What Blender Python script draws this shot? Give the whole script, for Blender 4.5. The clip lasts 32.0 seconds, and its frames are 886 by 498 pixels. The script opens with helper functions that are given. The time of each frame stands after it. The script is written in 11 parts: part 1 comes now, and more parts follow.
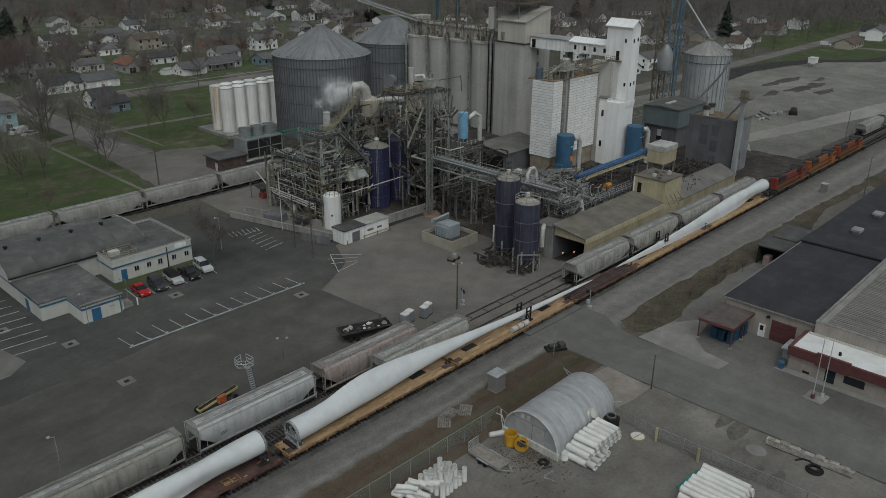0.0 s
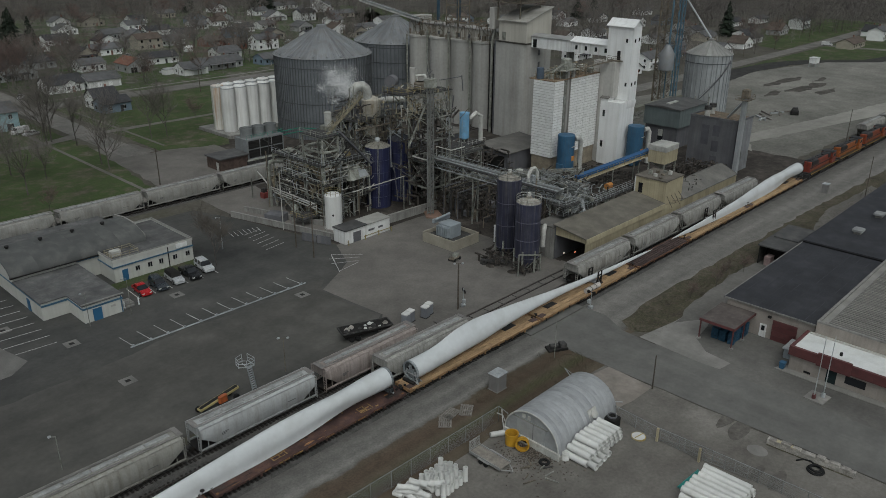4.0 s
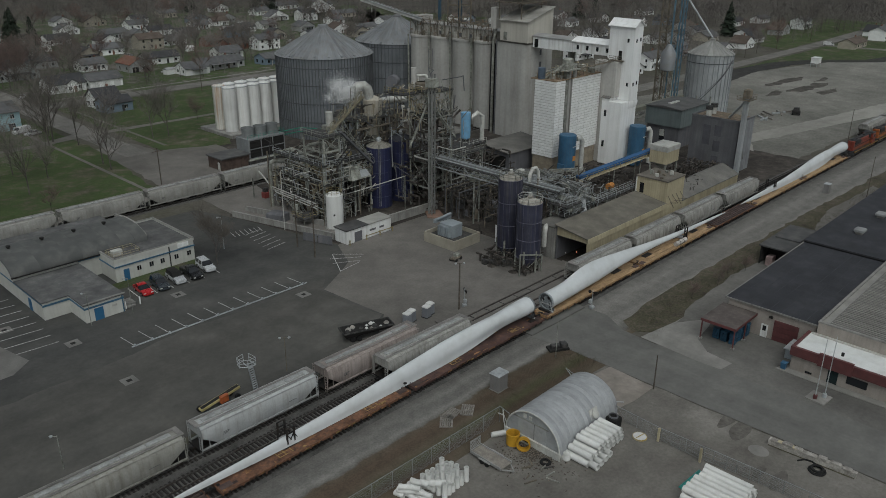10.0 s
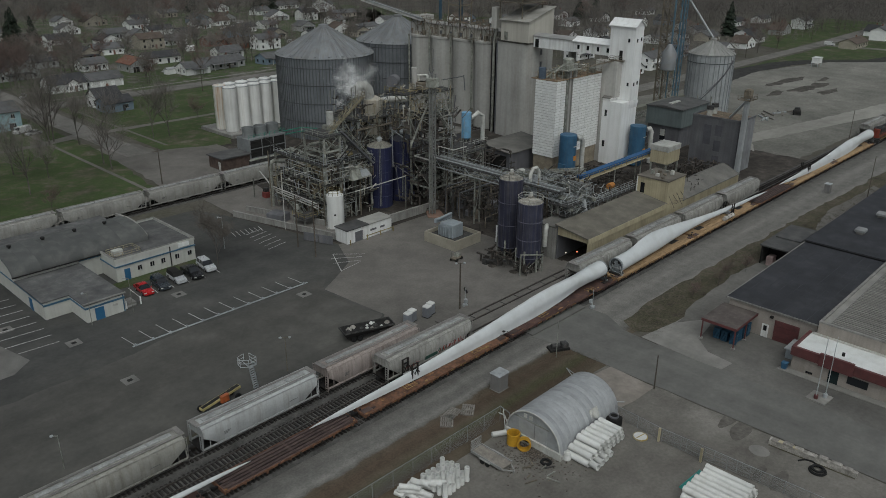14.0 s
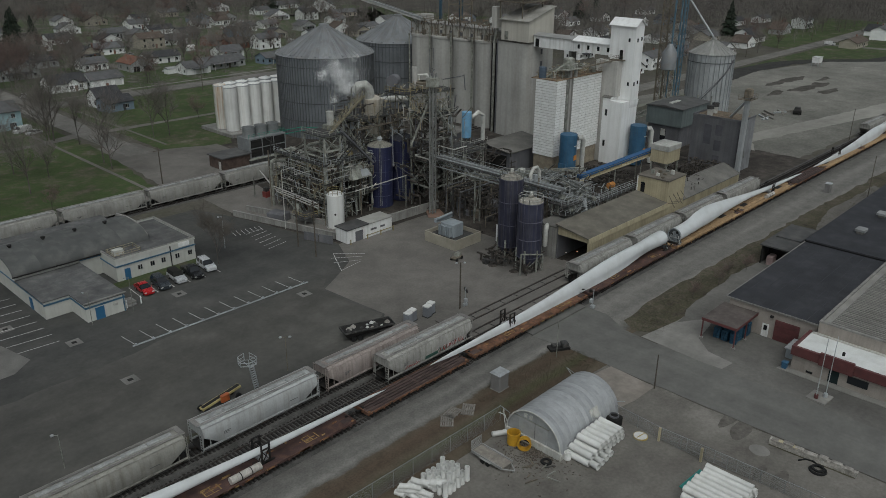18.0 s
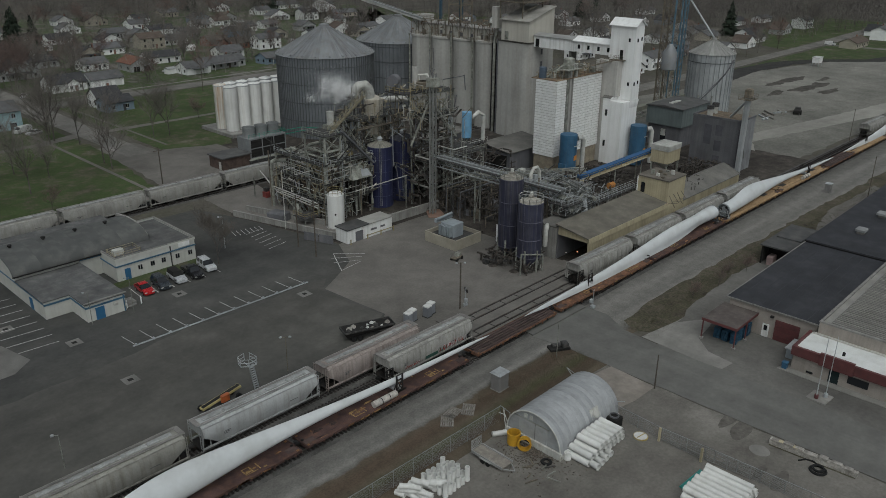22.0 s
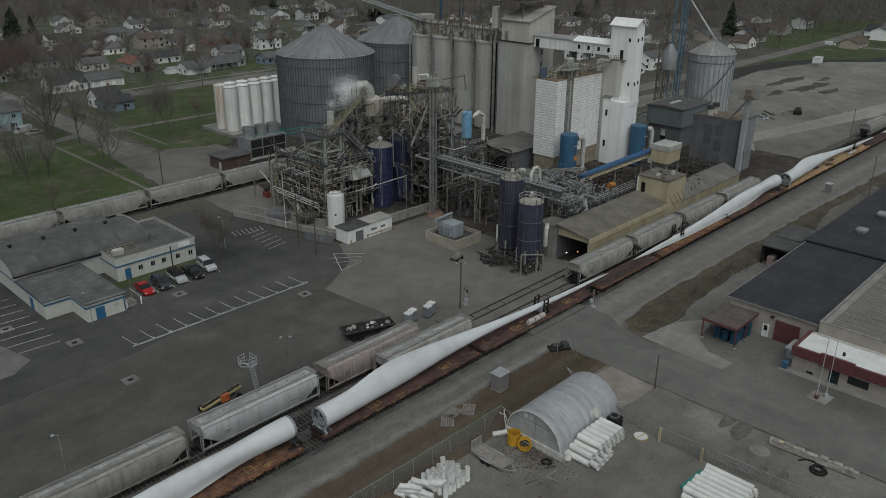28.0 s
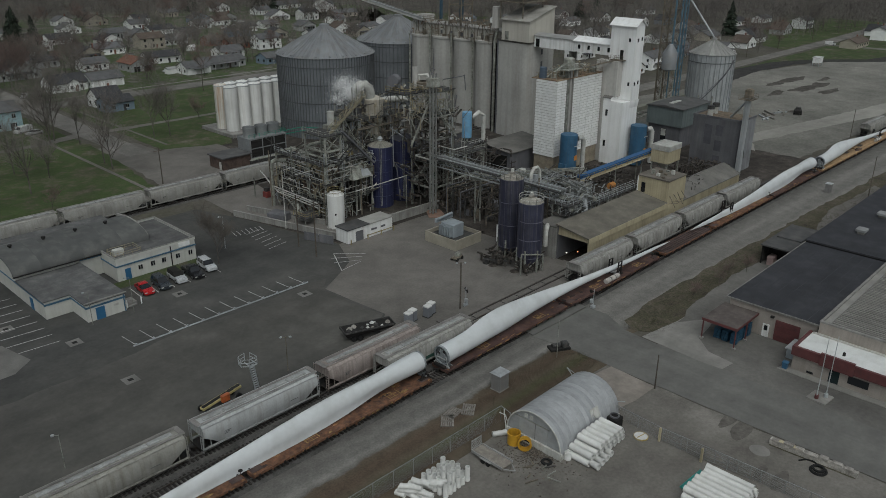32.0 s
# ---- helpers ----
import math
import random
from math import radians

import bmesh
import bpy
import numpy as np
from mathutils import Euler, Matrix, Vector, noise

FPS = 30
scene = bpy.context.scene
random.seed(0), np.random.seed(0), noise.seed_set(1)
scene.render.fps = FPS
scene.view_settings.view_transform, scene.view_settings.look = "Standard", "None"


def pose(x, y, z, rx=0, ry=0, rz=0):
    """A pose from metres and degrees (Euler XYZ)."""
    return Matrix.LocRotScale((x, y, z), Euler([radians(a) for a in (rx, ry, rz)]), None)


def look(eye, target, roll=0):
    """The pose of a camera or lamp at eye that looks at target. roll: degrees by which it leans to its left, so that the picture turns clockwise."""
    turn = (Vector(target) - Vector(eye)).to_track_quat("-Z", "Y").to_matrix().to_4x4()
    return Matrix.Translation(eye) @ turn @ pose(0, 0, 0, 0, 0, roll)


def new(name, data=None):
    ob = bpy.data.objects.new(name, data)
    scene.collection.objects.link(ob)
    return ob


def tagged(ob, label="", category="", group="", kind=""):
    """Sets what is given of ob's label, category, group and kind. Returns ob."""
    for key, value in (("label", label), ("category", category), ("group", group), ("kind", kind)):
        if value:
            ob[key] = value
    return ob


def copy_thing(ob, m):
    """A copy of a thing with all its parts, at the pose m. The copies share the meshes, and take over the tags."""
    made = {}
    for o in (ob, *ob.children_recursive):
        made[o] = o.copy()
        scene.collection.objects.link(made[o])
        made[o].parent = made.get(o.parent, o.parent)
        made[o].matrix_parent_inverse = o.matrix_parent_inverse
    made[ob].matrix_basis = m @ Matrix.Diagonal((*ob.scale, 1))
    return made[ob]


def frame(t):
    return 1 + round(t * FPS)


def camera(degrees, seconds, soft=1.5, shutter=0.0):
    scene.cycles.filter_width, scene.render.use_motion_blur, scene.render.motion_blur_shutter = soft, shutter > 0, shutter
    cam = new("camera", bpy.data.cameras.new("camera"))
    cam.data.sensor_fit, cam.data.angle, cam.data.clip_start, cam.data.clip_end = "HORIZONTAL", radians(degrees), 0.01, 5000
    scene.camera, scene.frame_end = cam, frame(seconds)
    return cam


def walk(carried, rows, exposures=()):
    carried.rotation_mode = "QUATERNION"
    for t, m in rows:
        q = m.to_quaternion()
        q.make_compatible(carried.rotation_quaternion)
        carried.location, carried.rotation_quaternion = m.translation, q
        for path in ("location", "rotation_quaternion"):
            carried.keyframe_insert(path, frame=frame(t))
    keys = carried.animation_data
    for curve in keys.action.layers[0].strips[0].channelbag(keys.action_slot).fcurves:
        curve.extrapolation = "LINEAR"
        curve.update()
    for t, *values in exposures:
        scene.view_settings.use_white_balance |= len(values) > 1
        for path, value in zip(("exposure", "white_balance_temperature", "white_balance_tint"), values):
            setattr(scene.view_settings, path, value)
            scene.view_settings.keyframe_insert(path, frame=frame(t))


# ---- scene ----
# The clip: a hovering camera, 57 m up; x runs along the main railway track, y away from it into the plant.
EXPO = -0.6
cam = camera(59.03, 32.0, soft=0.9)
DRIFT = [(0, -6, 1.3), (2.5, -5, 1.2), (3.5, -4.4, 1.2), (5.5, -3.2, 1.1), (8, -2.2, 1), (10, -1.7, 1), (12, -1.0, 1),
         (14.5, -.5, .6), (17, -.2, 0), (20, 0, 0), (25.5, .4, .2), (32, .6, .1)]


def heading(dx, dy):
    """The hovering camera's pose, turned by a small drift."""
    a, p = radians(43.67 + .04137 * dx), radians(22.3 - .04137 * dy)
    eye = Vector((0, 0, 57))
    return look(eye, eye + 100 * Vector((math.cos(a) * math.cos(p), math.sin(a) * math.cos(p), -math.sin(p))), .38)


walk(cam, [(t, heading(dx, dy)) for t, dx, dy in DRIFT], exposures=[(0, EXPO, 6250, 4), (32, EXPO, 6250, 4)])

# ---- light: an overcast spring day ----
world = bpy.data.worlds.new("overcast_sky")
scene.world = world
world.use_nodes = True
wn = world.node_tree
sky = wn.nodes.new("ShaderNodeTexSky")
sky.sky_type, sky.sun_disc = "NISHITA", False
sky.sun_elevation, sky.sun_rotation = radians(56), radians(217)
sky.air_density, sky.dust_density = 1.0, 4.0
hsv = wn.nodes.new("ShaderNodeHueSaturation")
hsv.inputs["Saturation"].default_value = .22
wn.links.new(sky.outputs[0], hsv.inputs["Color"])
wn.links.new(hsv.outputs[0], wn.nodes["Background"].inputs[0])
wn.nodes["Background"].inputs[1].default_value = .12
sun = new("sun", bpy.data.lights.new("sun", "SUN"))
sun.data.energy, sun.data.angle, sun.data.color = 1.0, radians(60), (1, .98, .95)
sun.matrix_world = look((0, 0, 0), (.6, .8, -1.5))

# ---- materials ----
MATS = {}


def mat(name, col, rough=.8, metal=0.0, var=.25, scale=.35, fine=6.0, bump=.2, dirt=None, amount=.4, streak=False, spec=.3,
        alpha=1.0, glow=None, rnd=.12, band=None):
    """A procedural surface: broad and fine variation, a dirt tint (in patches, or in streaks running down), relief."""
    if name in MATS:
        return MATS[name]
    m = bpy.data.materials.new(name)
    m.use_nodes = True
    n, ln = m.node_tree.nodes, m.node_tree.links
    p = n["Principled BSDF"]
    tc, oi = n.new("ShaderNodeTexCoord"), n.new("ShaderNodeObjectInfo")
    off = n.new("ShaderNodeVectorMath")
    off.operation = "MULTIPLY_ADD"
    ln.new(oi.outputs["Random"], off.inputs[0])
    off.inputs[1].default_value = (37, 53, 71)
    ln.new(tc.outputs["Object"], off.inputs[2])

    def nz(sc, detail, stretch=None):
        t = n.new("ShaderNodeTexNoise")
        t.inputs["Scale"].default_value, t.inputs["Detail"].default_value = sc, detail
        if stretch:
            mp = n.new("ShaderNodeMapping")
            mp.inputs["Scale"].default_value = stretch
            ln.new(off.outputs[0], mp.inputs[0])
            ln.new(mp.outputs[0], t.inputs["Vector"])
        else:
            ln.new(off.outputs[0], t.inputs["Vector"])
        return t.outputs["Fac"]

    def rng(v, a, b, lo=.3, hi=.7):
        r = n.new("ShaderNodeMapRange")
        r.inputs[1].default_value, r.inputs[2].default_value, r.inputs[3].default_value, r.inputs[4].default_value = lo, hi, a, b
        ln.new(v, r.inputs[0])
        return r.outputs[0]

    def mul(a, b):
        k = n.new("ShaderNodeMath")
        k.operation = "MULTIPLY"
        ln.new(a, k.inputs[0])
        ln.new(b, k.inputs[1])
        return k.outputs[0]

    broad, small = nz(scale, 4), nz(fine, 5)
    value = mul(mul(rng(broad, 1 - var, 1 + var), rng(small, 1 - var * .6, 1 + var * .6)), rng(oi.outputs["Random"], 1 - rnd, 1 + rnd, 0, 1))
    mixd = n.new("ShaderNodeMix")
    mixd.data_type = "RGBA"
    mixd.inputs["A"].default_value = (*col, 1)
    mixd.inputs["B"].default_value = (*(dirt or col), 1)
    if dirt:
        d = nz(scale * 2.3, 6, (2.2, 2.2, .12) if streak else None)
        ln.new(rng(d, 0, amount, .45, .72), mixd.inputs["Factor"])
    else:
        mixd.inputs["Factor"].default_value = 0
    base = mixd.outputs["Result"]
    if band:
        # a regular ribbing along one axis: (axis, pitch, depth)
        sep = n.new("ShaderNodeSeparateXYZ")
        ln.new(tc.outputs["Object"], sep.inputs[0])
        w = n.new("ShaderNodeMath")
        w.operation = "PINGPONG"
        ln.new(sep.outputs[band[0]], w.inputs[0])
        w.inputs[1].default_value = band[1] / 2
        value = mul(value, rng(w.outputs[0], 1 - band[2], 1, 0, band[1] * .2))
    sc = n.new("ShaderNodeVectorMath")
    sc.operation = "SCALE"
    ln.new(base, sc.inputs[0])
    ln.new(value, sc.inputs["Scale"])
    ln.new(sc.outputs[0], p.inputs["Base Color"])
    p.inputs["Metallic"].default_value = metal
    p.inputs["Specular IOR Level"].default_value = spec
    ln.new(rng(small, max(0, rough - .1), min(1, rough + .1)), p.inputs["Roughness"])
    if bump:
        b = n.new("ShaderNodeBump")
        b.inputs["Strength"].default_value, b.inputs["Distance"].default_value = bump, .05
        ln.new(small, b.inputs["Height"])
        ln.new(b.outputs[0], p.inputs["Normal"])
    if alpha < 1:
        p.inputs["Alpha"].default_value = alpha
    if glow:
        p.inputs["Emission Color"].default_value, p.inputs["Emission Strength"].default_value = (*glow[:3], 1), glow[3]
    MATS[name] = m
    return m


def ground_mat(name, cols, scale=.06, fine=3.0, rough=.95, bump=.35, lines=None, grain=.2, turn=0):
    """Ground of several tints that run into one another in patches; lines: (angle, pitch) of faint wheel tracks."""
    if name in MATS:
        return MATS[name]
    m = bpy.data.materials.new(name)
    m.use_nodes = True
    n, ln = m.node_tree.nodes, m.node_tree.links
    p = n["Principled BSDF"]
    tc = n.new("ShaderNodeTexCoord")
    noises = []
    for sc, det, st in ((scale, 7, None), (scale * 4.7, 6, None), (fine, 4, None), (scale * 1.6, 5, lines)):
        t = n.new("ShaderNodeTexNoise")
        t.inputs["Scale"].default_value, t.inputs["Detail"].default_value, t.inputs["Roughness"].default_value = sc, det, .62
        if st:
            spin = n.new("ShaderNodeMapping")
            spin.inputs["Rotation"].default_value = (0, 0, radians(turn))
            ln.new(tc.outputs["Object"], spin.inputs[0])
            mp = n.new("ShaderNodeMapping")
            mp.inputs["Scale"].default_value = st
            ln.new(spin.outputs[0], mp.inputs[0])
            ln.new(mp.outputs[0], t.inputs["Vector"])
        else:
            ln.new(tc.outputs["Object"], t.inputs["Vector"])
        noises.append(t.outputs["Fac"])
    ramp = n.new("ShaderNodeValToRGB")
    e = ramp.color_ramp.elements
    while len(e) < len(cols):
        e.new(.5)
    for i, c in enumerate(cols):
        e[i].position = .36 + .28 * i / max(1, len(cols) - 1)
        e[i].color = (*c, 1)
    k = n.new("ShaderNodeMix")
    k.inputs["Factor"].default_value = .4
    ln.new(noises[0], k.inputs["A"])
    ln.new(noises[1], k.inputs["B"])
    ln.new(k.outputs["Result"], ramp.inputs[0])
    r = n.new("ShaderNodeMapRange")
    r.inputs[1].default_value, r.inputs[2].default_value, r.inputs[3].default_value, r.inputs[4].default_value = .3, .7, 1 - grain, 1 + grain
    ln.new(noises[2], r.inputs[0])
    r2 = n.new("ShaderNodeMapRange")
    r2.inputs[1].default_value, r2.inputs[2].default_value, r2.inputs[3].default_value, r2.inputs[4].default_value = .35, .65, .8, 1.18
    ln.new(noises[3], r2.inputs[0])
    mm = n.new("ShaderNodeMath")
    mm.operation = "MULTIPLY"
    ln.new(r.outputs[0], mm.inputs[0])
    ln.new(r2.outputs[0], mm.inputs[1])
    sc = n.new("ShaderNodeVectorMath")
    sc.operation = "SCALE"
    ln.new(ramp.outputs[0], sc.inputs[0])
    ln.new(mm.outputs[0], sc.inputs["Scale"])
    ln.new(sc.outputs[0], p.inputs["Base Color"])
    p.inputs["Roughness"].default_value, p.inputs["Specular IOR Level"].default_value = rough, .2
    b = n.new("ShaderNodeBump")
    b.inputs["Strength"].default_value, b.inputs["Distance"].default_value = bump, .08
    ln.new(noises[2], b.inputs["Height"])
    ln.new(b.outputs[0], p.inputs["Normal"])
    MATS[name] = m
    return m


def strip_mat(name, stops, lean=0.0, amp=1.2, fine=4.0, grain=.13, dirt=.16):
    """Ground whose tint changes across a road: stops (y, colour); lean: metres of y lost for each metre of x; amp: raggedness."""
    m = bpy.data.materials.new(name)
    m.use_nodes = True
    n, ln = m.node_tree.nodes, m.node_tree.links
    p = n["Principled BSDF"]
    tc = n.new("ShaderNodeTexCoord")
    sep = n.new("ShaderNodeSeparateXYZ")
    ln.new(tc.outputs["Object"], sep.inputs[0])

    def math_node(op, a, b, c=None):
        k = n.new("ShaderNodeMath")
        k.operation = op
        for i, v in enumerate((a, b) if c is None else (a, b, c)):
            if isinstance(v, (int, float)):
                k.inputs[i].default_value = v
            else:
                ln.new(v, k.inputs[i])
        return k.outputs[0]

    def nz(sc, det, stretch=None):
        t = n.new("ShaderNodeTexNoise")
        t.inputs["Scale"].default_value, t.inputs["Detail"].default_value, t.inputs["Roughness"].default_value = sc, det, .65
        if stretch:
            mp = n.new("ShaderNodeMapping")
            mp.inputs["Scale"].default_value = stretch
            ln.new(tc.outputs["Object"], mp.inputs[0])
            ln.new(mp.outputs[0], t.inputs["Vector"])
        else:
            ln.new(tc.outputs["Object"], t.inputs["Vector"])
        return t.outputs["Fac"]

    across = math_node("MULTIPLY_ADD", sep.outputs[0], lean, sep.outputs[1])
    rag = math_node("MULTIPLY_ADD", math_node("SUBTRACT", nz(.22, 6), .5), amp * 4, across)
    lo, hi = stops[0][0], stops[-1][0]
    unit = math_node("DIVIDE", math_node("SUBTRACT", rag, lo), hi - lo)
    ramp = n.new("ShaderNodeValToRGB")
    e = ramp.color_ramp.elements
    while len(e) < len(stops):
        e.new(.5)
    for i, (y, c) in enumerate(stops):
        e[i].position, e[i].color = (y - lo) / (hi - lo), (*c, 1)
    ln.new(unit, ramp.inputs[0])

    def rng(v, a, b):
        r = n.new("ShaderNodeMapRange")
        for i, q in enumerate((.32, .68, a, b)):
            r.inputs[i + 1].default_value = q
        ln.new(v, r.inputs[0])
        return r.outputs[0]

    small = nz(fine, 5)
    tone = math_node("MULTIPLY", rng(small, 1 - grain, 1 + grain), math_node("MULTIPLY", rng(nz(.5, 6), 1 - dirt, 1 + dirt), rng(nz(.35, 5, (.12, 1.6, 1)), .9, 1.1)))
    sc = n.new("ShaderNodeVectorMath")
    sc.operation = "SCALE"
    ln.new(ramp.outputs[0], sc.inputs[0])
    ln.new(tone, sc.inputs["Scale"])
    ln.new(sc.outputs[0], p.inputs["Base Color"])
    p.inputs["Roughness"].default_value, p.inputs["Specular IOR Level"].default_value = .95, .2
    b = n.new("ShaderNodeBump")
    b.inputs["Strength"].default_value, b.inputs["Distance"].default_value = .5, .08
    ln.new(small, b.inputs["Height"])
    ln.new(b.outputs[0], p.inputs["Normal"])
    MATS[name] = m
    return m


# ---- mesh helpers ----
class G:
    """Gathers faces for one mesh."""

    def __init__(self):
        self.v, self.f, self.s = [], [], []

    def add(self, vs, fs, smooth=False):
        k = len(self.v)
        self.v += [tuple(p) for p in vs]
        self.f += [[k + i for i in f] for f in fs]
        self.s += [smooth] * len(fs)
        return self

    def box(self, x0, y0, z0, x1, y1, z1):
        return self.hexa([(x0, y0, z0), (x1, y0, z0), (x1, y1, z0), (x0, y1, z0), (x0, y0, z1), (x1, y0, z1), (x1, y1, z1), (x0, y1, z1)])

    def hexa(self, vs):
        return self.add(vs, [(0, 3, 2, 1), (4, 5, 6, 7), (0, 1, 5, 4), (1, 2, 6, 5), (2, 3, 7, 6), (3, 0, 4, 7)])

    def bevel_box(self, x0, y0, z0, x1, y1, z1, b=.05):
        """A box whose upper and upright edges are chamfered."""
        r = [(x0 + b, y0), (x1 - b, y0), (x1, y0 + b), (x1, y1 - b), (x1 - b, y1), (x0 + b, y1), (x0, y1 - b), (x0, y0 + b)]
        cx, cy = (x0 + x1) / 2, (y0 + y1) / 2
        top = [(x + (b if x < cx else -b), y + (b if y < cy else -b)) for x, y in r]
        vs = [(*p, z0) for p in r] + [(*p, z1 - b) for p in r] + [(*p, z1) for p in top]
        fs = [[j * 8 + i, j * 8 + (i + 1) % 8, j * 8 + 8 + (i + 1) % 8, j * 8 + 8 + i] for j in (0, 1) for i in range(8)]
        return self.add(vs, fs + [list(range(16, 24)), list(range(7, -1, -1))])

    def beam(self, p, q, w=.1, h=None):
        p, q, h = Vector(p), Vector(q), h or w
        d = (q - p).normalized()
        side = d.cross(Vector((0, 0, 1)) if abs(d.z) < .95 else Vector((1, 0, 0))).normalized()
        up = side.cross(d)
        a, b = side * w / 2, up * h / 2
        return self.hexa([p - a - b, p + a - b, p + a + b, p - a + b, q - a - b, q + a - b, q + a + b, q - a + b])

    def cyl(self, p, q, r, r2=None, n=12, caps=True):
        p, q, r2 = Vector(p), Vector(q), r if r2 is None else r2
        d = (q - p).normalized()
        u = d.orthogonal().normalized()
        w = d.cross(u)
        ring = [u * math.cos(2 * math.pi * i / n) + w * math.sin(2 * math.pi * i / n) for i in range(n)]
        vs = [p + a * r for a in ring] + [q + a * r2 for a in ring]
        self.add(vs, [(i, (i + 1) % n, n + (i + 1) % n, n + i) for i in range(n)], True)
        if caps:
            self.add([p + a * r for a in ring], [list(range(n - 1, -1, -1))])
            self.add([q + a * r2 for a in ring], [list(range(n))])
        return self

    def pipe(self, pts, r, n=8):
        """A bent tube through the points, mitred."""
        pts = [Vector(p) for p in pts]
        rings, ref = [], None
        for i, p in enumerate(pts):
            d = (pts[min(i + 1, len(pts) - 1)] - pts[max(i - 1, 0)]).normalized()
            ref = d.orthogonal().normalized() if ref is None else (ref - d * ref.dot(d)).normalized()
            w = d.cross(ref)
            rings.append([p + (ref * math.cos(2 * math.pi * k / n) + w * math.sin(2 * math.pi * k / n)) * r for k in range(n)])
        vs = [v for ring in rings for v in ring]
        self.add(vs, [(j * n + k, j * n + (k + 1) % n, (j + 1) * n + (k + 1) % n, (j + 1) * n + k) for j in range(len(pts) - 1) for k in range(n)], True)
        self.add(rings[0], [list(range(n - 1, -1, -1))])
        return self.add(rings[-1], [list(range(n))])

    def lathe(self, prof, n=24, cx=0, cy=0, smooth=True):
        """prof: (radius, z) from the bottom to the top."""
        vs = [(cx + r * math.cos(2 * math.pi * i / n), cy + r * math.sin(2 * math.pi * i / n), z) for r, z in prof for i in range(n)]
        return self.add(vs, [(j * n + i, j * n + (i + 1) % n, (j + 1) * n + (i + 1) % n, (j + 1) * n + i)
                             for j in range(len(prof) - 1) for i in range(n)], smooth)

    def prism(self, poly, z0, z1):
        n = len(poly)
        vs = [(*p, z0) for p in poly] + [(*p, z1) for p in poly]
        return self.add(vs, [(i, (i + 1) % n, n + (i + 1) % n, n + i) for i in range(n)] + [list(range(n - 1, -1, -1)), list(range(n, 2 * n))])

    def extrude_x(self, prof, x0, x1):
        """prof: (y, z) outline."""
        n = len(prof)
        vs = [(x0, *p) for p in prof] + [(x1, *p) for p in prof]
        return self.add(vs, [(i, (i + 1) % n, n + (i + 1) % n, n + i) for i in range(n)] + [list(range(n - 1, -1, -1)), list(range(n, 2 * n))])

    def extrude_y(self, prof, y0, y1):
        """prof: (x, z) outline."""
        n = len(prof)
        vs = [(a, y0, b) for a, b in prof] + [(a, y1, b) for a, b in prof]
        return self.add(vs, [(i, n + i, n + (i + 1) % n, (i + 1) % n) for i in range(n)] + [list(range(n)), list(range(2 * n - 1, n - 1, -1))])

    def mesh(self, name, m=None):
        me = bpy.data.meshes.new(name)
        me.from_pydata(self.v, [], self.f)
        me.polygons.foreach_set("use_smooth", self.s)
        if m:
            me.materials.append(m)
        me.set_sharp_from_angle(angle=.65)
        me.update()
        return me


def part(name, g, m, parent, label="", at=None):
    """One mesh object under a thing or a part."""
    me = g if isinstance(g, bpy.types.Mesh) else g.mesh(name, m)
    ob = new(name, me)
    ob.parent = parent
    if at is not None:
        ob.matrix_basis = at
    return tagged(ob, label)


def thing(name, label, category, group="", kind="", at=None):
    ob = tagged(new(name), label, category, group, kind)
    ob.empty_display_size = .5
    if at is not None:
        ob.matrix_basis = at
    return ob


def solid(name, g, m, label, category, group="", kind="", at=None):
    """A thing of one mesh."""
    ob = tagged(new(name, g.mesh(name, m)), label, category, group, kind)
    if at is not None:
        ob.matrix_basis = at
    return ob


def T(x, y, z=0, rz=0):
    return pose(x, y, z, 0, 0, rz)


asphalt = ground_mat("old_asphalt", [(.045, .045, .044), (.063, .063, .06), (.078, .077, .072), (.1, .098, .091)], .045, 1.5, .9, .1, (.03, .6, 1), .09)
road_asphalt = ground_mat("road_asphalt", [(.115, .113, .106), (.148, .145, .136), (.18, .176, .164)], .07, 2.0, .9, .12, (.7, .03, 1), .06)
gravel = ground_mat("gravel", [(.1, .096, .088), (.15, .144, .131), (.205, .197, .181)], .12, 4.0, .95, .4, (.05, .7, 1), .2)
dirt_yard = ground_mat("dirt_yard", [(.1, .092, .082), (.145, .135, .121), (.18, .169, .152), (.25, .236, .213)], .05, 2.5, .95, .25, (.045, .75, 1), .13, -3)
forecourt = ground_mat("forecourt", [(.105, .101, .094), (.135, .13, .121), (.155, .149, .138), (.185, .178, .165)], .07, 2.0, .92, .15, (.6, .06, 1), .1, 8)
plant_floor = ground_mat("plant_floor", [(.03, .026, .023), (.055, .048, .042), (.1, .088, .077)], .12, 2.5, .9, .3)
pale_yard = ground_mat("pale_yard", [(.115, .108, .098), (.152, .142, .13), (.188, .175, .16)], .06, 2.5, .9, .15, (.25, .12, 1), .1)
earth = ground_mat("earth", [(.066, .061, .052), (.095, .088, .074), (.07, .072, .046)], .03, 1.0, .95, .5)
lawn = ground_mat("lawn", [(.13, .115, .088), (.092, .089, .06), (.066, .078, .038), (.05, .076, .026), (.064, .079, .036), (.09, .086, .058), (.13, .118, .092)], .06, 2.5, .95, .5)
town_lawn = ground_mat("town_lawn", [(.15, .142, .125), (.09, .092, .062), (.056, .09, .03), (.085, .083, .06), (.15, .141, .125), (.19, .182, .165)], .06, 1.5, .95, .4)
scrub = ground_mat("scrub", [(.05, .043, .033), (.08, .069, .052), (.072, .069, .044), (.1, .086, .066), (.063, .062, .039), (.115, .1, .082)], .13, 3.0, .95, .7, None, .3)
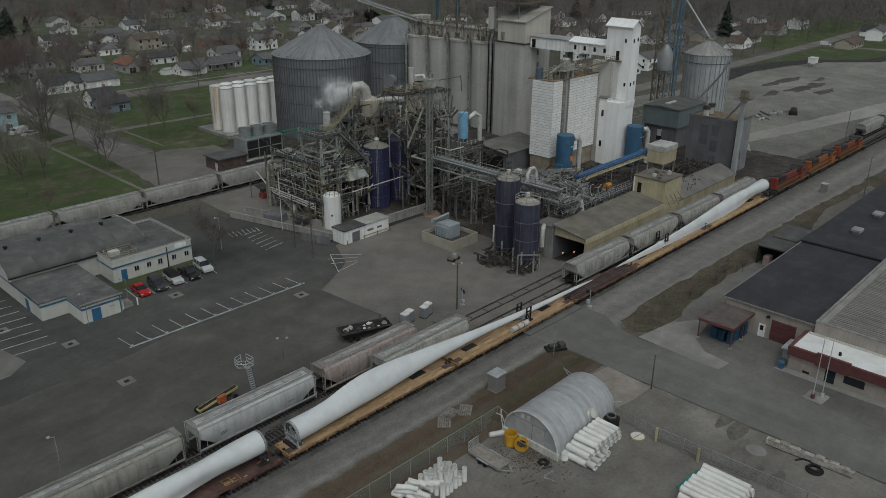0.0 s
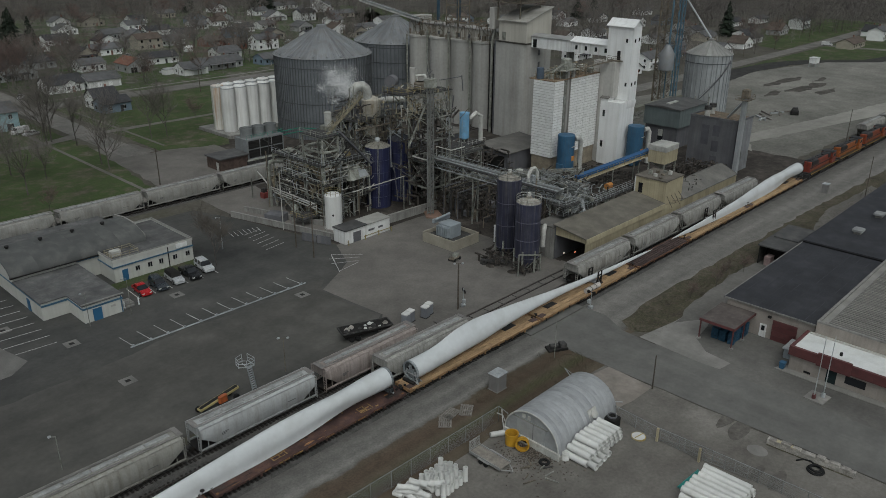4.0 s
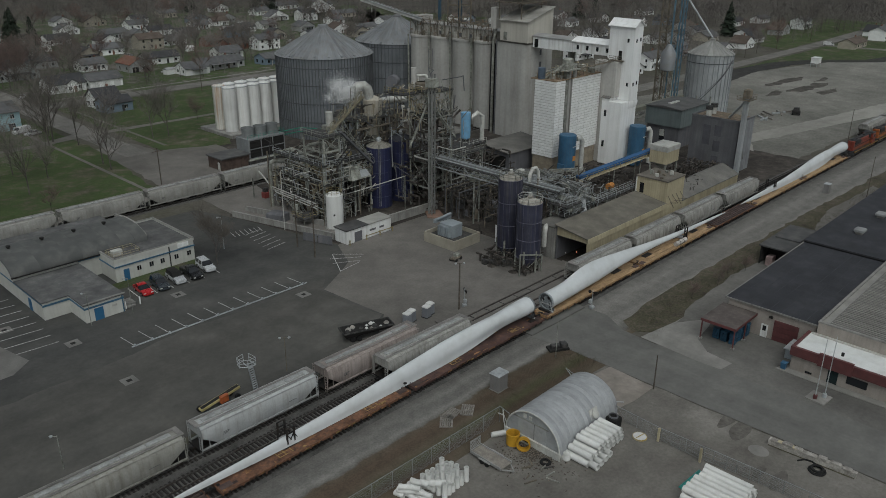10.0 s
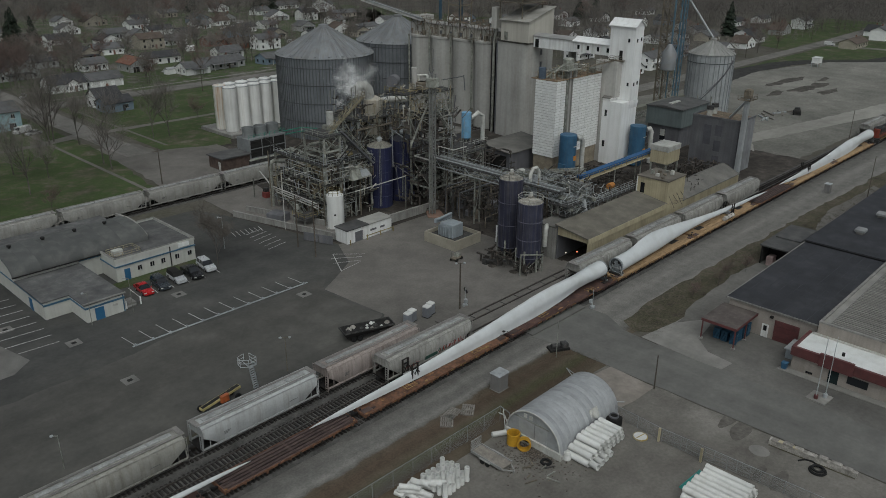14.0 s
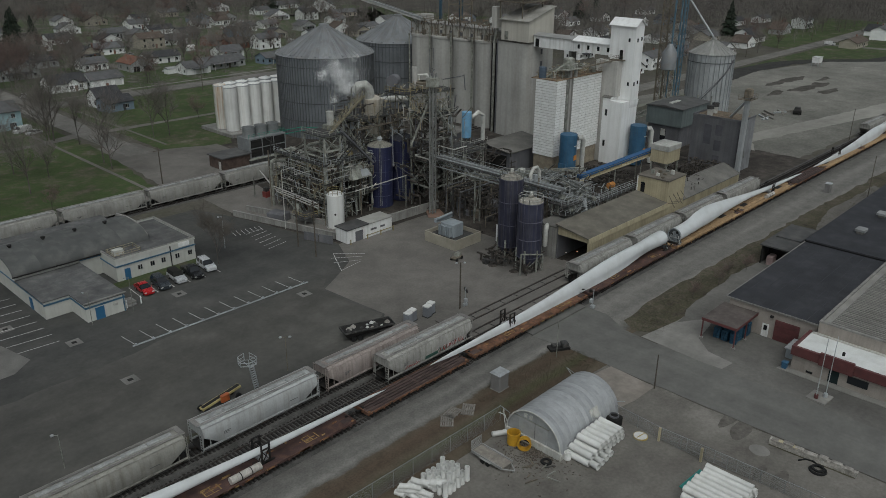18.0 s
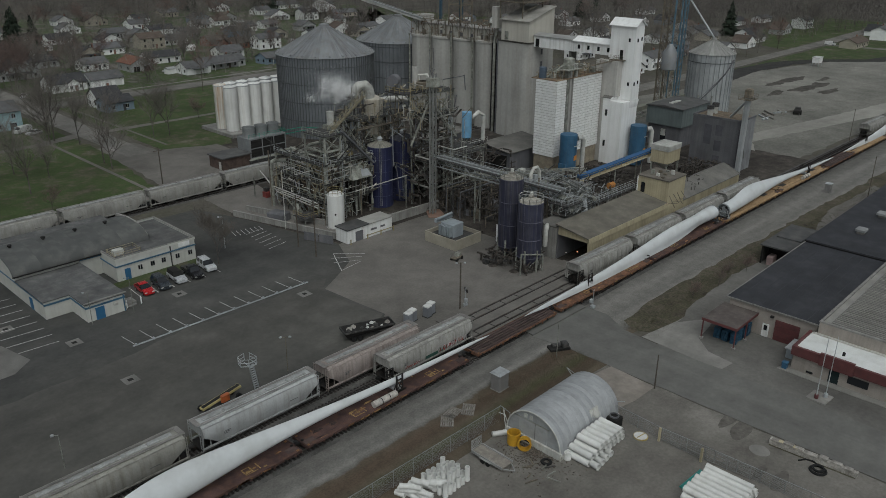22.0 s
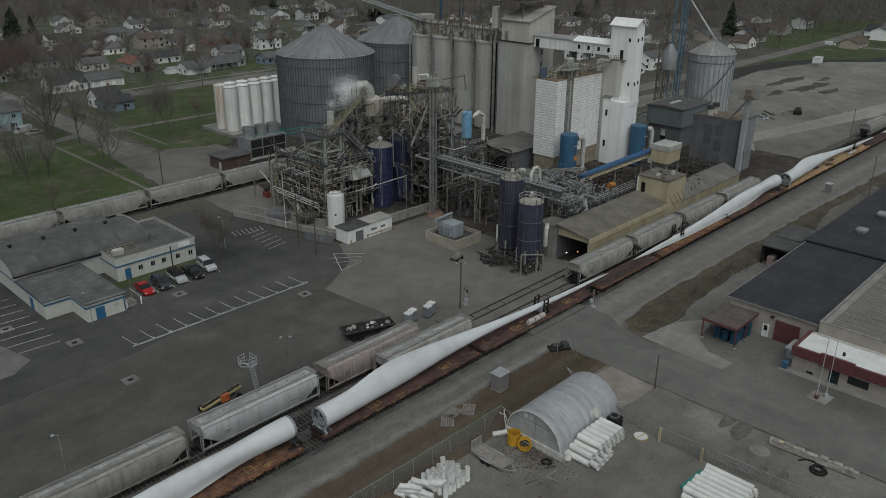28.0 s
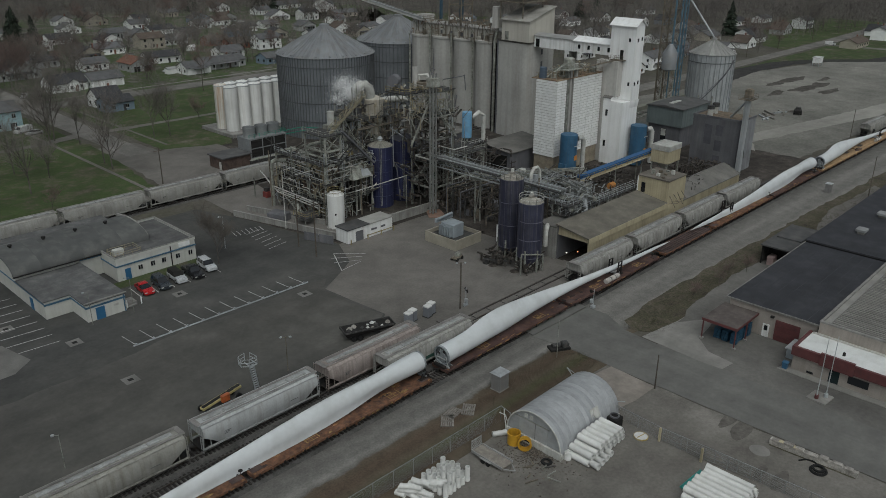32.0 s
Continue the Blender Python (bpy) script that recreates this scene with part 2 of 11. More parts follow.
concrete_slab = ground_mat("concrete_slab", [(.205, .198, .183), (.235, .227, .211), (.26, .251, .234)], .1, 2.0, .9, .1, None, .06)
ballast = ground_mat("ballast", [(.06, .058, .055), (.09, .087, .083), (.125, .12, .114)], .3, 7.0, .95, .8)
SCRUB, BROWN, MOSS, GREY, PALE, DARK = (.1, .083, .06), (.088, .066, .048), (.084, .083, .046), (.155, .149, .138), (.2, .192, .177), (.118, .113, .104)
rail_side = strip_mat("rail_side", [(50.5, SCRUB), (52.3, BROWN), (53.4, MOSS), (54.6, SCRUB), (55.6, BROWN), (56.6, BROWN), (57.7, SCRUB), (58.1, GREY), (58.7, PALE), (59.4, GREY), (60.4, (.135, .13, .12)), (61.2, GREY), (62.4, DARK), (64.5, DARK)], 0, .5)
rail_side_far = strip_mat("rail_side_far", [(51, SCRUB), (53.4, BROWN), (55.2, SCRUB), (56.2, DARK), (57.2, GREY), (58.6, PALE), (60, GREY), (61.4, (.165, .158, .146)), (63, PALE), (64.6, GREY), (66.5, DARK)], .028, .5)
street_mat = ground_mat("street", [(.125, .119, .109), (.165, .157, .144), (.21, .2, .182)], .06, 2.0, .9, .2)
line_paint = mat("line_paint", (.5, .5, .48), .8, var=.35, scale=2, dirt=(.12, .12, .115), amount=.8)

# ---- ground ----


def patch(name, poly, z, m, label, category="ground", wob=.5, step=3.0, kind="structure", thick=.03):
    """A sheet of ground with a slightly ragged edge, laid on the one below."""
    pts = []
    for (ax, ay), (bx, by) in zip(poly, poly[1:] + poly[:1]):
        k = max(1, int(math.hypot(bx - ax, by - ay) / step))
        for i in range(k):
            x, y = ax + (bx - ax) * i / k, ay + (by - ay) * i / k
            q = noise.noise_vector(Vector((x * .31, y * .31, 3.3)))
            pts.append((x + wob * q.x, y + wob * q.y))
    me = bpy.data.meshes.new(name)
    n = len(pts)
    me.from_pydata([(x, y, z) for x, y in pts] + [(x, y, z - thick) for x, y in pts], [],
                   [list(range(n))] + [(i, n + i, n + (i + 1) % n, (i + 1) % n) for i in range(n)])
    me.materials.append(m)
    ob = tagged(new(name, me), label, category, "", kind)
    return ob


g = G()
g.add([(-1500, -1500, 0), (4500, -1500, 0), (4500, 4500, 0), (-1500, 4500, 0)], [(0, 1, 2, 3)])
solid("ground", g, earth, "brown and green early spring ground reaching the horizon", "ground", "", "structure")
patch("ground_plant_yard", [(80, 78), (108, 79), (112, 70.6), (215, 66), (215, 150), (190, 215), (100, 215), (96, 160), (82, 141), (88, 116), (89, 109)], .03,
      plant_floor, "grimy concrete yard round the grain plant")
patch("pavement_loading_yard", [(66, 75.6), (112, 74), (112, 112), (88, 112), (84, 104), (80.3, 101.7), (73.4, 97.8), (74.2, 83.7), (70, 80)], .05,
      pale_yard, "pale worn concrete loading yard", "pavement", .15)
patch("pavement_parking_lot", [(-70, 77.5), (66, 76.5), (70, 80), (74.2, 83.7), (73.4, 97.8), (80.3, 101.7), (84, 104), (88, 112), (83, 137), (79, 150), (-70, 150)], .06,
      asphalt, "dark patched asphalt parking lot", "pavement", .12)
worn_lane = ground_mat("worn_lane", [(.058, .057, .053), (.077, .075, .069), (.092, .089, .081), (.118, .113, .103)], .05, 1.5, .9, .1, (.035, .6, 1), .08, -4)
patch("pavement_worn_lane", [(-70, 78), (66, 77), (69.6, 80.6), (73.7, 84.2), (72.9, 97.2), (76, 101.4), (44, 101), (30, 99), (10, 101), (-70, 98)], .064,
      worn_lane, "worn brownish driving lane of the parking lot", "pavement", 1.2, 2.0)
patch("ground_rail_gravel", [(-60, 49), (62, 50.2), (86, 49.5), (86, 66.5), (-60, 66.5)], .05, rail_side, "grey gravel track-side road fading into a brown matted verge", "ground", .3)
patch("ground_rail_gravel_far", [(95, 52), (130, 52), (180, 48.5), (300, 44), (420, 38), (420, 63), (300, 64.4), (180, 66), (95, 66.5)], .05, rail_side_far,
      "light gravel road along the railway", "ground", .5)
patch("ground_verge_far", [(97, 52.4), (100, 49), (112, 47.5), (150, 46.5), (200, 42), (300, 36), (300, 48), (200, 52.5), (150, 54.6), (112, 55.8), (99, 55.2)], .055, scrub,
      "brown scrubby verge along the gravel road", "ground", .9, 2.0)
patch("pavement_pad_far", [(160, 47.6), (164, 49.2), (176, 51.0), (203, 49.6), (200, 46), (176, 46.6)], .065, pale_yard, "pale broken concrete strip beside the warehouse", "pavement", .5, 2)
patch("pavement_pad_shed", [(104.5, 48.6), (112, 44), (130, 44), (137, 44.5), (145, 48.0), (136, 50.0), (128, 50.6), (112, 50.2)], .064, forecourt, "trodden grey ground before the lean-to", "ground", .6, 2)
patch("pavement_tank_yard", [(83.2, 140.5), (89.6, 115.8), (96.5, 117), (96.5, 146), (99, 158), (84, 160)], .056, pale_yard, "pale concrete paving inside the tank yard wall", "pavement", .2)
patch("ground_pipe_yard", [(-60, -70), (85.5, -70), (85.5, 49.6), (64, 50.5), (-60, 50)], .03, dirt_yard, "muddy gravel storage yard", "ground", .5)
patch("road_crossing", [(85.8, -90), (95.6, -90), (95.8, 46), (96.5, 53.5), (99, 58), (99, 64), (84.5, 64), (85.6, 56)], .07, road_asphalt, "worn grey asphalt road to the level crossing", "road", .25)
patch("ground_right_yard", [(95, -90), (330, -90), (330, 30), (200, 42), (150, 47), (112, 48), (99, 50), (95.5, 47)], .03, forecourt, "worn grey paving round the warehouses", "ground")
patch("pavement_apron", [(96.4, 50.4), (95.5, 37.5), (98.6, 37), (99.2, 41), (102, 44), (106.8, 44.6), (112, 46), (112, 48.8), (105, 49)], .06, concrete_slab, "pale concrete apron before the warehouse", "pavement", .1)
patch("pavement_walk", [(101.6, 32), (101.7, -60), (103.6, -60), (103.6, 31.6)], .12, concrete_slab, "concrete footpath before the brick office", "pavement", .05, 3, "structure", .12)
patch("pavement_hut_apron", [(76.8, 42.6), (80.5, 41.9), (85.2, 41.9), (85.7, 48.9), (79, 49.8), (77.2, 49.8)], .06, ground_mat("tan_slab", [(.205, .182, .16), (.235, .21, .185), (.26, .235, .208)], .15, 2.0, .9, .1, None, .07), "stained concrete apron behind the arched hut", "pavement", .15)
patch("ground_far_yard", [(215, 72), (330, 67), (470, 60), (470, 105), (414, 113), (395, 129), (340, 141), (300, 138), (250, 150), (215, 150)], .04,
      ground_mat("far_yard", [(.13, .127, .113), (.18, .175, .156), (.24, .233, .208)], .035, 1.2, .95, .4, (.1, .25, 1)), "dusty gravel yard behind the plant", "ground", 1.5)
patch("ground_yard_track", [(214, 84), (222.5, 88.8), (256, 81), (291, 72.6), (380, 62), (400, 66), (311, 78.4), (262, 87.5), (231, 93.6), (216, 93)], .055, ground_mat("pale_track", [(.24, .232, .21), (.32, .31, .28)], .08, 2, .95, .2, (.1, .5, 1), .08), "pale worn track across the gravel yard", "ground", 1.0)
stain_m = ground_mat("soil_stain", [(.045, .042, .037), (.075, .069, .06), (.13, .122, .108)], .25, 2)
for k, (x, y, w, d) in enumerate(((325, 122, 10, 3), (317, 110, 9, 3.2), (319, 101, 8, 2), (336, 121, 9, 2.4), (331, 109, 7, 2.6), (302, 114, 7, 2), (345, 112, 6, 1.6))):
    patch("ground_stain", [(x + w * math.cos(a) * (1 + .3 * math.sin(3 * a + k)), y + d * math.sin(a) * (1 + .3 * math.cos(2 * a + k))) for a in [math.pi * j / 7 for j in range(14)]], .06 + .004 * k, stain_m, "dark churned soil on the gravel yard", "ground", 1.2, 2)
mud_stain = ground_mat("mud_stain", [(.1, .094, .084), (.118, .11, .098), (.14, .13, .116)], .3, 2)
for k, (x, y, w, d) in enumerate(((84.0, 29.1, 2.6, 1.1), (77.7, 21.9, 2.0, .8), (86.5, 31.2, 3.6, .9), (77.7, 24.1, 1.6, .5))):
    patch("ground_mud", [(x + w * math.cos(a) * (1 + .15 * math.sin(2 * a + k)), y + d * math.sin(a)) for a in [math.pi * j / 7 for j in range(14)]], .043 + .004 * k, mud_stain, "dark damp mud on the storage yard", "ground", .12, 1)
patch("ground_pale_spot", [(81.5 + 1.1 * math.cos(a), 25.8 + 1.2 * math.sin(a)) for a in [math.pi * j / 6 for j in range(12)]], .05, concrete_slab, "pale patch of spilled concrete", "ground", .15, 1)
patch("ground_berm", [(300, 136), (340, 140), (374, 136), (395, 127), (414, 109), (470, 98), (470, 106), (416, 117), (397, 136), (375, 146), (340, 150), (300, 147)], .06,
      ground_mat("dark_soil", [(.035, .034, .033), (.05, .048, .046)], .2, 2), "dark strip of fresh earth beside the yard", "ground", .8)
patch("ground_far_verge", [(300, 147), (340, 150), (375, 146), (397, 136), (416, 117), (470, 106), (600, 90), (620, 150), (460, 148), (419, 148), (300, 151)], .04, lawn, "green strip beside the far road", "ground", 1)
patch("road_far", [(250, 152), (419, 150.5), (466, 150), (1200, 168), (1200, 178), (466, 157.5), (419, 157.5), (250, 160)], .07, street_mat, "pale concrete road past the far yard", "road", .2)
patch("road_far_side", [(452, 150), (458, 150), (474, 60), (466, 60)], .06, street_mat, "narrow side road", "road", .3)
patch("ground_lawn_far_right", [(420, 158), (600, 161), (600, 215), (470, 200), (430, 178)], .04, lawn, "lawn before the houses", "ground", 1.5)
patch("ground_lawn_left", [(-90, 161), (78, 161), (79, 166), (86, 205), (86, 273), (-90, 273)], .04, lawn, "patchy spring lawn beside the siding", "ground", 1.2)
patch("ground_siding_strip", [(-90, 159.5), (84, 159.5), (85, 170), (74, 168), (60, 165.5), (30, 164), (-90, 163)], .062, dirt_yard, "bare tan dirt strip beside the siding", "ground", 1.6, 2.0)
patch("ground_lawn_corner", [(98, 200), (107, 195), (116, 193.5), (118.4, 199), (118.4, 217), (146, 217), (160, 222), (160, 276), (99, 274)], .04, lawn, "green lawn behind the white silos", "ground", .8)
patch("ground_lawn_town", [(99, 286), (300, 288), (420, 480), (420, 560), (99, 560)], .04, town_lawn, "lawns round the small houses", "ground", 1.5)
patch("ground_lawn_town_left", [(-90, 286), (87, 286), (88, 560), (-90, 560)], .04, town_lawn, "shaded lawns round the houses", "ground", 1.5)
patch("ground_gravel_lot", [(82, 170), (104, 164), (112, 172), (112, 196), (97, 201), (96, 214), (86, 214), (85, 205)], .05, pale_yard, "bare gravel lot beside the plant", "ground", 1.0)
patch("road_street", [(-120, 275), (420, 279), (420, 287), (-120, 284)], .08, street_mat, "pale asphalt street through the town", "road", .2)
patch("road_cross_street", [(88, 200), (94.5, 200), (97, 290), (98.5, 520), (88.5, 520)], .09, street_mat, "pale asphalt cross street", "road", .25)
patch("road_lane", [(94, 230.2), (116, 230.4), (160, 229.8), (160, 231.6), (118, 232.8), (101, 233.4), (94, 234.4)], .07, pale_yard, "pale dirt lane across the lawn to the silos", "road", .5, 2.0)
patch("road_lane_side", [(40, 227.6), (78, 227.8), (89, 230.5), (89, 236), (84, 234), (77, 231), (40, 230.6)], .07, pale_yard, "pale dirt lane past the pale blue house", "road", .5, 2.0)
patch("pavement_sidewalk", [(77.9, 166), (78.9, 166), (79.3, 258), (78.3, 258)], .09, pale_yard, "worn concrete sidewalk across the lawn", "pavement", .05)
patch("pavement_sidewalk_town", [(99, 289), (260, 291), (260, 292.2), (99, 290.2)], .09, concrete_slab, "concrete sidewalk along the street", "pavement", .05)
patch("pavement_sidewalk_corner", [(101.2, 205), (102.1, 205), (102.6, 272), (101.7, 272)], .09, pale_yard, "worn concrete sidewalk beside the lawn", "pavement", .05)
patch("ground_meadow", [(330, 470), (420, 470), (430, 360), (345, 380)], .04, lawn, "green playing field among the houses", "ground", 1.5)

# ---- railway ----
rail_steel = mat("rail_steel", (.2, .19, .18), .45, .6, dirt=(.1, .06, .04), amount=.6)
tie_wood = mat("tie_wood", (.032, .028, .026), .9, var=.35, scale=1.5, rnd=.3)


def track_y(x):
    return 64.8 - 3.4e-5 * max(0.0, x - 20) ** 2


def track_at(x, off=0.0, z=0.0):
    """The pose on the main track, off metres to its far side."""
    slope = -6.8e-5 * max(0.0, x - 20)
    return pose(x, track_y(x) + off, z, 0, 0, math.degrees(math.atan(slope)))


def railway(name, off, x0, x1, label, sink=0.0):
    base = tagged(new(name), label, "railway track", "", "structure")
    bed, ties, rails = G(), G(), [G(), G()]
    xs = np.arange(x0, x1 + .1, 4.0)
    for a, b in zip(xs, xs[1:]):
        ya, yb = track_y(a) + off, track_y(b) + off
        bed.hexa([(a, ya - 2.3, 0), (b, yb - 2.3, 0), (b, yb + 2.3, 0), (a, ya + 2.3, 0),
                  (a, ya - 1.75, .13 - sink), (b, yb - 1.75, .13 - sink), (b, yb + 1.75, .13 - sink), (a, ya + 1.75, .13 - sink)])
        for k, s in enumerate((-.75, .75)):
            rails[k].beam((a, ya + s, .34 - sink), (b, yb + s, .34 - sink), .075, .16)
    x = x0
    while x < x1:
        y, j = track_y(x) + off, random.uniform(-.08, .08)
        ties.box(x - .12, y - 1.38 + j, .08 - sink, x + .12, y + 1.32 + j, .25 - sink)
        x += .54 + random.uniform(-.02, .02)
    part("ballast_bed", bed, ballast, base)
    tagged(part("ties", ties, tie_wood, base), "", "", "", "stuff")
    for r in rails:
        part("rail", r, rail_steel, base)
    return base


patch("pavement_rail_yard", [(78, 66.9), (112, 66.6), (112, 76), (78, 76)], .27, pale_yard, "worn dirt and concrete filled between the siding ties", "pavement", .1, 3, "structure", .27)
patch("road_crossing_panel", [(85, 62.2), (98.6, 62), (98.4, 66.6), (85.2, 66.9)], .3, road_asphalt, "asphalt crossing surface between the rails", "road", .1, 3, "structure", .3)
railway("track_main", 0, -190, 420, "main line of steel rails on dark wooden ties")
railway("track_siding", 4.1, -40, 330, "siding of steel rails beside the main line")
railway("track_dock", 8.0, -60, 170, "siding that runs into the loading dock")
filler = tagged(new("road_flangeways"), "dark plank and tar strips along the paved-in rails", "road", "", "structure")
for off in (4.1, 8.0):
    for y in (-.75, .75):
        part("tar_strip", G().beam((78.5, track_y(78.5) + off + y, .268), (112, track_y(112) + off + y, .268), .42, .02), tie_wood, filler)
    for k in range(9):
        x = 79.5 + k * 3.6
        part("plank", G().box(x - .1, track_y(x) + off - .5, .26, x + .1, track_y(x) + off + .5, .282), tie_wood, filler)
railway("track_rear", 92.9, -120, 210, "rear siding behind the office")

# ---- rolling stock ----
black_iron = mat("black_iron", (.02, .02, .02), .6, .3, var=.4, dirt=(.06, .045, .035), amount=.6)
wheel_steel = mat("wheel_steel", (.06, .05, .045), .5, .7, dirt=(.1, .06, .04), amount=.5)


def bogie_meshes():
    f = G()
    for s in (-1.0, 1.0):
        f.hexa([(-1.25, s - .09, .3), (1.25, s - .09, .3), (1.25, s + .09, .3), (-1.25, s + .09, .3),
                (-.55, s - .09, .6), (.55, s - .09, .6), (.55, s + .09, .6), (-.55, s + .09, .6)])
        for x in (-.9, .9):
            f.cyl((x, s - .16, .38), (x, s + .16, .38), .13, n=8)
        for x in (-.15, .15):
            f.cyl((x, s, .3), (x, s, .55), .09, n=6)
    f.box(-.22, -1.1, .36, .22, 1.1, .58)
    w = G()
    w.cyl((0, -.07, 0), (0, .07, 0), .35, n=18).cyl((0, .07, 0), (0, .1, 0), .38, .37, n=18).cyl((0, -.12, 0), (0, .12, 0), .14, n=10)
    return f.mesh("bogie_frame", black_iron), w.mesh("wheel", wheel_steel)


BOGIE, WHEEL = bogie_meshes()


def bogies(car, at, z=.38):
    for x in at:
        b = part("bogie", BOGIE, None, car, at=T(x, 0, z))
        for dx in (-.9, .9):
            for s in (-.75, .75):
                part("wheel", WHEEL, None, b, at=T(dx, s, .38))


def couplers(car, half, z=.95, m=None):
    for s in (-1, 1):
        part("coupler", G().box(min(s * half, s * (half + .55)), -.12, z - .14, max(s * half, s * (half + .55)), .12, z + .14)
             .box(min(s * (half + .4), s * (half + .68)), -.2, z - .2, max(s * (half + .4), s * (half + .68)), .2, z + .2), black_iron, car)


wood_deck = mat("wood_deck", (.36, .245, .138), .85, var=.22, scale=.4, fine=5, dirt=(.2, .135, .085), amount=.6, rnd=.16)
orange_sill = mat("orange_sill", (.27, .165, .085), .8, var=.3, scale=.8, dirt=(.1, .065, .045), amount=.8)
red_deck = mat("rust_deck", (.16, .082, .05), .88, var=.4, scale=.8, fine=3, dirt=(.07, .045, .037), amount=.9)
maroon_deck = mat("maroon_deck", (.072, .043, .039), .85, var=.35, scale=.5, dirt=(.13, .07, .045), amount=.6)
brown_deck = mat("brown_deck", (.075, .052, .049), .85, var=.3, scale=.5, dirt=(.11, .08, .065), amount=.6)
rust_orange = mat("rust_patch", (.2, .105, .05), .9, var=.5, scale=1.2)
black_rust = mat("black_rust", (.045, .032, .028), .9, var=.4, scale=1.5)
dark_wood = mat("dark_wood", (.09, .06, .04), .9, var=.3)
yellow_mark = mat("faded_yellow", (.23, .15, .06), .8, var=.5, scale=2)
grey_beam = mat("grey_beam", (.2, .19, .18), .8, var=.3)


def flatcar(length, deck, sill, label, look_of):
    """A long flat wagon. look_of: 'wood' (bare planks), 'rust' (steel with worn marks) or 'ribbed' (long steel channels)."""
    car = thing("flatcar", label, "railway wagon", "flatcars of the blade train")
    h = length / 2 - .35
    rs = random.Random(int(length * 10) + len(label))
    if look_of == "wood":
        part("deck", G().bevel_box(-h, -1.42, .98, h, 1.42, 1.1, .02), dark_wood, car)
        for k in range(9):
            y, z = -1.5 + k / 3, rs.uniform(0, .02)
            a = rs.uniform(-h * .3, h * .3)
            part("plank", G().bevel_box(-h, y + .015, 1.1, a - .02, y + .315, 1.165 + z, .012), deck, car)
            part("plank", G().bevel_box(a + .02, y + .015, 1.1, h, y + .315, 1.175 - z, .012), deck, car)
    else:
        part("deck", G().bevel_box(-h, -1.45, .98, h, 1.45, 1.16, .03), deck, car)
    for s in (-1, 1):
        part("side_sill", G().box(-h, s * 1.53 - .05, .9, h, s * 1.53 + .05, 1.18), sill, car)
        n = int(length / 1.5)
        for i in range(n):
            x = -h + .7 + i * (2 * h - 1.4) / (n - 1) + rs.uniform(-.15, .15)
            if s < 0:
                part("stake_pocket", G().box(x - .12, -1.67, .78 - .12 * (i % 3 == 0), x + .12, -1.57, 1.08), sill if i % 2 else black_iron, car)
    g = G()
    g.hexa([(-h + 5, -.45, .55), (h - 5, -.45, .55), (h - 5, .45, .55), (-h + 5, .45, .55), (-h + 3, -.45, .98), (h - 3, -.45, .98), (h - 3, .45, .98), (-h + 3, .45, .98)])
    for i in range(9):
        x = -h + 2.2 + i * (2 * h - 4.4) / 8
        g.hexa([(x - .06, -.5, .62), (x + .06, -.5, .62), (x + .06, .5, .62), (x - .06, .5, .62), (x - .06, -1.45, .9), (x + .06, -1.45, .9), (x + .06, 1.45, .9), (x - .06, 1.45, .9)])
    part("centre_sill", g, black_iron, car)
    for s in (-1, 1):
        part("end_sill", G().box(min(s * h, s * (h + .14)), -1.5, .75, max(s * h, s * (h + .14)), 1.5, 1.2), sill, car)
        part("end_plate", G().box(s * (h - .75) - .7, -1.1, 1.18, s * (h - .75) + .7, -.25, 1.23), brown_deck, car)
        for q in range(3):
            part("end_fitting", G().bevel_box(s * (h - .2) - .2, -1.4 + q * 1.2, 1.0, s * (h - .2) + .12, -1.15 + q * 1.2, 1.26 + .1 * (q % 2), .03), black_iron if q % 2 else rust_orange, car)
    if look_of == "wood":
        for x in (-h + 4.6, h - 5.2):
            part("pit_plate", G().box(x - 1.3, .1, 1.185, x + 1.3, 1.2, 1.21), black_iron, car)
    elif look_of == "ribbed":
        for y in (-1.2, -.66, -.12, .42, .96):
            part("channel_rail", G().box(-h + .2, y - .05, 1.16, h - .2, y + .3, 1.3), brown_deck, car)
        for y in (-.74, -.2, .34, .88):
            part("channel_slot", G().box(-h + .2, y - .1, 1.162, h - .2, y + .1, 1.17), black_iron, car)
        for x in (-h * .6, 0, h * .55):
            part("cross_strap", G().box(x - .15, -1.45, 1.3, x + .15, 1.45, 1.33), brown_deck, car)
    else:
        for i in range(26):
            x, y = rs.uniform(-h + 1, h - 2), rs.uniform(-1.35, 1.0)
            k, w = rs.uniform(.2, 1.6), rs.uniform(.06, .34)
            part("worn_patch", G().prism([(x, y), (x + k * .4, y - w * .3), (x + k, y + w * .1), (x + k * .9, y + w), (x + k * .3, y + w * 1.2)], 1.161, 1.166 + .002 * (i % 3)), (rust_orange, black_rust, yellow_mark, rust_orange)[i % 4], car)
        for x in (-h * .45, h * .5):
            for dx in (0, .9, 1.8):
                part("yellow_mark", G().box(x + dx, -.9, 1.161, x + dx + .14, .3, 1.172), yellow_mark, car)
            for y in (-.9, -.35, .2):
                part("yellow_mark", G().box(x, y, 1.161, x + 1.1 + .5 * (y < 0), y + .11, 1.174), yellow_mark, car)
        for i in range(14):
            x = rs.uniform(-h + .5, h - 1.5)
            part("edge_rust", G().box(x, -1.585, .93, x + rs.uniform(.3, 1.4), -1.575, 1.15), rust_orange if i % 3 else yellow_mark, car)
    bogies(car, (-h + 2.0, h - 2.0))
    couplers(car, h + .14)
    part("brake_wheel", G().cyl((h - .05, -.6, 1.16), (h - .05, -.6, 2.0), .03, n=6).cyl((h - .05, -.6, 1.98), (h - .05, -.6, 2.02), .26, n=12), black_iron, car)
    return car


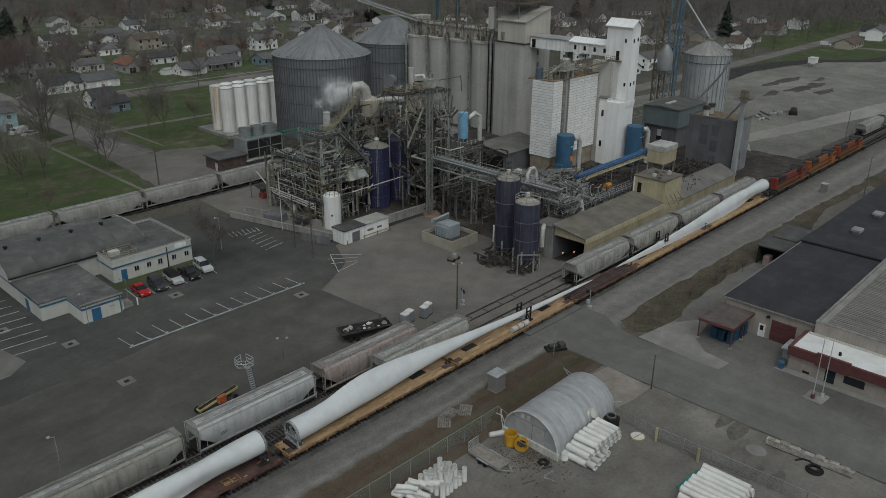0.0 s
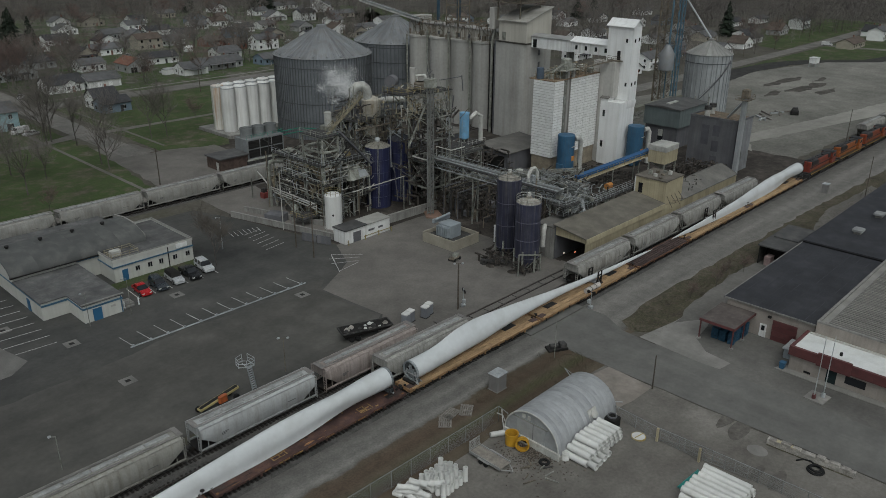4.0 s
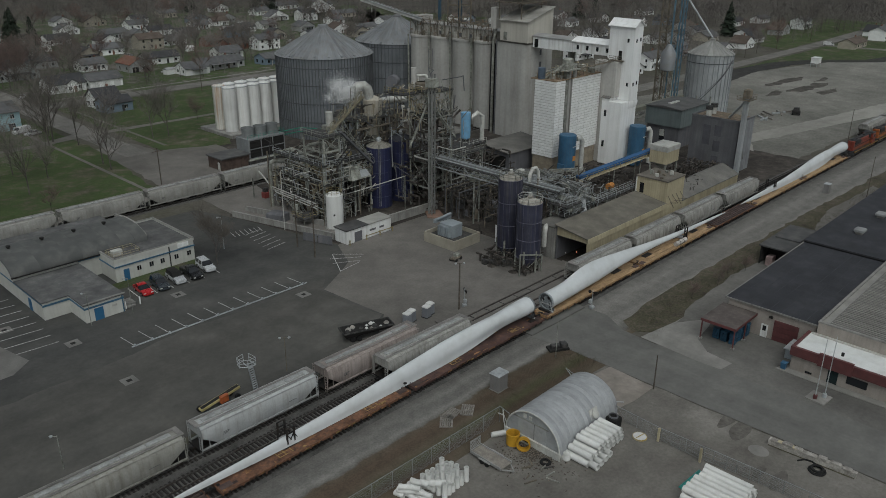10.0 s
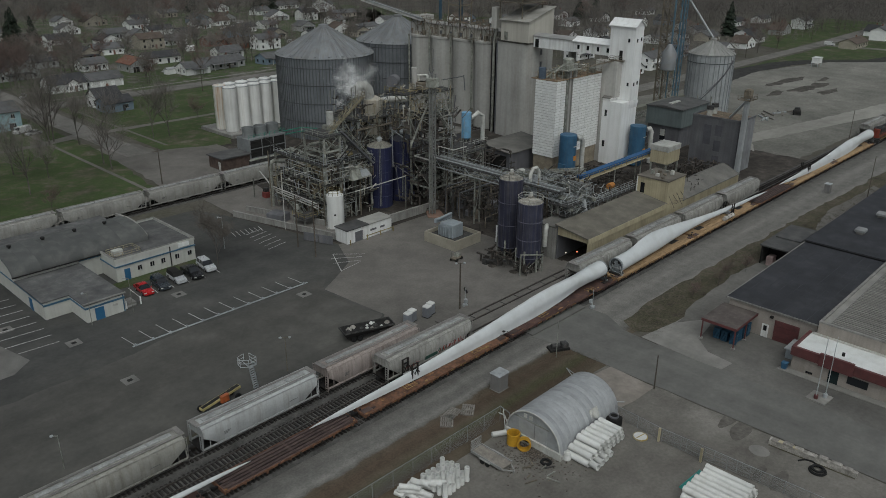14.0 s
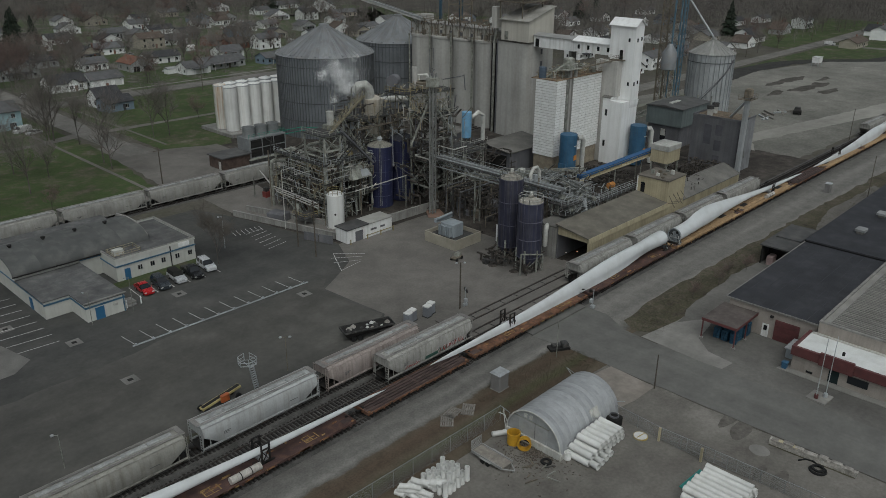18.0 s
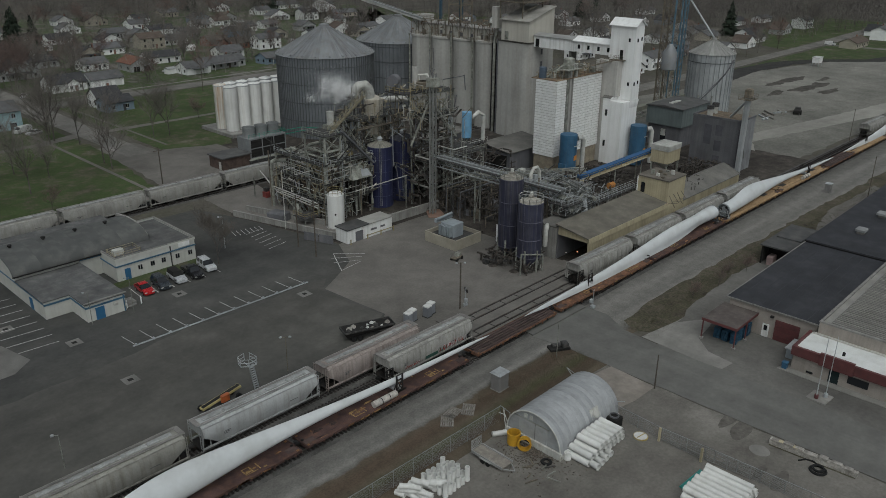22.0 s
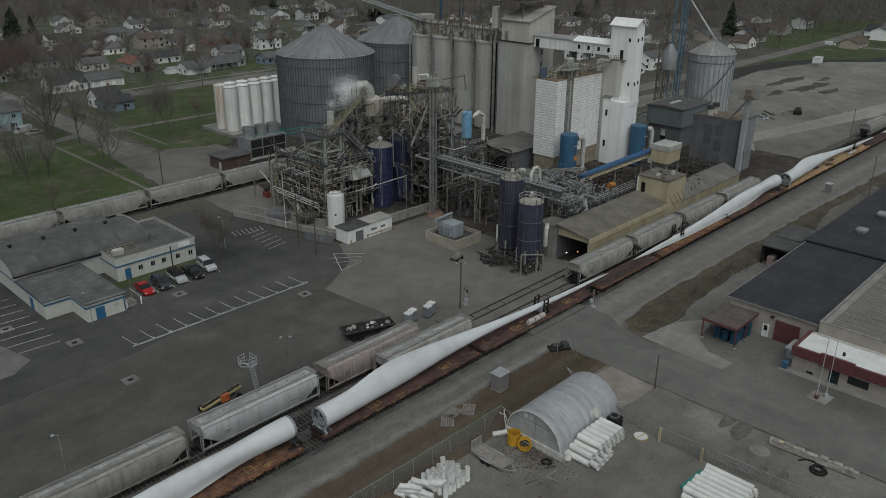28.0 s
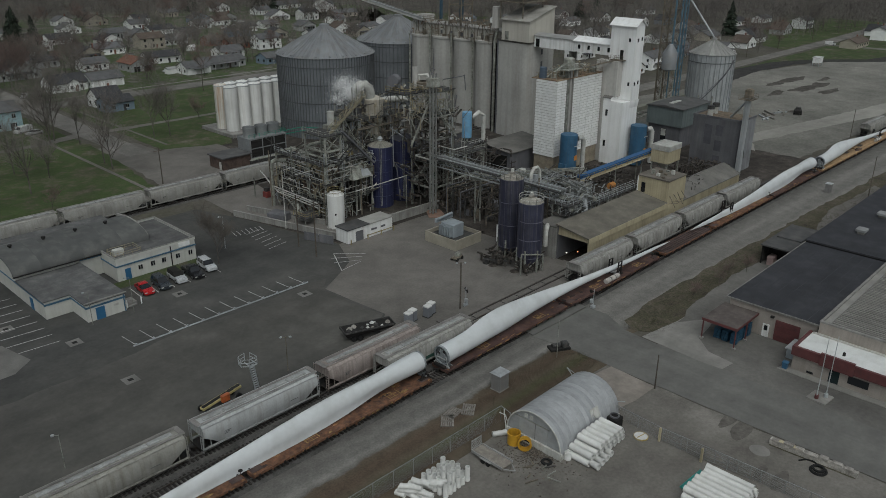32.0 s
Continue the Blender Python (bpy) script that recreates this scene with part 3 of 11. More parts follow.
# one blade, root at x = 0, tip at x = 62.4
blade_white = mat("blade_white", (.58, .6, .61), .42, var=.05, scale=.15, fine=2, bump=.03, dirt=(.42, .43, .42), amount=.5, spec=.4, rnd=.02)
cradle_light = mat("cradle_light", (.36, .37, .37), .6, dirt=(.15, .15, .15), amount=.6)
root_grey = mat("root_grey", (.2, .22, .23), .55, var=.3, scale=1.2, dirt=(.4, .41, .41), amount=.6)


# along the blade: metres from the root, upper and lower edge from the axis (along a chord that leans from the upright), thickness
SPAN = {1: [(0, 1.36, -1.36, 2.72), (1.6, 1.36, -1.36, 2.72), (3.3, 1.37, -1.3, 2.66), (5.5, 1.58, -1.22, 2.4), (7.5, 2.08, -1.17, 2.1), (10, 2.5, -1.12, 1.75), (12.5, 2.66, -1.1, 1.5), (15, 2.58, -.98, 1.3),
            (18, 2.34, -.76, 1.14), (21.5, 2.04, -.56, 1.0), (26, 1.6, -.38, .86), (31, 1.12, -.3, .74), (36, .72, -.38, .62), (41, .38, -.55, .52), (46, .12, -.72, .42), (51, -.1, -.82, .33),
            (56, -.3, -.86, .23), (59.5, -.46, -.85, .15), (61.5, -.62, -.83, .08), (62.4, -.76, -.8, .03)],
        -1: [(0, 1.36, -1.36, 2.72), (1.6, 1.36, -1.36, 2.72), (3, 1.33, -1.3, 2.66), (5.2, 1.18, -1.24, 2.42), (7.4, 1.02, -1.3, 2.1), (9.5, 1.06, -1.5, 1.8), (13, 1.06, -1.9, 1.45), (16.5, .98, -2.12, 1.24),
             (20, .8, -2.22, 1.08), (24, .5, -2.25, .94), (30, .04, -2.22, .78), (36, -.36, -2.2, .64), (42, -.64, -2.18, .5), (48, -.86, -2.05, .38), (54, -1.02, -1.85, .27), (58, -1.12, -1.7, .18),
             (61, -1.25, -1.5, .1), (62.4, -1.36, -1.42, .03)]}
AXIS_Z, AXIS_OFF = {1: 2.72, -1: 3.2}, {1: .27, -1: .82}


def blade_mesh(way):
    """The shell of a blade whose root faces the rear (1, trailing edge up) or the engines (-1, trailing edge down)."""
    n, vs, tilt = 30, [], radians(75 if way > 0 else 62)
    st = SPAN[way]
    rs_ = np.concatenate([np.arange(0, 20, .7), np.arange(20, 58, 1.6), np.arange(58, 62.45, .55)])
    col = [np.interp(rs_, [q[0] for q in st], [q[i] for q in st]) for i in range(4)]
    ker = np.array([.25, .5, .25])
    for i in (1, 2, 3):
        for _ in range(3):
            col[i][1:-1] = np.convolve(col[i], ker, "valid")
    for r, hi, lo, th in zip(*col):
        k = min(1, max(0, (r - 1.6) / 9))
        k = k * k * (3 - 2 * k)
        c, mid = hi - lo, (hi + lo) / 2
        for i in range(n):
            a = 2 * math.pi * i / n
            u, w = math.cos(a), math.sin(a)
            # u = 1 is the sharp trailing edge
            foil = (1 - .4 * u) * (1 if u < .1 else max(.03, 1 - ((u - .1) / .9) ** 1.5))
            s = mid + way * u * c / 2
            y = w * th / 2 * (1 - k + k * foil)
            vs.append((r, (s * math.cos(tilt) - y * math.sin(tilt)) * way, AXIS_Z[way] + s * math.sin(tilt) + y * math.cos(tilt)))
    m = len(rs_)
    g = G()
    g.add(vs, [(j * n + i, j * n + (i + 1) % n, (j + 1) * n + (i + 1) % n, (j + 1) * n + i)[::way] for j in range(m - 1) for i in range(n)], True)
    g.add(vs[-n:], [list(range(n))[::way]])
    return g.mesh("shell", blade_white)


SHELLS = {1: blade_mesh(1), -1: blade_mesh(-1)}
root_dark = mat("root_dark", (.07, .078, .083), .6, var=.4, scale=1.2, dirt=(.17, .18, .185), amount=.7)


def blade(label, way):
    b = thing("turbine_blade", label, "wind turbine blade", "turbine blades on the train")
    part("shell", SHELLS[way], None, b)
    n, z = 30, AXIS_Z[way]
    part("root_cover", G().cyl((.22, 0, z), (.17, 0, z), 1.3, n=n), root_dark, b, "dark cover inside the blade root")
    ring = G()
    vs = [(x, r * math.cos(2 * math.pi * i / n), z + r * math.sin(2 * math.pi * i / n)) for x, r in ((.2, 1.2), (-.05, 1.2), (-.05, 1.37), (.25, 1.375)) for i in range(n)]
    ring.add(vs, [(j * n + i, j * n + (i + 1) % n, (j + 1) * n + (i + 1) % n, (j + 1) * n + i) for j in range(3) for i in range(n)])
    part("root_flange", ring, root_grey, b, "grey bolted root flange")
    part("cover_panel", G().extrude_x([(-.55, z - 1.05), (.6, z - 1.05), (.62, z + .1), (.3, z + .75), (-.4, z + .8), (-.62, z + .2)], .1, .17), root_grey, b)
    part("root_hatch", G().cyl((.05, -.5, z + .66), (.1, -.5, z + .66), .25, n=14), black_iron, b)
    part("root_hatch", G().cyl((.05, .52, z + .15), (.1, .52, z + .15), .2, n=14), black_iron, b)
    return b


def root_stand(way):
    """The cradle under a blade root: a low pale trapezoid frame, or tall dark legs."""
    z = AXIS_Z[way]
    if way > 0:
        s = thing("root_stand", "pale steel trapezoid cradle bolted under a blade root", "steel frame", "blade cradles")
        for y in (-1, 1):
            part("leg", G().beam((-.12, y * 1.25, 1.28), (-.12, y * .72, z + .1), .13).beam((.7, y * 1.2, 1.28), (.0, y * .9, z - .6), .12), cradle_light, s)
        part("base_beam", G().box(-.22, -1.4, 1.2, .0, 1.4, 1.42), cradle_light, s)
        part("cross_bar", G().box(-.2, -.95, z - .5, -.1, .95, z - .38), cradle_light, s)
        part("base_block", G().bevel_box(-.75, -1.05, 1.18, -.25, 1.05, 1.5, .05), black_iron, s)
        part("saddle", G().extrude_x([(-1.1, 1.2), (1.1, 1.2), (1.2, 1.9), (.8, z - 1.16), (.3, z - 1.37), (-.3, z - 1.37), (-.8, z - 1.16), (-1.2, 1.9)], .1, .45), root_dark, s)
        return s
    s = thing("root_stand", "dark steel legs and pad under a raised blade root", "steel frame", "blade cradles")
    for y in (-1, 1):
        part("leg", G().beam((.0, y * 1.05, 1.18), (.0, y * .95, z - .7), .2).beam((.9, y * 1.1, 1.18), (.15, y * .95, z - .8), .14), black_iron, s)
        part("foot", G().box(-.3, y * 1.05 - .3, 1.18, 1.1, y * 1.05 + .3, 1.3), black_iron, s)
    part("saddle", G().extrude_x([(-1.0, 1.55), (1.0, 1.55), (1.2, 2.3), (.8, z - 1.14), (.3, z - 1.37), (-.3, z - 1.37), (-.8, z - 1.14), (-1.2, 2.3)], .05, .5), root_dark, s)
    part("crossbeam", G().box(-.1, -1.2, 1.4, .1, 1.2, 1.6), cradle_light, s)
    return s


def tip_stand():
    s = thing("tip_stand", "black steel clamp frame round a blade", "steel frame", "blade clamps")
    for y in (-1.05, .8):
        for x in (-.5, .5):
            part("post", G().box(x - .09, y - .09, 1.18, x + .09, y + .09, 3.65), black_iron, s)
        part("top_bar", G().box(-.62, y - .1, 3.7, .62, y + .1, 3.65), black_iron, s)
        part("cross_bar", G().box(-.6, y - .07, 2.9, .6, y + .07, 3.05), black_iron, s)
        part("brace", G().beam((-.5, y, 1.3), (.5, y, 2.9), .09).beam((.5, y, 1.3), (-.5, y, 2.9), .09).beam((-1.3, y, 1.2), (-.5, y, 2.7), .1), black_iron, s)
    part("base_frame", G().box(-1.4, -1.15, 1.16, 1.1, -.95, 1.38).box(-1.4, .7, 1.16, 1.1, .9, 1.38).box(-.15, -1.15, 1.16, .15, .9, 1.36), black_iron, s)
    part("pad", G().box(-.6, -.9, 1.38, .6, .7, 1.7), mat("grey_pad", (.3, .3, .3), .8), s)
    return s


crate_white = mat("tarp_white", (.48, .45, .42), .8, var=.2, scale=1.5, dirt=(.3, .28, .25), amount=.5)


def bundle():
    b = thing("wrapped_bundle", "off-white wrapped bundle strapped on the wagon deck", "bundle", "bundles on the wagons")
    for i in range(3):
        g = G()
        x = -1.9 + i * 1.3
        prof = [(.45 * math.cos(a), 1.61 + .44 * math.sin(a)) for a in [2 * math.pi * k / 12 for k in range(12)]]
        g.extrude_x(prof, x, x + 1.22)
        part("roll", g, crate_white, b)
    for x in (-.66, .64):
        part("strap", G().extrude_x([(.48 * math.cos(a), 1.61 + .47 * math.sin(a)) for a in [2 * math.pi * k / 12 for k in range(12)]], x - .05, x + .05), black_iron, b)
    return b


loco_orange = mat("loco_orange", (.42, .11, .035), .5, var=.2, scale=.8, dirt=(.1, .06, .04), amount=.5, spec=.4)
loco_dark = mat("loco_dark", (.03, .03, .032), .6, var=.3, dirt=(.08, .07, .06), amount=.5)
loco_yellow = mat("loco_yellow", (.26, .16, .04), .55, var=.2, dirt=(.15, .1, .05), amount=.5)
window_dark = mat("window_dark", (.015, .017, .02), .15, var=.1, bump=0, spec=.6, rnd=.3)


def locomotive(body, label):
    """Hood unit, cab towards +x, 20.2 m over its couplers."""
    l = thing("locomotive", label, "locomotive", "locomotives of the blade train")
    part("frame", G().box(-9.4, -1.5, 1.25, 9.4, 1.5, 1.6), loco_dark, l)
    for s in (-1, 1):
        part("side_stripe", G().box(-9.3, s * 1.515 - .015, 1.32, 9.3, s * 1.515 + .015, 1.55), loco_yellow, l)
        g = G()
        for i in range(13):
            x = -9.2 + i * 1.18
            g.box(x - .02, s * 1.42 - .02, 1.6, x + .02, s * 1.42 + .02, 2.55)
        g.box(-9.2, s * 1.42 - .02, 2.5, 5, s * 1.42 + .02, 2.55)
        part("handrail", g, loco_yellow, l)
    part("long_hood", G().bevel_box(-8.8, -.85, 1.6, 4.2, .85, 4.25, .16), body, l)
    part("hood_stripe", G().box(-8.6, -.862, 2.5, 4.0, -.85, 2.75).box(-8.6, .85, 2.5, 4.0, .862, 2.75), loco_dark, l)
    part("radiator_housing", G().bevel_box(-8.2, -1.05, 3.5, -4.6, 1.05, 4.4, .12), loco_dark, l)
    for x in (-7.5, -6.4, -5.3):
        part("roof_fan", G().cyl((x, 0, 4.4), (x, 0, 4.52), .5, n=16), loco_dark, l)
    for x in (-2.6, -1.2):
        part("dynamic_brake_fan", G().cyl((x, 0, 4.25), (x, 0, 4.42), .55, n=16), loco_dark, l)
    part("exhaust_stack", G().box(.6, -.3, 4.25, 1.8, .3, 4.5), loco_dark, l)
    part("air_filter_box", G().bevel_box(2.6, -1.0, 3.3, 4.1, 1.0, 4.35, .1), loco_dark, l)
    cab = part("cab", G().bevel_box(4.2, -1.48, 1.6, 6.7, 1.48, 4.35, .14), body, l)
    part("cab_roof", G().bevel_box(4.1, -1.45, 4.34, 6.8, 1.45, 4.5, .1), loco_dark, l)
    for s in (-1, 1):
        part("cab_window", G().box(4.7, s * 1.482 - .01, 3.2, 6.2, s * 1.482 + .01, 3.95), window_dark, cab)
        part("windscreen", G().box(6.69, s * .75 - .5, 3.2, 6.71, s * .75 + .5, 4.0), window_dark, cab)
    part("hood_top", G().box(-8.6, -.7, 4.252, 4.0, .7, 4.27), loco_dark, l)
    part("side_grille", G().box(-8.2, -.875, 2.9, -3.2, -.85, 3.9).box(-8.2, .85, 2.9, -3.2, .875, 3.9), loco_dark, l)
    part("short_hood", G().bevel_box(6.7, -.85, 1.6, 9.0, .85, 3.05, .18), body, l)
    part("fuel_tank", G().bevel_box(-2.6, -1.35, .4, 2.6, 1.35, 1.25, .12), loco_dark, l)
    for x in (-9.6, 9.6):
        part("pilot", G().box(x - .2, -1.4, .35, x + .2, 1.4, 1.3), loco_dark, l)
    bogies(l, (-6.9, -5.1, 5.1, 6.9), .4)
    couplers(l, 9.75)
    return l


# the train, by each thing's place along the track at 0 s
TRAIN = []
woody = flatcar(28.3, wood_deck, orange_sill, "flatcar with an orange-brown plank deck carrying a turbine blade", "wood")
ribbed = flatcar(18.9, brown_deck, red_deck, "brown flatcar with long steel channels on its deck", "ribbed")
rusty = flatcar(28.3, red_deck, red_deck, "orange-rusted steel flatcar with worn marks carrying a blade", "rust")
maroon_car = flatcar(28.3, maroon_deck, maroon_deck, "dark maroon steel flatcar with worn yellow marks", "rust")
TRAIN += [(woody, 159.3), (ribbed, 107.4), (rusty, -1.9), (maroon_car, 26.8)]
for src, xs in ((woody, (131.0, 83.8, 55.5)), (ribbed, (-26.4, -164.8)), (maroon_car, (-51.6, -80.3)), (rusty, (-111.2, -139.9))):
    for x in xs:
        TRAIN.append((copy_thing(src, track_at(x)), x))
ROOTS = [(175.2, -1), (43.2, 1), (39.4, -1), (-93.7, 1), (-97.4, -1)]
CRADLE = {1: root_stand(1), -1: root_stand(-1)}
CLAMP = tip_stand()
used = set()


def another(src, x):
    """The thing itself the first time, a copy after that."""
    if src.name in used:
        return copy_thing(src, track_at(x))
    used.add(src.name)
    return src


for x, way in ROOTS:
    b = blade("white turbine blade lying on flatcars, root facing " + ("the engines" if way < 0 else "the rear"), way)
    TRAIN.append((b, x, way, AXIS_OFF[way]))
    TRAIN.append((another(CRADLE[way], x), x + way * .15, way, AXIS_OFF[way] * .6))
    TRAIN.append((another(CLAMP, x), x + (43.7 if way > 0 else -45.2), way, .5 if way > 0 else .85))
bd = bundle()
TRAIN.append((bd, 84.2, 1, -1.0))
TRAIN.append((copy_thing(bd, track_at(-51)), -53.0, 1, -1.0))
for k, (x, c) in enumerate(((187.6, (.2, .04, .026)), (207.6, (.3, .09, .025)), (227.8, (.27, .06, .025)))):
    m = mat(("loco_red", "loco_amber", "loco_orange_red")[k], c, .5, var=.2, scale=.8, dirt=(.06, .04, .03), amount=.8, spec=.4)
    TRAIN.append((locomotive(m, ("dark red", "bright orange", "orange-red")[k] + " diesel locomotive with a black roof and yellow stripe"), x))

# ---- standing hopper wagons ----


slate_mark = mat("faded_stencil", (.12, .12, .12), .8, var=.4)


def hopper(tone, label, length=17.4, height=4.12, ribs=0, hatches=True, tag=None):
    """A covered hopper wagon: bulging smooth sides, a flat roof with trough hatches and running boards, sloped end sheets over open platforms."""
    c = thing("hopper_car", label, "railway wagon", "covered hopper wagons")
    m = tone
    h = length / 2 - .55
    t = height
    side = [(1.46, 1.25), (1.56, 1.7), (1.61, 2.3), (1.6, 2.85), (1.54, 3.3), (1.44, t - .5), (1.3, t - .24), (1.08, t - .1), (.55, t - .02)]

    def prof(zb):
        half = [(y if z > zb else np.interp(zb, [q[1] for q in side], [q[0] for q in side]), max(z, zb)) for y, z in side]
        return [(-y, z) for y, z in half] + [(y, z) for y, z in half[::-1]]

    st = [(-h, 2.75), (-h + .06, 2.7), (-h + 2.1, 1.25), (h - 2.1, 1.25), (h - .06, 2.7), (h, 2.75)]
    q = 2 * len(side)
    vs = [(x, *p) for x, zb in st for p in prof(zb)]
    g = G()
    for j in range(len(st) - 1):
        g.add(vs, [(j * q + i, j * q + (i + 1) % q, (j + 1) * q + (i + 1) % q, (j + 1) * q + i) for i in range(q)], True)
    g.add(vs[:q], [list(range(q - 1, -1, -1))])
    g.add(vs[-q:], [list(range(q))])
    part("body", g, m, c)
    for s in (-1, 1):
        part("top_chord", G().box(-h - .05, s * 1.36 - .05, t - .36, h + .05, s * 1.36 + .05, t - .26), m, c)
        part("side_sill", G().box(-h - .1, s * 1.47 - .07, 1.08, h + .1, s * 1.47 + .07, 1.3), m, c)
        for i in range(ribs):
            x = -h + 2.2 + i * (2 * h - 4.4) / (ribs - 1)
            part("rib", G().pipe([(x, s * (y + .03), z) for y, z in side[:6]], .05, 5), m, c)
        for e in (-1, 1):
            x = e * (h + .2)
            lad = G()
            for y in (s * 1.5, s * 1.05):
                lad.box(x - .03, y - .03, .7, x + .03, y + .03, t - .2)
            for k in range(9):
                z = .8 + k * .38
                lad.box(x - .02, min(s * 1.5, s * 1.05), z - .02, x + .02, max(s * 1.5, s * 1.05), z + .02)
            part("ladder", lad, m, c)
            part("end_post", G().beam((e * (h + .1), s * 1.35, 1.1), (e * (h - .05), s * 1.4, t - .5), .12), m, c)
            part("end_brace", G().beam((e * (h - 2.0), s * 1.3, 1.2), (e * (h - .1), s * 1.3, 2.75), .1).beam((e * (h - .9), s * 1.35, 1.15), (e * (h - .9), s * 1.35, 2.2), .08), m, c)
        part("running_board", G().box(-h - .3, s * .78 - .17, t + .02, h + .3, s * .78 + .17, t + .07), grey_beam, c)
        part("board_edge", G().box(-h - .3, s * .98 - .02, t + .0, h + .3, s * .98 + .02, t + .1), m, c)
    for e in (-1, 1):
        part("end_platform", G().box(min(e * (h - 2.1), e * (h + .3)), -1.45, .98, max(e * (h - 2.1), e * (h + .3)), 1.45, 1.1), black_iron, c)
        part("roof_walk_end", G().box(min(e * (h - .25), e * (h + .38)), -.95, t + .03, max(e * (h - .25), e * (h + .38)), .95, t + .08), grey_beam, c)
        part("brake_gear", G().bevel_box(min(e * (h - 1.6), e * (h - .5)), -.5, 1.1, max(e * (h - 1.6), e * (h - .5)), .4, 1.75, .05), black_iron, c)
    if hatches:
        n = 5
        for i in range(n):
            w = (2 * h - 1.6) / n
            x = -h + .8 + (i + .5) * w
            part("hatch", G().bevel_box(x - w / 2 + .05, -.34, t - .04, x + w / 2 - .05, .34, t + .14, .05), MATS["hatch_pale"], c, "pale trough hatch cover")
    for x in (-3.6, 0, 3.6):
        part("chute", G().hexa([(x - .5, -.5, .45), (x + .5, -.5, .45), (x + .5, .5, .45), (x - .5, .5, .45), (x - 1.7, -1.4, 1.3), (x + 1.7, -1.4, 1.3), (x + 1.7, 1.4, 1.3), (x - 1.7, 1.4, 1.3)]), m, c)
    bogies(c, (-h + 1.35, h - 1.35))
    couplers(c, h + .2)
    for i in range(3):
        part("stencil_bars", G().box(-h + 2.6, -1.63, 2.4 - i * .16, -h + 3.5 - .2 * i, -1.6, 2.47 - i * .16), slate_mark, c)
    part("stencil_bars", G().box(h - 4.4, -1.63, 2.2, h - 3.2, -1.6, 2.28), slate_mark, c)
    if tag:
        tag(c)
    return c


mat("hatch_pale", (.3, .305, .3), .7, var=.25, scale=1, dirt=(.2, .19, .17), amount=.5)
hop_grey = mat("hopper_grey", (.37, .38, .38), .6, var=.12, scale=.4, dirt=(.2, .185, .16), amount=.5, streak=True)
hop_tan = mat("hopper_tan", (.265, .26, .235), .7, var=.16, scale=.5, dirt=(.15, .135, .11), amount=.6, streak=True)
hop_pink = mat("hopper_pink", (.33, .285, .265), .7, var=.18, scale=.5, dirt=(.17, .14, .12), amount=.7, streak=True)
hop_dusty = mat("hopper_dusty", (.31, .305, .285), .75, var=.2, scale=.5, dirt=(.15, .14, .12), amount=.7, streak=True)
hop_rear = mat("hopper_rear", (.3, .295, .275), .75, var=.2, scale=.4, dirt=(.19, .175, .15), amount=.55, streak=True)


def graffiti(c):
    """Painted scrawls along the lower side: red-white strokes and a green patch."""
    red, pale, green = mat("spray_red", (.3, .06, .05), .7), mat("spray_pale", (.55, .5, .5), .7), mat("spray_green", (.05, .11, .09), .7)
    rg = random.Random(3)
    for i in range(34):
        x, z = 1.1 + i * .165, rg.uniform(1.45, 1.75)
        a, k = rg.uniform(-.35, .35), rg.uniform(.35, .75)
        part("paint_stroke", G().beam((x, -1.585 - .004 * (i % 3), z), (x + a, -1.625 - .004 * (i % 3), z + k), .012, rg.uniform(.07, .16)), (red, pale, pale, red, green)[rg.randrange(5)], c)
    for i in range(16):
        x = -5.4 + i * .17
        part("paint_stroke", G().beam((x, -1.56, 1.4 + .06 * (i % 3)), (x + rg.uniform(-.2, .4), -1.61, rg.uniform(1.6, 1.95)), .012, .09), red if i % 3 else pale, c)
    part("paint_patch", G().hexa([(-1.4, -1.57, 1.4), (1.0, -1.57, 1.4), (1.0, -1.5, 1.4), (-1.4, -1.5, 1.4), (-1.4, -1.61, 1.9), (1.0, -1.61, 1.9), (1.0, -1.55, 1.9), (-1.4, -1.55, 1.9)]), green, c)


def stand_car(src, x, off):
    src.matrix_basis = track_at(x, off)
    return src


stand_car(hopper(hop_tan, "weathered tan covered hopper wagon with ribbed roof"), 24.8, 8.0)
stand_car(hopper(hop_grey, "smooth pale grey covered hopper wagon"), 43.3, 8.0)
stand_car(hopper(hop_pink, "faded pinkish covered hopper wagon"), 61.5, 8.0)
stand_car(hopper(hop_dusty, "dusty pale hopper wagon with spray-painted side", tag=graffiti), 68.5, 4.1)
dh = hopper(hop_dusty, "dusty grey covered hopper wagon beside the loading dock", ribs=9)
stand_car(dh, 112.6, 4.1)
for x in (130.8, 149.0, 167.2):
    copy_thing(dh, track_at(x, 4.1))
copy_thing(dh, track_at(259.5, 4.6))
copy_thing(dh, track_at(278, 4.6))
rh = hopper(hop_rear, "long grimy covered hopper wagon on the rear siding", length=18.2, height=4.2)
stand_car(rh, 44.0, 92.9)
for x in (25.6, 7.0, 62.4, 80.8, 99.2, -11.4):
    copy_thing(rh, track_at(x, 92.9))

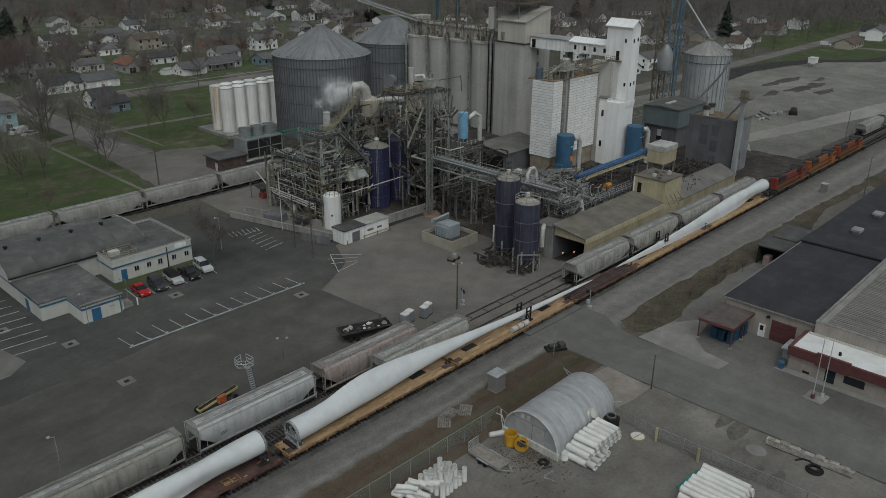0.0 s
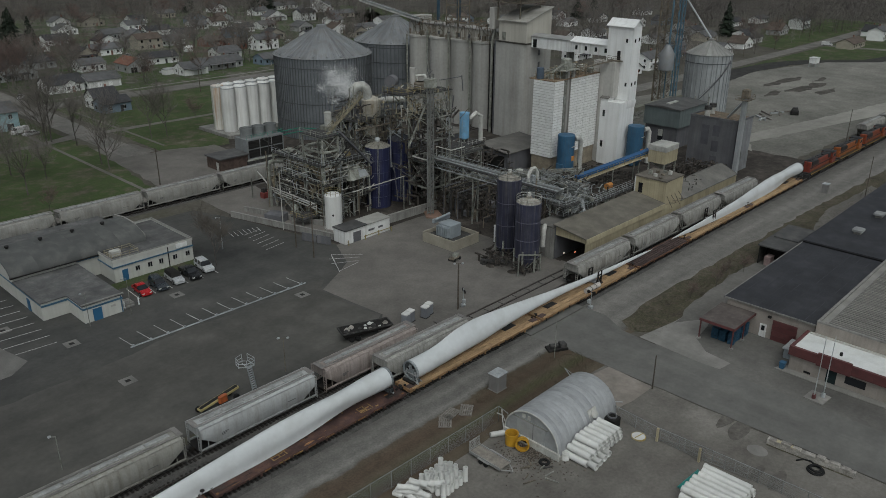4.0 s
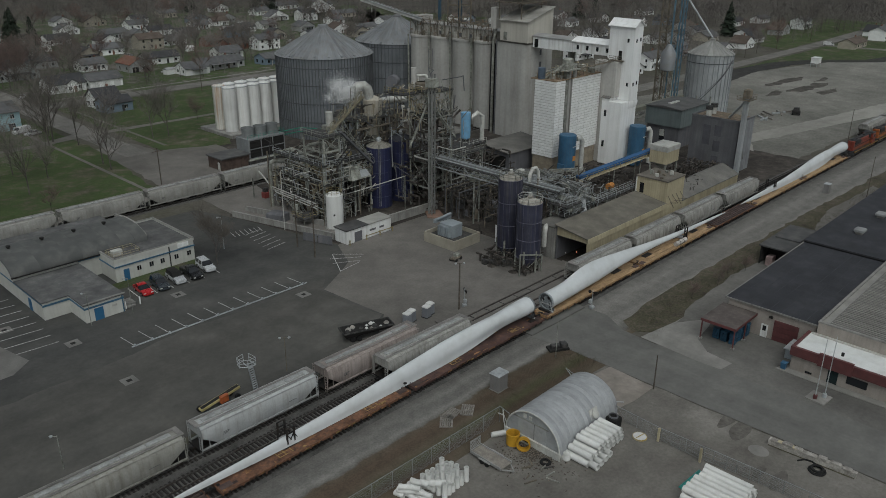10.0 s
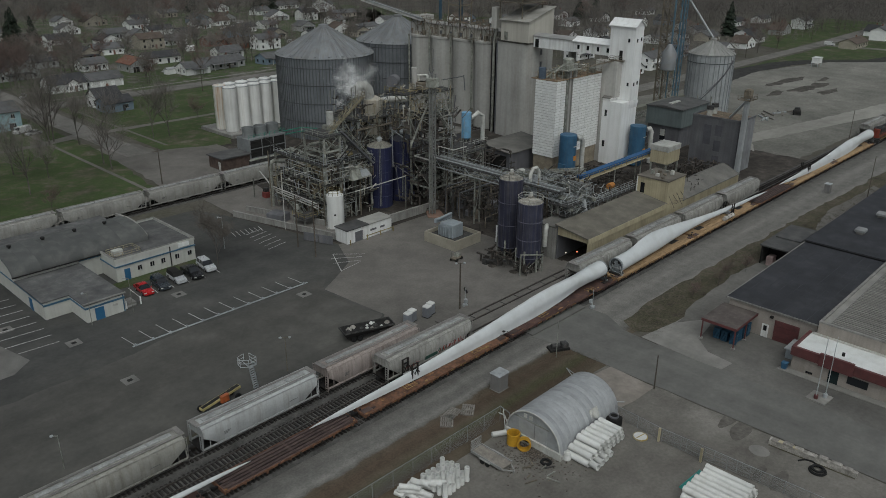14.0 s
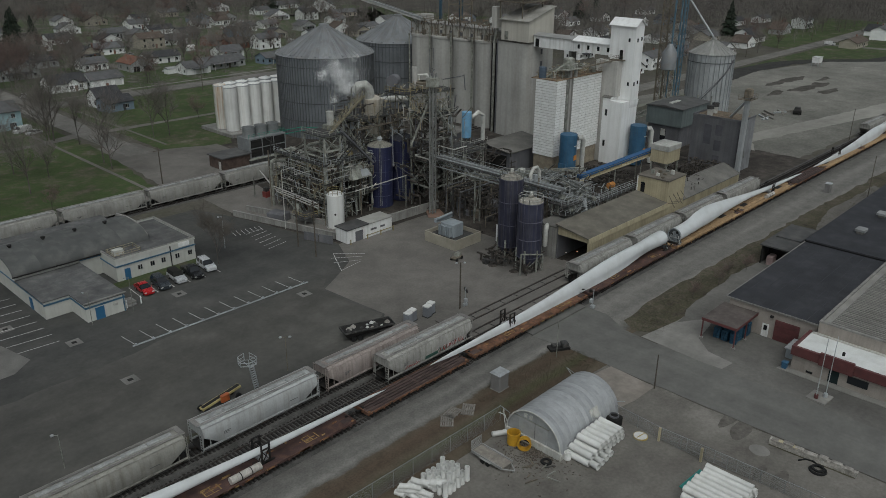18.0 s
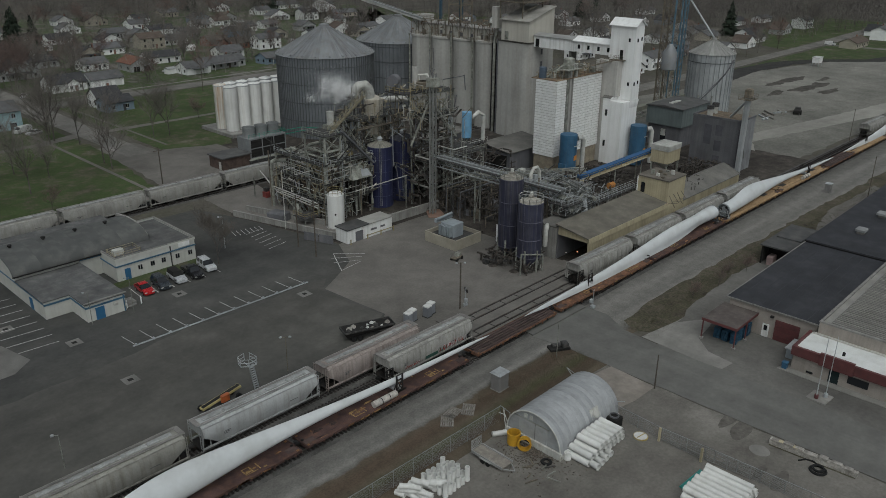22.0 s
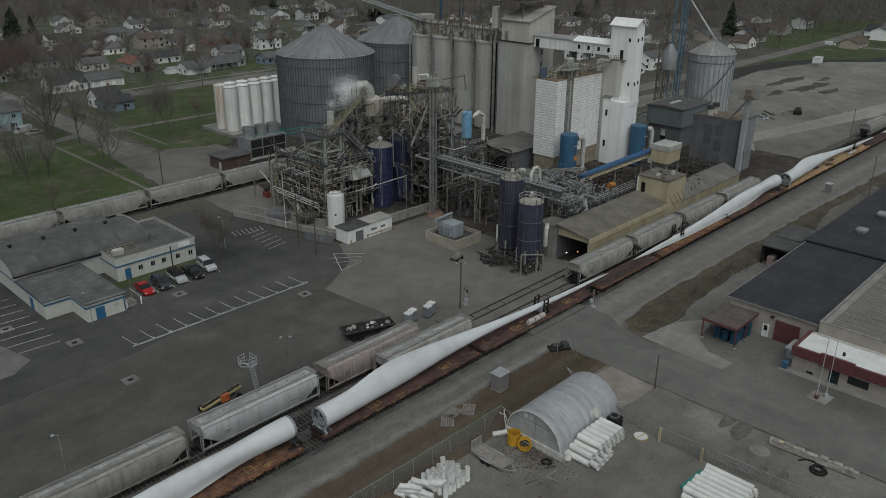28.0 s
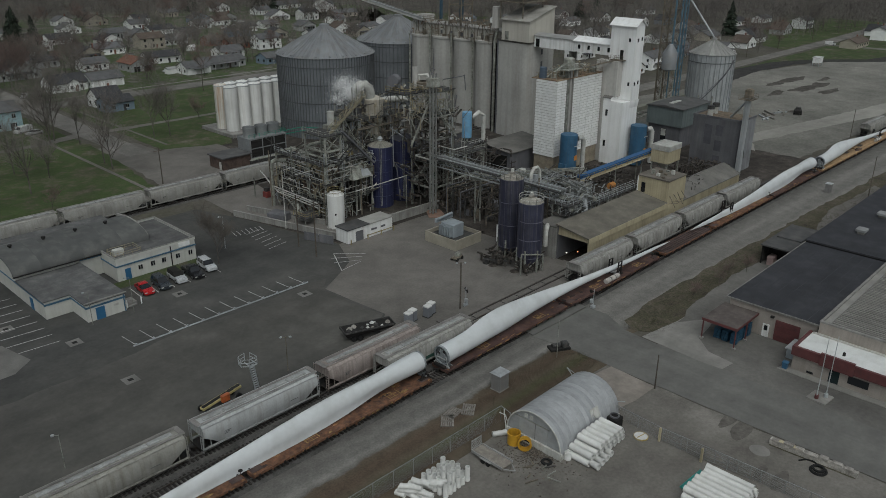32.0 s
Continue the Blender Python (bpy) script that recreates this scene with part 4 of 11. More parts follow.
# ---- the grain plant ----
old_concrete = mat("old_concrete", (.42, .413, .387), .9, var=.12, scale=.12, fine=1.5, dirt=(.3, .285, .26), amount=.7, streak=True)
pale_concrete = mat("pale_concrete", (.42, .41, .385), .9, var=.12, scale=.12, fine=1.5, dirt=(.26, .245, .22), amount=.7, streak=True)
bin_steel = mat("bin_steel", (.2, .215, .23), .55, .25, var=.18, scale=.15, fine=2, dirt=(.13, .135, .14), amount=.6, streak=True)
bin_roof = mat("bin_roof_steel", (.25, .26, .27), .5, .3, var=.15, scale=.2, dirt=(.22, .2, .18), amount=.5)
galv = mat("galvanised", (.42, .44, .45), .5, .3, var=.15, scale=.3, dirt=(.27, .27, .26), amount=.5, streak=True)
white_metal = mat("white_metal", (.76, .765, .755), .6, var=.1, scale=.3, dirt=(.42, .4, .36), amount=.5, streak=True)
white_wall = mat("white_wall", (.77, .775, .77), .7, var=.06, scale=.2, dirt=(.55, .545, .525), amount=.5, streak=True)
steel = mat("weathered_steel", (.28, .287, .257), .7, .1, var=.35, scale=.6, dirt=(.115, .102, .075), amount=.7, rnd=.25)
rust_steel = mat("rusty_steel", (.158, .14, .113), .85, .1, var=.35, scale=.8, dirt=(.185, .142, .095), amount=.6)
dark_grate = mat("dark_grating", (.05, .05, .05), .8, .2, var=.3, scale=1, dirt=(.13, .12, .11), amount=.6)
navy = mat("navy_tank", (.022, .026, .075), .5, var=.2, scale=.4, dirt=(.06, .06, .09), amount=.6, streak=True, spec=.4)
dusk = mat("dusty_navy", (.04, .042, .07), .6, var=.25, scale=.4, dirt=(.1, .095, .1), amount=.7, streak=True)
blue_paint = mat("blue_paint", (.045, .12, .21), .5, var=.15, scale=.6, dirt=(.08, .12, .16), amount=.6, streak=True)
sky_blue = mat("light_blue_paint", (.16, .34, .52), .5, var=.12, scale=.6, dirt=(.2, .28, .35), amount=.5)
cream = mat("cream_metal", (.42, .37, .25), .7, var=.12, scale=.3, dirt=(.27, .23, .16), amount=.6, streak=True, band=(1, .5, .12))
cream_x = mat("cream_metal_side", (.42, .37, .25), .7, var=.12, scale=.3, dirt=(.27, .23, .16), amount=.6, streak=True, band=(0, .5, .12))
grey_roofing = mat("grey_roofing", (.14, .135, .125), .9, var=.25, scale=.2, dirt=(.2, .19, .17), amount=.6)
dark_roofing = mat("dark_roofing", (.075, .075, .075), .9, var=.25, scale=.2, dirt=(.13, .125, .12), amount=.6)
teal_metal = mat("teal_grey_metal", (.15, .18, .18), .6, .1, var=.12, scale=.3, dirt=(.1, .11, .11), amount=.5, streak=True)
slate_metal = mat("slate_metal", (.125, .125, .135), .7, .1, var=.22, scale=.2, dirt=(.18, .178, .18), amount=.6, streak=True)
duct_white = mat("duct_white", (.5, .5, .47), .6, .1, var=.15, scale=.6, dirt=(.33, .31, .27), amount=.6)
yellow_rail = mat("yellow_rail", (.27, .225, .11), .7, var=.35, scale=1, dirt=(.13, .1, .06), amount=.6)
green_rail = mat("green_rail", (.03, .2, .14), .6, var=.2)
orange_box = mat("orange_sign", (.5, .22, .06), .6, var=.1)
dark_void = mat("dark_interior", (.02, .019, .018), .95, var=.3)
low_wall = mat("yard_wall", (.25, .245, .23), .9, var=.2, scale=.4, dirt=(.15, .14, .13), amount=.7, streak=True)


def railing(parent, pts, m, h=1.05, name="railing", gap=1.6):
    g = G()
    for a, b in zip(pts, pts[1:]):
        a, b = Vector(a), Vector(b)
        n = max(1, round((b - a).length / gap))
        for k in range(n + 1):
            p = a.lerp(b, k / n)
            g.beam(p, p + Vector((0, 0, h)), .06)
        for z in (h, h * .55):
            g.beam(a + Vector((0, 0, z)), b + Vector((0, 0, z)), .06)
    return part(name, g, m, parent)


def stair(parent, a, b, w, m, n=14):
    """An open stair from a (low) to b (high)."""
    a, b = Vector(a), Vector(b)
    d = b - a
    side = Vector((-d.y, d.x, 0)).normalized() * w / 2
    g = G()
    for s in (side, -side):
        g.beam(a + s, b + s, .08, .28)
        g.beam(a + s + Vector((0, 0, 1)), b + s + Vector((0, 0, 1)), .05)
        for k in range(0, n + 1, 4):
            p = a.lerp(b, k / n) + s
            g.beam(p, p + Vector((0, 0, 1)), .05)
    for k in range(n):
        p = a.lerp(b, (k + .5) / n)
        g.beam(p - side, p + side, .24, .05)
    return part("stair", g, m, parent)


# concrete elevator
elev = thing("grain_elevator", "weathered grey concrete grain elevator with round silos and a headhouse", "grain elevator")
for y, r, h in ((183.9, 4.6, 25.7), (174.7, 4.6, 25.9), (165.5, 4.6, 26.1), (156.7, 4.4, 26.2)):
    g = G().lathe([(r, 0), (r, h - .8), (r + .22, h - .7), (r + .22, h - .1), (r - .2, h + .05), (0, h + .1)], 32, 184.0, y)
    s = part("silo", g, old_concrete, elev)
    part("silo_ladder", G().box(179.4 - .2, y + 2.9, 1, 179.7, y + 3.1, h), steel, s)
for x in (192.5, 201):
    for y in (178, 169, 160):
        part("silo", G().lathe([(4.5, 0), (4.5, 25), (0, 25.2)], 28, x, y), old_concrete, elev)
g = G()
pr = [(188.5, 136.5), (188.5, 149.5), (180.5, 149.5)] + [(178.6 + 2.0 * (1 - math.cos(a)) - .8, 147.6 + 2 * math.sin(a)) for a in (1.2, .8, .4, 0)] \
    + [(177.2 + 2.6 * (1 - math.cos(a)), 139.3 - 2.8 * math.sin(a)) for a in (0, .35, .7, 1.05, 1.4)]
g.prism(pr[::-1], 0, 27.2)
part("workhouse", g, old_concrete, elev)
part("workhouse_band", G().prism([(x + (-.15 if x < 182 else .1), y + (-.15 if y < 140 else .1)) for x, y in pr[::-1]], 27.2, 27.7), mat("dark_band", (.14, .13, .115), .9), elev)
g = G()
g.hexa([(176.8, 136.6, 27.7), (188.2, 136.6, 27.7), (188.2, 146.6, 27.7), (177.0, 146.6, 27.7), (176.8, 136.6, 33.2), (188.2, 136.6, 36.6), (188.2, 146.6, 36.6), (177.0, 146.6, 33.0)])
part("headhouse", g, mat("beige_wall", (.46, .44, .39), .85, var=.1, scale=.15, dirt=(.34, .315, .27), amount=.6, streak=True), elev)
part("headhouse_roof", G().hexa([(176.4, 136.2, 33.2), (188.6, 136.2, 36.7), (188.6, 146.9, 36.7), (176.4, 146.9, 33.2), (176.4, 136.2, 33.4), (188.6, 136.2, 36.9), (188.6, 146.9, 36.9), (176.4, 146.9, 33.4)]), mat("headhouse_felt", (.27, .262, .24), .9, var=.2, scale=.3, dirt=(.19, .175, .15), amount=.6), elev)
part("headhouse_door", G().box(176.75, 144.0, 28.0, 176.95, 145.2, 30.2), steel, elev)
for z in (12.2, 16.9, 20.6, 24):
    part("side_window", G().box(182.6, 136.44, z, 183.3, 136.52, z + 1.5), slate_metal, elev)
dirty_g = mat("dirty_gallery", (.42, .405, .365), .9, var=.25, scale=.3, dirt=(.15, .125, .095), amount=.85, streak=True)
part("gallery", G().box(181.5, 150.5, 25.4, 187.5, 187, 29.2), dirty_g, elev)
railing(elev, [(179.9, 187, 25.6), (179.9, 151.5, 25.6)], rust_steel, 1.1, "silo_railing", 2.4)
for k in range(12):
    y = 152 + k * 2.9
    part("roof_gear", G().bevel_box(180.2, y, 25.5, 181.2, y + .5 + .3 * (k % 3), 26.2 + .5 * (k * 7 % 4), .05), (steel, rust_steel, dirty_g)[k % 3], elev)
    part("roof_pipe", G().pipe([(180.8, y + 1.2, 25.4), (180.8, y + 1.2, 27 + k % 3), (182, y + 1.2, 29.6 + (k % 3) * .6), (182, y + 2.6, 30.9)], .13, 6), (rust_steel, steel)[k % 2], elev)
for k in range(8):
    part("gallery_window", G().box(181.42, 153 + k * 4.2, 26.4, 181.52, 154.0 + k * 4.2, 27.6), slate_metal, elev)
part("gallery_roof", G().box(181.2, 150, 29.2, 188, 187.5, 29.4), pale_concrete, elev)
for k in range(13):
    y = 151 + k * 3
    g = G()
    g.beam((180.6, y, 25.3), (180.6, y, 30.6), .16).beam((180.6, y, 30.6), (184.5, y, 30.6), .14)
    if k % 2:
        g.beam((180.6, y, 27.6), (180.6, y + 3, 30.6), .1)
    part("walkway_frame", g, rust_steel, elev)
part("walkway", G().box(180.2, 150.5, 30.6, 181.6, 188, 30.68), rust_steel, elev)
railing(elev, [(180.3, 188, 30.7), (180.3, 150.5, 30.7)], rust_steel)
part("drive_housing", G().bevel_box(181, 183.0, 25.5, 187, 187, 31.5, .1), pale_concrete, elev)
g = G()
for x in (181, 186):
    for y in (166, 171):
        g.beam((x, y, 29.5), (x, y, 42), .3)
for z in (32, 35.5, 39):
    for a, b in (((181, 166), (186, 166)), ((186, 166), (186, 171)), ((186, 171), (181, 171)), ((181, 171), (181, 166))):
        g.beam((*a, z), (*b, z), .2)
        g.beam((*a, z), (*b, z + 3.4), .12)
part("leg_tower", g, rust_steel, elev)
navy_leg = mat("leg_blue", (.035, .075, .11), .6, var=.25, dirt=(.1, .1, .1), amount=.6, streak=True)
part("leg_casing", G().bevel_box(181.6, 166.4, 31, 182.6, 167.4, 40, .1), navy_leg, elev)
part("leg_casing", G().bevel_box(181.6, 175.0, 30.8, 182.4, 175.8, 40, .1), navy_leg, elev)
g = G()
for x in (178, 187):
    for y in (140, 148):
        g.beam((x, y, 33.2), (x, y, 44), .25)
for z in (38, 41.5):
    g.box(177, 139, z, 188, 149, z + .2)
for k in range(4):
    g.beam((178, 140, 33.5 + k * 2), (187, 140, 35.5 + k * 2), .12)
part("rooftop_platform", g, rust_steel, elev)
railing(elev, [(177, 149, 38.2), (177, 139, 38.2), (188, 139, 38.2)], rust_steel, 1.1)
part("dust_pipe", G().pipe([(178.4, 150.2, 0), (178.4, 150.2, 27), (179.4, 150.2, 30), (179.4, 150.2, 33)], .42, 12), steel, elev)
part("dust_pipe", G().pipe([(178.2, 148.6, 0), (178.2, 148.6, 27.5)], .4, 10), slate_metal, elev)
part("joint_gap", G().box(179.0, 150.9, 0, 180.6, 151.7, 26), dark_void, elev)
part("spout_head", G().bevel_box(178, 149.2, 30.5, 180.4, 151.2, 36.4, .15), pale_concrete, elev)

# white gallery between elevator and tower
gal = thing("bridge_gallery", "white metal conveyor gallery bridging elevator and tower", "conveyor gallery")
part("gallery_wall", G().box(178.8, 122.5, 26.6, 182.6, 136.2, 29.6), white_metal, gal)
part("gallery_roof", G().extrude_y([(178.5, 29.5), (182.9, 29.5), (182.9, 29.7), (180.7, 30.4), (178.5, 29.7)], 122.5, 136.3), mat("grey_sheet", (.32, .32, .31), .6, var=.2), gal)
part("gallery_wall", G().box(178.4, 109.3, 26.8, 183, 122.5, 29.5), white_metal, gal)
part("gallery_roof", G().extrude_y([(178, 29.4), (183.3, 29.4), (183.3, 29.6), (180.7, 30.7), (178, 29.6)], 109, 122.9), white_wall, gal)
for y in (111.5, 114.5, 117.6, 120.6):
    part("gallery_window", G().box(178.33, y, 27.6, 178.42, y + .7, 28.7), window_dark, gal)
part("gallery_door", G().box(178.72, 134.4, 26.7, 178.82, 135.6, 28.9), window_dark, gal)
part("support_post", G().box(179.5, 124, 0, 180.3, 124.8, 26.6).box(181.3, 124, 0, 182, 124.8, 26.6), steel, gal)

# white tower
tw = thing("work_tower", "tall white metal-clad headhouse tower with a gable roof", "tower")
part("shaft", G().hexa([(176.7, 103.2, 16.5), (180.6, 103.2, 16.5), (180.6, 110.4, 16.5), (176.7, 110.4, 16.5), (176.7, 103.2, 34.8), (180.6, 103.2, 34.8), (180.6, 110.4, 34.8), (176.7, 110.4, 34.8)]), white_wall, tw)
part("shaft_gable", G().extrude_y([(176.7, 34.8), (180.6, 34.8), (178.65, 36.2)], 103.2, 110.4), white_wall, tw)
for s in (0, 1):
    pr = [(176.2, 34.65), (178.65, 36.4), (178.65, 36.55), (176.2, 34.8)] if s == 0 else [(181.1, 34.65), (181.1, 34.8), (178.65, 36.55), (178.65, 36.4)]
    part("roof_slope", G().extrude_y(pr, 102.8, 110.8), white_wall, tw)
part("lower_block", G().box(173.6, 103.25, 0, 180.58, 109.1, 16.4), white_wall, tw)
part("lean_to", G().hexa([(173.6, 107, 16.4), (176.6, 107, 16.4), (176.6, 109.1, 16.4), (173.6, 109.1, 16.4), (173.6, 107, 17), (176.6, 107, 18.4), (176.6, 109.1, 18.4), (173.6, 109.1, 17)]), white_wall, tw)
part("lean_to_roof", G().hexa([(173.4, 106.8, 17.02), (176.68, 106.8, 18.5), (176.68, 109.3, 18.5), (173.4, 109.3, 17.02), (173.4, 106.8, 17.2), (176.68, 106.8, 18.7), (176.68, 109.3, 18.7), (173.4, 109.3, 17.2)]), grey_roofing, tw)
part("bracket", G().hexa([(176.7, 103.2, 14.6), (180.6, 103.2, 14.6), (180.6, 103.25, 16.5), (176.7, 103.25, 16.5), (176.72, 103.19, 16.0), (180.58, 102.9, 16.4), (180.6, 103.2, 16.5), (176.7, 103.2, 16.5)]), white_wall, tw)
for x, z in ((177.6, 31), (179.4, 31.2), (177.7, 20.2), (179.3, 20.4)):
    part("tower_window", G().box(x, 103.12, z, x + .5, 103.22, z + .9), window_dark, tw)
for y, z in ((104.6, 31), (103.9, 20.2)):
    part("tower_window", G().box(176.62, y, z, 176.72, y + .5, z + .9), window_dark, tw)
part("tower_door", G().box(176.6, 106.4, 26.5, 176.72, 107.3, 28.8), dark_void, tw)
part("balcony", G().box(175.2, 105.5, 26.3, 176.7, 109.2, 26.5), rust_steel, tw)
railing(tw, [(175.3, 105.5, 26.5), (175.3, 109.2, 26.5)], rust_steel)
for x, z in ((174.4, 12.5), (174.4, 4.5)):
    part("vent_slot", G().box(173.5, 107.6, z, 173.62, 108.2, z + 1.6), window_dark, tw)
part("grey_annex", G().box(174.25, 109.15, 0, 176.65, 112.5, 26.2), pale_concrete, tw)
part("grey_annex", G().box(174.25, 106.2, 17.3, 176.65, 109.15, 26.2), pale_concrete, tw)

# panelled silo house
pb = thing("panelled_silo", "tall white silo house clad in rows of metal panels", "silo")
part("core", G().box(154.7, 110.35, 4.5, 158.6, 116.6, 23.2), pale_concrete, pb)
part("core", G().box(161.7, 110.5, 4.5, 174.2, 117.5, 23.2), pale_concrete, pb)
part("recess", G().box(158.6, 112.2, 2, 161.7, 117.5, 23.2), pale_concrete, pb)
part("footing", G().box(154.9, 110.5, 0, 158.5, 116.4, 4.5).box(161.8, 110.7, 0, 174.1, 117.2, 4.5), mat("tan_concrete", (.3, .26, .2), .9, var=.25, dirt=(.18, .15, .11), amount=.6), pb)
part("roof_deck", G().box(154.6, 110.3, 23.2, 174.2, 118, 23.4), mat("rusted_roof", (.2, .14, .09), .9, var=.5, scale=.5, dirt=(.3, .26, .2), amount=.6), pb)
ROWS, PH = 28, 18.7 / 28
pan_w = mat("panel_white", (.73, .735, .72), .6, var=.08, scale=.4, dirt=(.47, .455, .42), amount=.3, streak=True, rnd=.03)


def panel(w, along):
    g = G()
    h = PH
    if along == "x":
        g.hexa([(.04, -.12, .09), (w - .04, -.12, .09), (w - .04, 0, .07), (.04, 0, .07), (.04, -.05, h - .05), (w - .04, -.05, h - .05), (w - .04, 0, h - .02), (.04, 0, h - .02)])
    else:
        g.hexa([(-.12, .04, .09), (0, .04, .07), (0, w - .04, .07), (-.12, w - .04, .09), (-.05, .04, h - .05), (0, .04, h - .02), (0, w - .04, h - .02), (-.05, w - .04, h - .05)])
    return g.mesh("panel", pan_w)


pa, pc, pd = panel(1.95, "x"), panel(3.12, "x"), panel(2.08, "y")
for r in range(ROWS):
    z = 4.5 + r * PH
    for k in range(2):
        part("panel", pa, None, pb, at=T(154.7 + 1.95 * k, 110.35, z))
    for k in range(4):
        part("panel", pc, None, pb, at=T(161.7 + 3.12 * k, 110.5, z))
    for k in range(3):
        part("panel", pd, None, pb, at=T(154.7, 110.35 + 2.08 * k, z))
for k in range(2):
    part("fill_leg", G().box(159.3 + k * 1.1, 110.6, 6, 160.1 + k * 1.1, 111.5, 27.5), pale_concrete if k else steel, pb)
part("leg_platform", G().box(157.8, 109.4, 25.4, 163.4, 113, 25.6), steel, pb)
railing(pb, [(157.8, 113, 25.6), (157.8, 109.4, 25.6), (163.4, 109.4, 25.6), (163.4, 113, 25.6)], steel)
part("leg_head", G().bevel_box(158.9, 110.3, 25.6, 161.6, 112, 28.2, .25), steel, pb)
for a, b in (((159, 111, 27), (156, 114.5, 23.6)), ((160, 112, 27), (160.5, 116, 23.6)), ((161.5, 111, 27), (167, 113, 23.6)), ((159, 111.5, 26.5), (157, 116.5, 24))):
    part("spout", G().cyl(a, b, .22, n=8), steel, pb)
part("catwalk", G().beam((162.5, 110.8, 25.2), (176.5, 107.8, 26.4), .9, .15), rust_steel, pb)
railing(pb, [(162.5, 110.4, 25.3), (176.4, 107.4, 26.5)], rust_steel, 1.0)
part("drum", G().cyl((155.6, 115.4, 23.4), (155.6, 115.4, 26), .9, n=14), mat("slate_blue", (.09, .12, .16), .6), pb)
part("drum", G().cyl((163, 110.9, 23.4), (163, 110.9, 26.6), .5, n=12), duct_white, pb)
for k in range(9):
    x, y = 155.5 + random.random() * 16, 111 + random.random() * 5
    part("roof_gear", G().bevel_box(x, y, 23.4, x + .5 + random.random(), y + .5 + random.random(), 23.8 + random.random() * 1.4, .05), random.choice([steel, rust_steel, duct_white]), pb)
for k in range(10):
    a = (155.5 + random.random() * 18, 110.8 + random.random() * 5, 23.4)
    part("roof_pipe", G().pipe([a, (a[0], a[1], 25 + random.random()), (a[0] + random.uniform(-2, 2), a[1] + random.uniform(-1, 2), 25 + random.random())], .09, 6), random.choice([steel, rust_steel]), pb)
railing(pb, [(161.7, 110.6, 23.4), (174.2, 110.6, 23.4)], rust_steel, 1.0)


# corrugated bins
def bin_thing(name, cx, cy, r, eave, apex, wall, roofm, label, ribs, sheets, rings, group, stiff=None):
    b = thing(name, label, "grain bin", group, at=T(cx, cy))
    g = G()
    z, prof = 0.0, []
    while z < eave - .05:
        prof += [(r, z), (r + .035, z + .22)]
        z += .44
    prof.append((r, eave))
    part("wall", g.lathe(prof, 72), wall, b)
    st = G().box(r - .02, -.1, .1, r + .2, .1, eave - .1).mesh("stiffener", stiff or mat("stiffener_dark", (.12, .125, .13), .6, .3, var=.2))
    for k in range(ribs):
        part("stiffener", st, None, b, at=pose(0, 0, 0, 0, 0, 360 * k / ribs))
    a = math.pi / sheets
    hub = r * .09
    rr = r + .35
    sh = G()
    sh.add([(rr * math.cos(a), -rr * math.sin(a), eave - .12), (rr * math.cos(a), rr * math.sin(a), eave - .12), (hub * math.cos(a), hub * math.sin(a), apex), (hub * math.cos(a), -hub * math.sin(a), apex)], [(0, 1, 2, 3)])
    sh.hexa([(rr, -.07, eave - .12), (rr, .07, eave - .12), (hub, .05, apex), (hub, -.05, apex), (rr, -.05, eave + .02), (rr, .05, eave + .02), (hub, .03, apex + .12), (hub, -.03, apex + .12)])
    me = sh.mesh("roof_sheet", roofm)
    for k in range(sheets):
        part("roof_sheet", me, None, b, at=pose(0, 0, 0, 0, 0, 360 * k / sheets))
    part("peak_cap", G().lathe([(hub + .2, apex - .1), (hub + .2, apex + .5), (0, apex + .8)], 20), roofm, b)
    for z in rings:
        g = G()
        g.lathe([(r + .05, z), (r + .22, z), (r + .22, z + .22), (r + .05, z + .22)], 72)
        part("wind_ring", g, mat("dark_ring", (.1, .105, .11), .6, .3), b)
    for frac, n in ((.97, 22), (.5, 12)) if r > 10 else ():
        for k in range(n):
            an = 2 * math.pi * (k + .5) / n
            x = frac * r
            zz = eave + (apex - eave) * (1 - frac) + .05
            part("roof_vent", G().bevel_box(-.25, -.3, -.1, .25, .3, .35, .08), bin_roof, b, at=T(x * math.cos(an), x * math.sin(an), zz, math.degrees(an)))
    return b


bin_thing("grain_bin", 146.4, 188.5, 14.2, 23.1, 30.4, bin_steel, bin_roof, "huge blue-grey corrugated steel grain bin with a conical roof", 96, 60, (20.2, 15.4, 10.2, 5), "large grain bins")
bin_thing("grain_bin", 190.5, 204, 14.2, 21.6, 29, bin_steel, bin_roof, "second blue-grey corrugated bin behind the silos with a rust stain", 72, 48, (20.2, 15.4, 10.2, 5), "large grain bins")
b3 = bin_thing("grain_bin", 251, 117.7, 7.2, 19.8, 23.8, galv, mat("galv_roof", (.33, .33, .315), .55, .3, var=.15, dirt=(.25, .24, .22), amount=.5), "silvery galvanised steel bin with a conical roof", 30, 30, (17,), "small grain bins", mat("stiffener_pale", (.27, .285, .29), .6, .3, var=.2))
for k in range(24):
    g = G()
    p = [(7.5 * math.cos(a), 7.5 * math.sin(a), z) for a, z in ((radians(170 + 100 * (k + j) / 24), 2 + 16 * (k + j) / 24) for j in (0, 1))]
    g.beam(p[0], p[1], .35, .25).beam((p[0][0] * 1.08, p[0][1] * 1.08, p[0][2] + .9), (p[1][0] * 1.08, p[1][1] * 1.08, p[1][2] + .9), .08)
    part("stair_flight", g, slate_metal, b3)
for k in (-1, 1):
    part("fan_unit", G().cyl((-7.6 + .8 * k, -3 - 2 * k, 0), (-7.6 + .8 * k, -3 - 2 * k, 7), .2, n=8), steel, b3)

